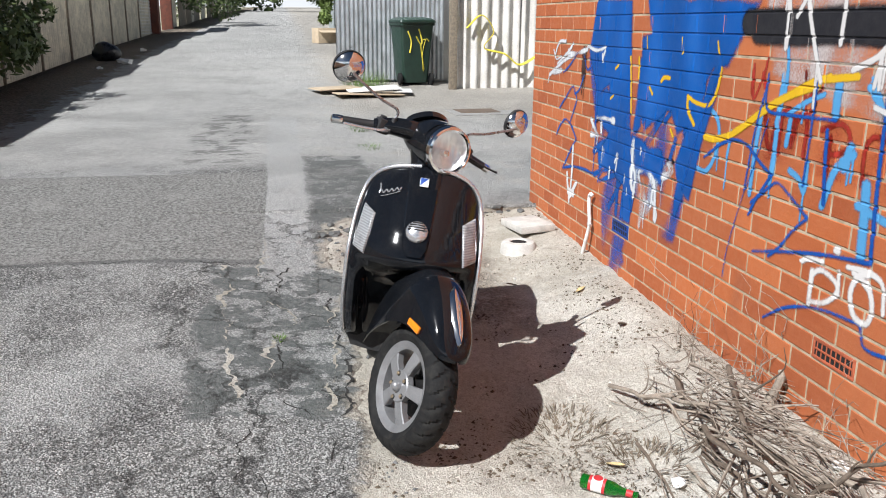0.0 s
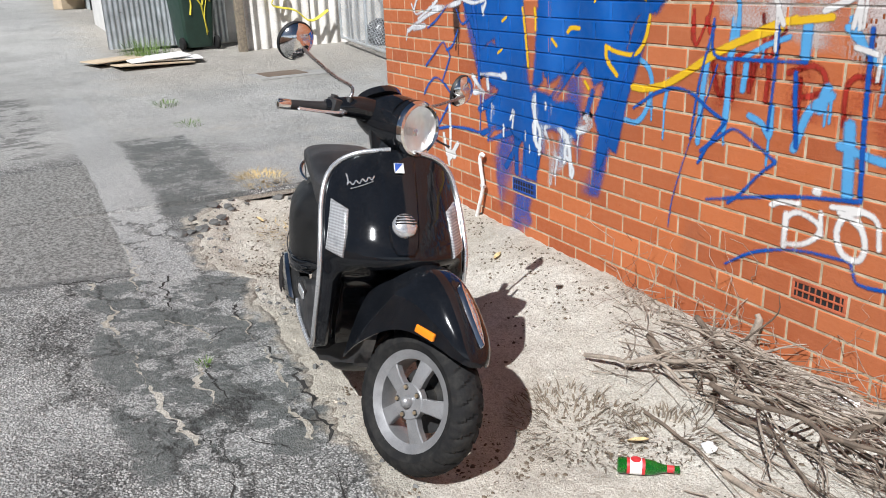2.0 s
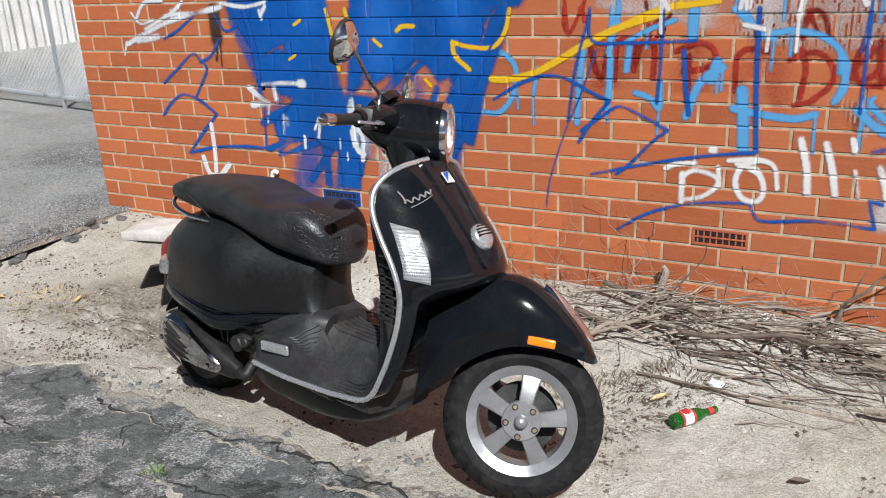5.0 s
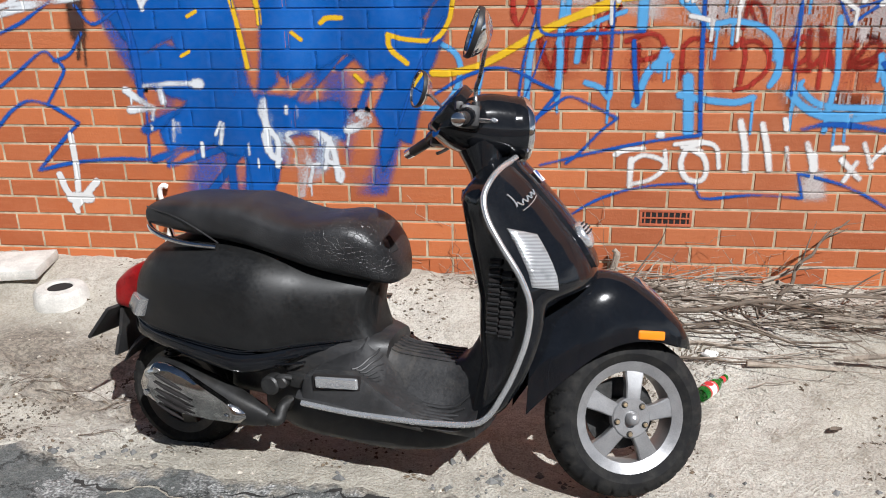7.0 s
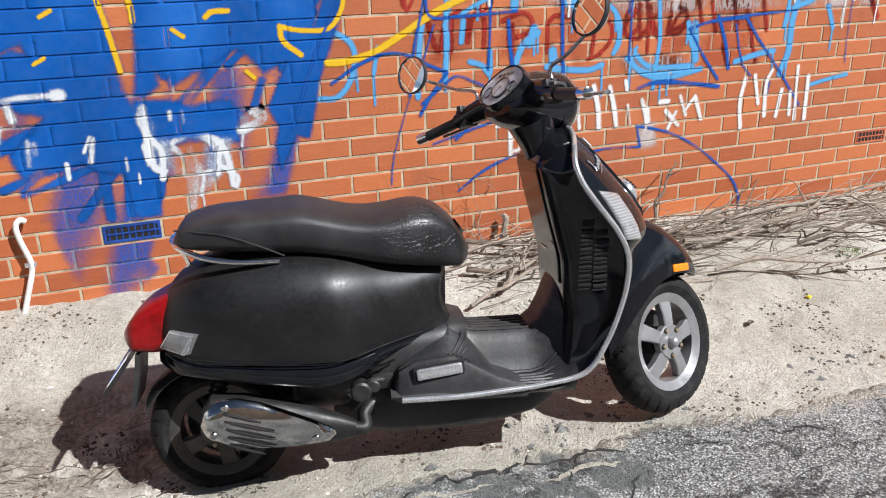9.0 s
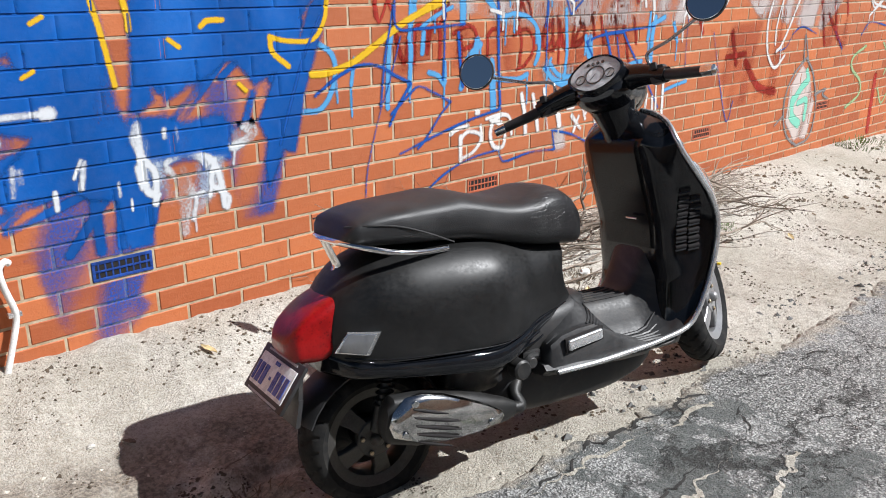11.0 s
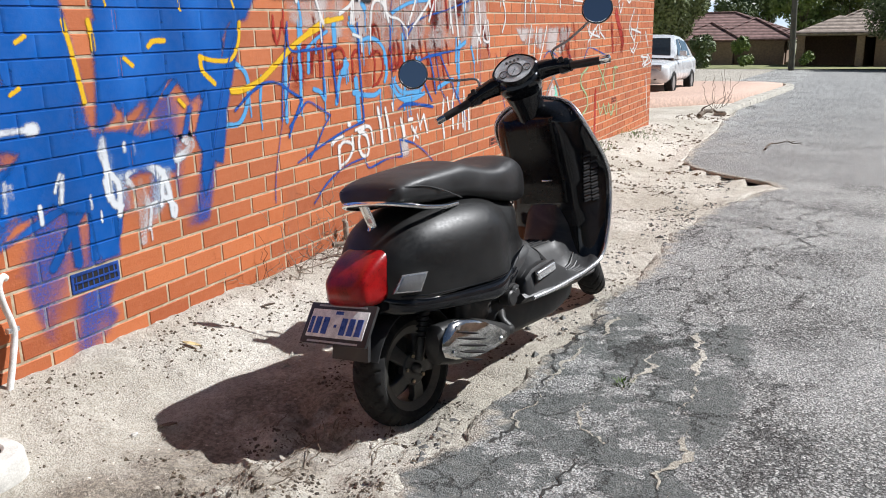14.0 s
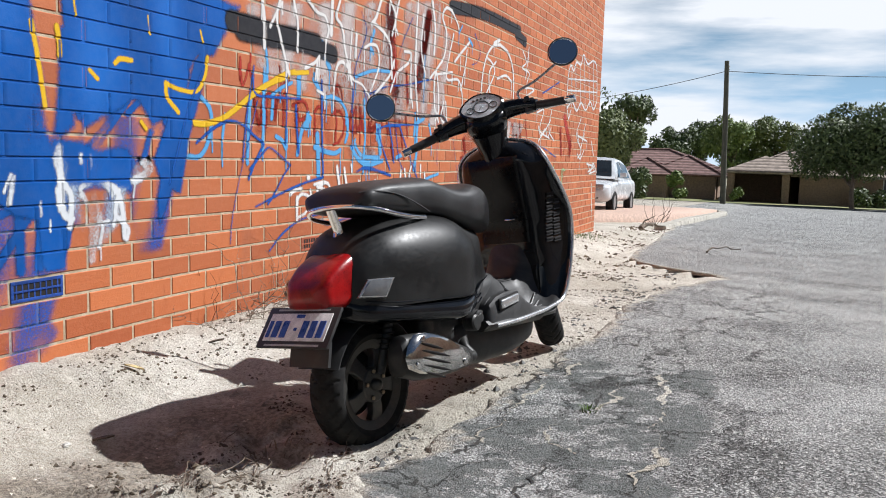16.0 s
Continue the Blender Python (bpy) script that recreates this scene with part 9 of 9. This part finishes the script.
leaf_dark = leaf_material("dark_leaves", (0.045, 0.07, 0.022), (0.11, 0.15, 0.045))
leaf_light = leaf_material("light_leaves", (0.09, 0.14, 0.03), (0.20, 0.26, 0.07))
leaf_mid = leaf_material("mid_leaves", (0.06, 0.085, 0.02), (0.14, 0.17, 0.045))
trunk_mat = worn("tree_bark", (0.16, 0.12, 0.09), 0.9, vary=0.3, scale=6, bump=0.5)


def crown_into(lumps, n, size, q):
    tot = sum(a[3] ** 2 for a in lumps)
    for cx, cy, cz, rad in lumps:
        for k in range(int(n * rad * rad / tot)):
            d = Vector((q.gauss(0, 1), q.gauss(0, 1), q.gauss(0, 1))).normalized()
            p = Vector((cx, cy, cz)) + d * rad * (0.62 + 0.42 * q.random() ** 0.6) * Vector((1, 1, 0.85)).length / 1.65
            a = Vector((q.gauss(0, 1), q.gauss(0, 1), q.gauss(0, 1))).normalized()
            b = a.cross(d if abs(a.dot(d)) < 0.95 else Vector((0, 0, 1))).normalized()
            s = size * q.uniform(0.5, 1.3)
            base = len(verts)
            verts.extend(tuple(v) for v in (p - a * s, p + b * s * 0.42, p + a * s, p - b * s * 0.42))
            faces.append((base, base + 1, base + 2, base + 3))


def tree(x, y, h, w, mat, seed, name="tree", label="leafy green tree behind the houses", n=2600, trunk=True, z=None, leaf=0.16, lo=0.42):
    q = random.Random(seed)
    z = road_z(x) if z is None else z
    t = thing(name, label, "tree" if trunk else "bush", "trees in the distance" if trunk else "bushes", at=Matrix.Translation((x, y, z)))
    lumps = []
    for k in range(11 if trunk else 6):
        a, d = q.uniform(0, math.tau), w * 0.36 * math.sqrt(q.random())
        cz = h * q.uniform(lo if trunk else 0.25, 0.86)
        lumps.append((d * math.cos(a), d * math.sin(a), cz, w * q.uniform(0.17, 0.27)))
    if trunk:
        bm = bmesh.new()
        line = path(crooked((0, 0, -0.2), (0, 0, h * 0.62), h * 0.03, 4, q), 4)
        tube(bm, line, [h * 0.028 * (1 - 0.7 * k / (len(line) - 1)) for k in range(len(line))], 8)
        for l in lumps[:7]:
            s = line[len(line) // 2 + q.randrange(-2, 3)]
            tube(bm, path([s, s.lerp(Vector(l[:3]), 0.5) + Vector((0, 0, 0.2)), Vector(l[:3])], 3), [h * 0.011 * (1 - k / 9) for k in range(7)], 6)
        part("trunk", bm, trunk_mat, t)
    crown_into(lumps, n, leaf, q)
    me = bpy.data.meshes.new("crown")
    me.from_pydata(verts, [], faces)
    me.materials.append(mat)
    verts.clear()
    faces.clear()
    ob = new("crown", me)
    ob.parent = t
    ob["kind"] = "stuff"
    return t


def toward(px_deg, d):
    """A place seen from the end of the way at that bearing and distance."""
    return -2.76 + d * math.cos(radians(px_deg)), -2.43 + d * math.sin(radians(px_deg))


for deg, d, h, w, mat, seed, n, lo in ((10.6, 42, 4.5, 4.0, leaf_mid, 1, 8000, 0.45), (9.2, 78, 9.8, 3.7, leaf_dark, 2, 1500, 0.66), (7.0, 86, 6.2, 4.2, leaf_dark, 12, 1600, 0.4),
                                       (6.4, 90, 6.9, 3.6, leaf_dark, 3, 1800, 0.4), (4.7, 92, 7.9, 4.4, leaf_dark, 4, 2400, 0.35), (2.9, 80, 7.3, 4.4, leaf_light, 5, 2800, 0.32), (1.5, 84, 7.7, 4.2, leaf_light, 13, 2400, 0.32),
                                       (0.2, 82, 7.4, 4.6, leaf_mid, 6, 2600, 0.32), (-4.6, 50, 5.4, 6.0, leaf_dark, 8, 8200, 0.50), (-8.0, 50, 6.2, 6.2, leaf_dark, 9, 6200, 0.48),
                                       (14.0, 60, 9, 8, leaf_dark, 10, 1600, 0.4), (-14, 60, 9, 8, leaf_dark, 11, 1600, 0.4)):
    x, y = toward(deg, d)
    tree(x, y, h, w, mat, seed, n=int(n * 2.6) if d < 60 else n * 2, leaf=0.12 if d < 60 else 0.2, lo=lo)
for deg, d, h, w, seed in ((6.0, 55, 1.75, 1.5, 21), (8.6, 52, 1.9, 1.9, 22), (2.3, 54, 1.0, 0.8, 23), (-5.5, 56, 1.0, 2.4, 25), (-8.0, 57, 1.0, 2.8, 26)):
    x, y = toward(deg, d)
    tree(x, y, h, w, leaf_light if seed in (21, 23) else leaf_dark, seed, "bush", "clipped green bush in a front garden", 1500, False, leaf=0.13)
for x, y, h, w, seed in ((-9.2, -5.75, 2.3, 1.4, 41), (-11.0, -5.9, 1.5, 1.2, 42), (-7.6, -5.8, 2.6, 1.6, 43), (-34, -5.6, 3.4, 3.4, 44), (-38, -5.5, 3.2, 3.6, 45), (-22.4, -0.5, 2.2, 0.6, 46)):
    tree(x, y, h, w, leaf_dark if seed != 46 else leaf_light, seed, "bush", "leafy green shrub growing at the fence", 1300, False, leaf=0.07 if x > -12 else 0.12)
for k, (x, y, h, w) in enumerate(((-118, -22, 9, 12), (-116, -8, 8, 11), (-120, 4, 9, 13), (-115, 16, 9, 12), (-112, -36, 10, 14), (-70, 8, 7, 8))):
    tree(x, y, h, w, leaf_dark, 60 + k, n=1500, leaf=0.5, label="dark leafy tree at the lane's far end")


for k, (x, y, h, w) in enumerate(((-74, -9, 4.2, 7), (-78, -4, 4.6, 7), (-76, 1.5, 4.2, 7), (-72, 7, 4.0, 6))):
    tree(x, y, h, w, leaf_dark, 80 + k, "bush", "dark hedge of shrubs across the lane's far end", 2200, False, leaf=0.3)


# ---- street at the lower end ----
kerb = thing("kerb", "pale concrete kerb along the paved corner", "kerb")
kerb_concrete = worn("dusty_kerb_concrete", (0.40, 0.375, 0.325), 0.9, vary=0.3, scale=6, bump=0.4, dust=0.2)
kerb_line = path([(12.6, -0.55, 0), (16, -0.75, 0), (20, -0.95, 0), (23.5, -1.05, 0), (24.6, -0.6, 0), (25.0, 0.6, 0), (25.2, 4, 0), (25.4, 12, 0)], 4)
for a, b in zip(kerb_line, kerb_line[1:]):
    bm = bmesh.new()
    d = (b - a).normalized()
    nrm = Vector((-d.y, d.x, 0)) * 0.11
    z0, z1 = (road_z(v.x) - 0.05 - ease(v.x, [12.6, 15.5], [0.09, 0.03]) for v in (a, b))
    g = 0.012
    skin(bm, [[Vector((v.x + nrm.x * s, v.y + nrm.y * s, z + h)) for s, h in ((-1, 0), (-1, 0.15), (-0.75, 0.19), (1, 0.19), (1, 0))] for v, z in ((a + d * g, z0), (b - d * g, z1))])
    part("kerb_stone", bm, kerb_concrete, kerb)
def pave_lines(x):
    y0 = ease(x, [13.5, 17, 24, 24.6], [1.4, -0.6, -0.86, -0.3])
    return [y0 - 0.03, *(float(v) for v in np.linspace(y0, 9.0, 10))]


paver = worn("red_block_paving", (0.47, 0.33, 0.26), 0.85, vary=0.25, scale=14, bump=0.3)
pave = sheet("pavement", [13.47, *np.linspace(13.5, 24.6, 12)], pave_lines, lambda x, y: road_z(x) + (0.14 if x > 13.48 and y > pave_lines(x)[0] + 0.01 else -0.15), paver)
tagged(pave, "red block paving on the street corner", "pavement", kind="structure")
sheet_far = sheet("side_street", [25.3, 30, 40, 47.0], [1.0, 8, 20, 60], lambda x, y: road_z(x) + 0.006, asphalt)
tagged(sheet_far, "grey asphalt side street beyond the kerb", "road", kind="structure")
for k in range(9):
    twig_into(crooked((14.2 + rr.uniform(-0.3, 0.3), -0.25 + rr.uniform(-0.2, 0.2), road_z(14) - 0.02), (14.2 + rr.uniform(-0.6, 0.6), -0.25 + rr.uniform(-0.5, 0.5), road_z(14) + rr.uniform(0.3, 0.8)), 0.12, 7, rr), 0.0055)
joined("bare_shrub", dark_bark, "small bare shrub beside the kerb", "shrub")
single("log", branch((11.6, -0.35, road_z(12) + 0.03), (12.4, -0.62, road_z(12) + 0.04), 0.06, random.Random(5), 3), dark_bark, "dark rotting log on the sand by the kerb", "log")
single("stick", branch((7.2, -1.75, road_z(7.2) + 0.015), (8.0, -2.1, road_z(8) + 0.015), 0.014, random.Random(6), 1), dark_bark, "thin dark stick lying on the road", "stick")

# pole and wires
px, py = toward(3.1, 48)
pz = road_z(px)
pole = thing("power_pole", "tall weathered timber power pole on the corner", "pole", at=Matrix.Translation((px, py, pz)))
bm = bmesh.new()
tube(bm, [(0, 0, -0.2), (0.02, 0.14, 4), (0.04, 0.28, 7.75)], [0.16, 0.14, 0.12], 12)
part("shaft", bm, worn("treated_pole_timber", (0.085, 0.082, 0.06), 0.9, vary=0.3, scale=4, bump=0.4), pole)
bm = bmesh.new()
for z in (7.3, 7.45):
    tube(bm, [(0.04, 0.10, z), (0.04, 0.38, z)], 0.035, 6)
part("insulator", bm, concrete, pole)
wire_mat = Mat("wire", (0.05, 0.05, 0.05), 0.6).m
for a, b, sag in (((px, py + 0.25, pz + 7.2), (*toward(16, 58), 4.3), 0.25), ((px, py + 0.25, pz + 7.2), (*toward(-12, 60), 6.5), 0.2), ((px - 22, py + 40, pz + 13.0), (px - 20, py - 50, pz + 12.8), 0.6)):
    bm = bmesh.new()
    pts = [Vector(a).lerp(Vector(b), t) - Vector((0, 0, sag * 4 * t * (1 - t))) for t in np.linspace(0, 1, 15)]
    tube(bm, pts, 0.018, 5)
    single("power_line", bm, wire_mat, "thin black power line across the sky", "wire", "power lines")


# houses
def tile_material(name, a, b):
    m = Mat(name, a, 0.8)
    w = m.nt.nodes.new("ShaderNodeTexWave")
    w.wave_type, w.bands_direction = "BANDS", "Z"
    w.inputs["Scale"].default_value, w.inputs["Distortion"].default_value = 1.6, 0.3
    m.nt.links.new(m.where(), w.inputs["Vector"])
    # Dark bands put the shade below each tile course into the colour.
    rows = m.math("MULTIPLY", m.fit(w.outputs["Fac"], 0.0, 0.35, 1.0, 0.0), 0.75)
    m.put("Base Color", m.mix(rows, m.mix(m.fit(m.noise(3, 4), 0.3, 0.7), a, b), tuple(v * 0.35 for v in a)))
    return m.bump(w.outputs["Fac"], 0.8, 0.05).m


brown_tiles, maroon_tiles = tile_material("brown_roof_tiles", (0.20, 0.155, 0.125), (0.36, 0.29, 0.24)), tile_material("maroon_roof_tiles", (0.14, 0.075, 0.065), (0.27, 0.155, 0.14))
tan_brick = worn("tan_brickwork", (0.26, 0.18, 0.125), 0.85, vary=0.25, scale=8, bump=0.3)
window_glass = Mat("dark_window", (0.02, 0.025, 0.03), 0.05).m


def house(name, label, at, w, d, eave, rise, roof_mat, openings, wings=()):
    """A brick house: local x across the front, y into depth; the front looks down -y."""
    h = thing(name, label, "house", "houses across the street", at=at)
    for wx, wy, ww, wd, we, wr in ((0, 0, w, d, eave, rise), *wings):
        bm = bmesh.new()
        block(bm, (ww, wd, we), (wx, wy + wd / 2, we / 2))
        part("wall", bm, tan_brick, h)
        bm = bmesh.new()
        o, rl = 0.55, max(0.05, ww / 2 - wd / 2)
        e = [Vector((wx + sx * (ww / 2 + o), wy + wd / 2 + sy * (wd / 2 + o), we)) for sx, sy in ((-1, -1), (1, -1), (1, 1), (-1, 1))]
        low = [v - Vector((0, 0, 0.16)) for v in e]
        r0, r1 = Vector((wx - rl, wy + wd / 2, we + wr)), Vector((wx + rl, wy + wd / 2, we + wr))
        vs = [bm.verts.new(v) for v in (*e, *low, r0, r1)]
        for f in ((0, 1, 9, 8), (1, 2, 9), (2, 3, 8, 9), (3, 0, 8), (4, 5, 1, 0), (5, 6, 2, 1), (6, 7, 3, 2), (7, 4, 0, 3), (7, 6, 5, 4)):
            bm.faces.new([vs[i] for i in f])
        roof = part("roof", bm, roof_mat, h, smooth=0)
        for p, q2 in ((e[0], r0), (e[1], r1), (e[2], r1), (e[3], r0), (r0, r1)):
            bm = bmesh.new()
            tube(bm, [p + Vector((0, 0, 0.02)), q2 + Vector((0, 0, 0.02))], 0.10, 6)
            part("ridge_cap", bm, roof_mat, roof)
    for kind, x, z0, ww, hh in openings:
        bm = bmesh.new()
        block(bm, (ww + 0.12, 0.10, hh + 0.12), (x, -0.01, z0 + hh / 2), Matrix.Identity(4), 0.01)
        fr = part("window" if kind == "window" else "door", bm, white_paint if kind == "window" else timber, h)
        bm = bmesh.new()
        block(bm, (ww, 0.06, hh), (x, -0.05, z0 + hh / 2))
        part("pane", bm, window_glass, fr)
    return h


x, y = toward(-1.0, 59)
hz = road_z(x) - 0.05
face = pose(x, y, hz, 0, 0, -90)
h1 = house("house", "low tan brick house with a brown tiled hip roof", face @ Matrix.Translation((1.3, 3.0, 0)), 8.4, 6.4, 2.1, 1.75, brown_tiles,
           (("window", 2.5, 0.9, 1.6, 1.2), ("door", 0.2, 0.0, 0.9, 2.05), ("window", 4.6, 0.5, 1.2, 1.6)))
port = thing("carport", "tiled open carport with brick piers and a dark car bay", "carport", "houses across the street", at=face @ Matrix.Translation((-1.75, -2.2, 0)))
bm = bmesh.new()
e = [Vector(v) for v in ((-2.4, -0.4, 2.2), (2.6, -0.4, 2.2), (2.6, 6.5, 2.2), (-2.4, 6.5, 2.2))]
vs = [bm.verts.new(v) for v in (*e, *(v - Vector((0, 0, 0.2)) for v in e), Vector((0.05, 2.1, 3.2)), Vector((0.05, 6.4, 3.2)))]
for f in ((0, 1, 8), (1, 2, 9, 8), (2, 3, 9), (3, 0, 8, 9), (4, 5, 1, 0), (5, 6, 2, 1), (6, 7, 3, 2), (7, 4, 0, 3), (7, 6, 5, 4)):
    bm.faces.new([vs[i] for i in f])
part("roof", bm, brown_tiles, port, smooth=0)
for s in (-1.95, 1.35):
    bm = bmesh.new()
    block(bm, (0.42, 0.42, 2.02), (s, 0.2, 1.0), Matrix.Identity(4), 0.01)
    part("pier", bm, tan_brick, port)
bm = bmesh.new()
block(bm, (3.9, 0.2, 2.2), (-0.2, 5.0, 1.1))
block(bm, (0.2, 5.0, 2.2), (-2.1, 2.6, 1.1))
block(bm, (0.2, 5.0, 2.2), (1.5, 2.7, 1.1))
part("back_wall", bm, tan_brick, port)
x, y = toward(8.4, 64)
house("house", "brick house with a maroon tiled roof behind bushes", pose(x, y, road_z(x) - 0.1, 0, 0, -90), 11.0, 8.0, 2.0, 1.7, maroon_tiles,
      (("window", -2.0, 0.8, 1.8, 1.3), ("window", 3.2, 0.8, 1.6, 1.3), ("door", 0.6, 0, 0.9, 2.05)), ((3.2, -1.4, 4.4, 5.0, 1.95, 1.3), (0.4, -2.2, 3.6, 4.0, 1.9, 1.1)))
x, y = toward(-7.4, 58)
house("house", "low brick house half hidden behind trees", pose(x, y, road_z(x) - 0.1, 0, 0, -90), 12.0, 7.0, 2.05, 1.2, brown_tiles, (("window", 0.0, 0.7, 2.4, 1.4), ("window", 4.0, 0.7, 1.6, 1.4)))
verge = sheet("verge", [47.0, 49, 52, 58, 75, 120], [-40, -20, -10, -4, 0, 5, 12, 40], lambda x, y: road_z(x) + 0.04, worn("dry_lawn", (0.20, 0.21, 0.09), 0.95, vary=0.4, scale=2))
tagged(verge, "patchy lawn and drives before the houses", "lawn", kind="structure")

# parked car
silver = worn("silver_white_car_paint", (0.60, 0.62, 0.64), 0.25, 0.0, vary=0.04, scale=4, Coat_Weight=0.6)
car = thing("car", "white four-door sedan parked on the corner", "car", at=pose(17.04, 2.07, road_z(17.0) + 0.135, 0, 2.0, 0) @ Matrix.Diagonal((1.0, 0.96, 0.93, 1)))
LOW = [(0.0, 0.60, 0.30, 0.55), (0.12, 0.78, 0.22, 0.66), (0.5, 0.84, 0.20, 0.74), (1.2, 0.85, 0.19, 0.82), (1.9, 0.855, 0.19, 0.86), (3.0, 0.855, 0.20, 0.88), (3.7, 0.845, 0.21, 0.90), (4.2, 0.80, 0.26, 0.88), (4.38, 0.68, 0.34, 0.80)]
bm = bmesh.new()
skin(bm, [oval(x, w, zb, zt, 28, 0.35, 0.45) for x, w, zb, zt in run_along(LOW, 30)])
body = part("body", bm, silver, car)
CAB = [(0.98, 0.80, 0.83), (1.35, 0.80, 1.08), (1.72, 0.80, 1.34), (2.0, 0.80, 1.42), (2.4, 0.80, 1.44), (2.9, 0.79, 1.415), (3.3, 0.78, 1.32), (3.7, 0.76, 1.12), (4.05, 0.74, 0.90)]


def cab_side(z):
    return 0.80 - 0.20 * max(0.0, (z - 0.86) / 0.52) ** 1.2


bm = bmesh.new()
rows = []
for x, w, zt in run_along(CAB, 30):
    ring = [(1.0, 0.80), (cab_side(0.5 * (0.84 + zt)) / 0.80, 0.5 * (0.84 + zt)), (cab_side(zt - 0.04) / 0.80, zt - 0.04), (cab_side(zt) / 0.80 - 0.08, zt), (0.35, zt + 0.015)]
    rows.append([Vector((x, -w * f, z)) for f, z in ring] + [Vector((x, w * f, z)) for f, z in ring[::-1]])
skin(bm, rows)
part("cabin", bm, silver, car)
for s in (-1, 1):
    for a, b in ((1.55, 2.26), (2.34, 3.22)):
        bm = bmesh.new()
        quad = ((a, 0.90), (b, 0.90), (b - 0.02, 1.335 if a < 2 else 1.27), (a + (0.42 if a < 2 else 0.02), 1.30 if a < 2 else 1.335))
        skin(bm, [[Vector((qx, s * (cab_side(qz) + o), qz)) for qx, qz in quad] for o in (-0.03, 0.012)])
        part("side_window", bm, window_glass, car)
    bm = bmesh.new()
    block(bm, (0.16, 0.26, 0.15), (0.12, s * 0.58, 0.60), Matrix.Identity(4), 0.04)
    part("headlight", bm, clear_lens, car)
    bm = bmesh.new()
    block(bm, (0.14, 0.18, 0.12), (1.55, s * 0.93, 0.96), Matrix.Identity(4), 0.03)
    part("door_mirror", bm, silver, car)
    for x in (0.86, 3.42):
        bm = bmesh.new()
        lathe(bm, [(0.19, -0.09), (0.27, -0.10), (0.305, -0.07), (0.305, 0.07), (0.27, 0.10), (0.19, 0.09)], 32, Matrix.Translation((x, s * 0.78, 0.205)) @ SIDE)
        tyre = part("wheel", bm, rubber, car)
        bm = bmesh.new()
        disc(bm, 0.20, 0.16, Matrix.Translation((x, s * 0.785, 0.205)) @ SIDE, 20, 0.02)
        part("rim", bm, alloy, tyre)
bm = bmesh.new()
skin(bm, [[Vector((x, y_, z)) + o for x, y_, z in ((1.10, -0.70, 0.90), (1.10, 0.70, 0.90), (1.70, 0.56, 1.335), (1.70, -0.56, 1.335))] for o in (Vector((-0.02, 0, 0.02)), Vector((0.05, 0, -0.05)))])
part("windscreen", bm, window_glass, car)
bm = bmesh.new()
block(bm, (0.06, 0.62, 0.10), (0.06, 0, 0.58), Matrix.Identity(4), 0.02)
part("grille", bm, hole_shade, car)
bm = bmesh.new()
block(bm, (0.05, 1.2, 0.09), (0.03, 0, 0.34), Matrix.Identity(4), 0.02)
part("air_intake", bm, hole_shade, car)


# ---- the bricks nearest to the way, one by one ----
bm = bmesh.new()
brick_mesh(bm, 0, MODULE - 0.010, 0, 0.076, 0)
brick_data = finish("brick", bm, brick_each, 0)
for a, zb in bricks_near:
    ob = new("brick", brick_data)
    ob.parent = wall
    ob.matrix_basis = Matrix.Translation((a, rng.random() * 0.0012, zb))
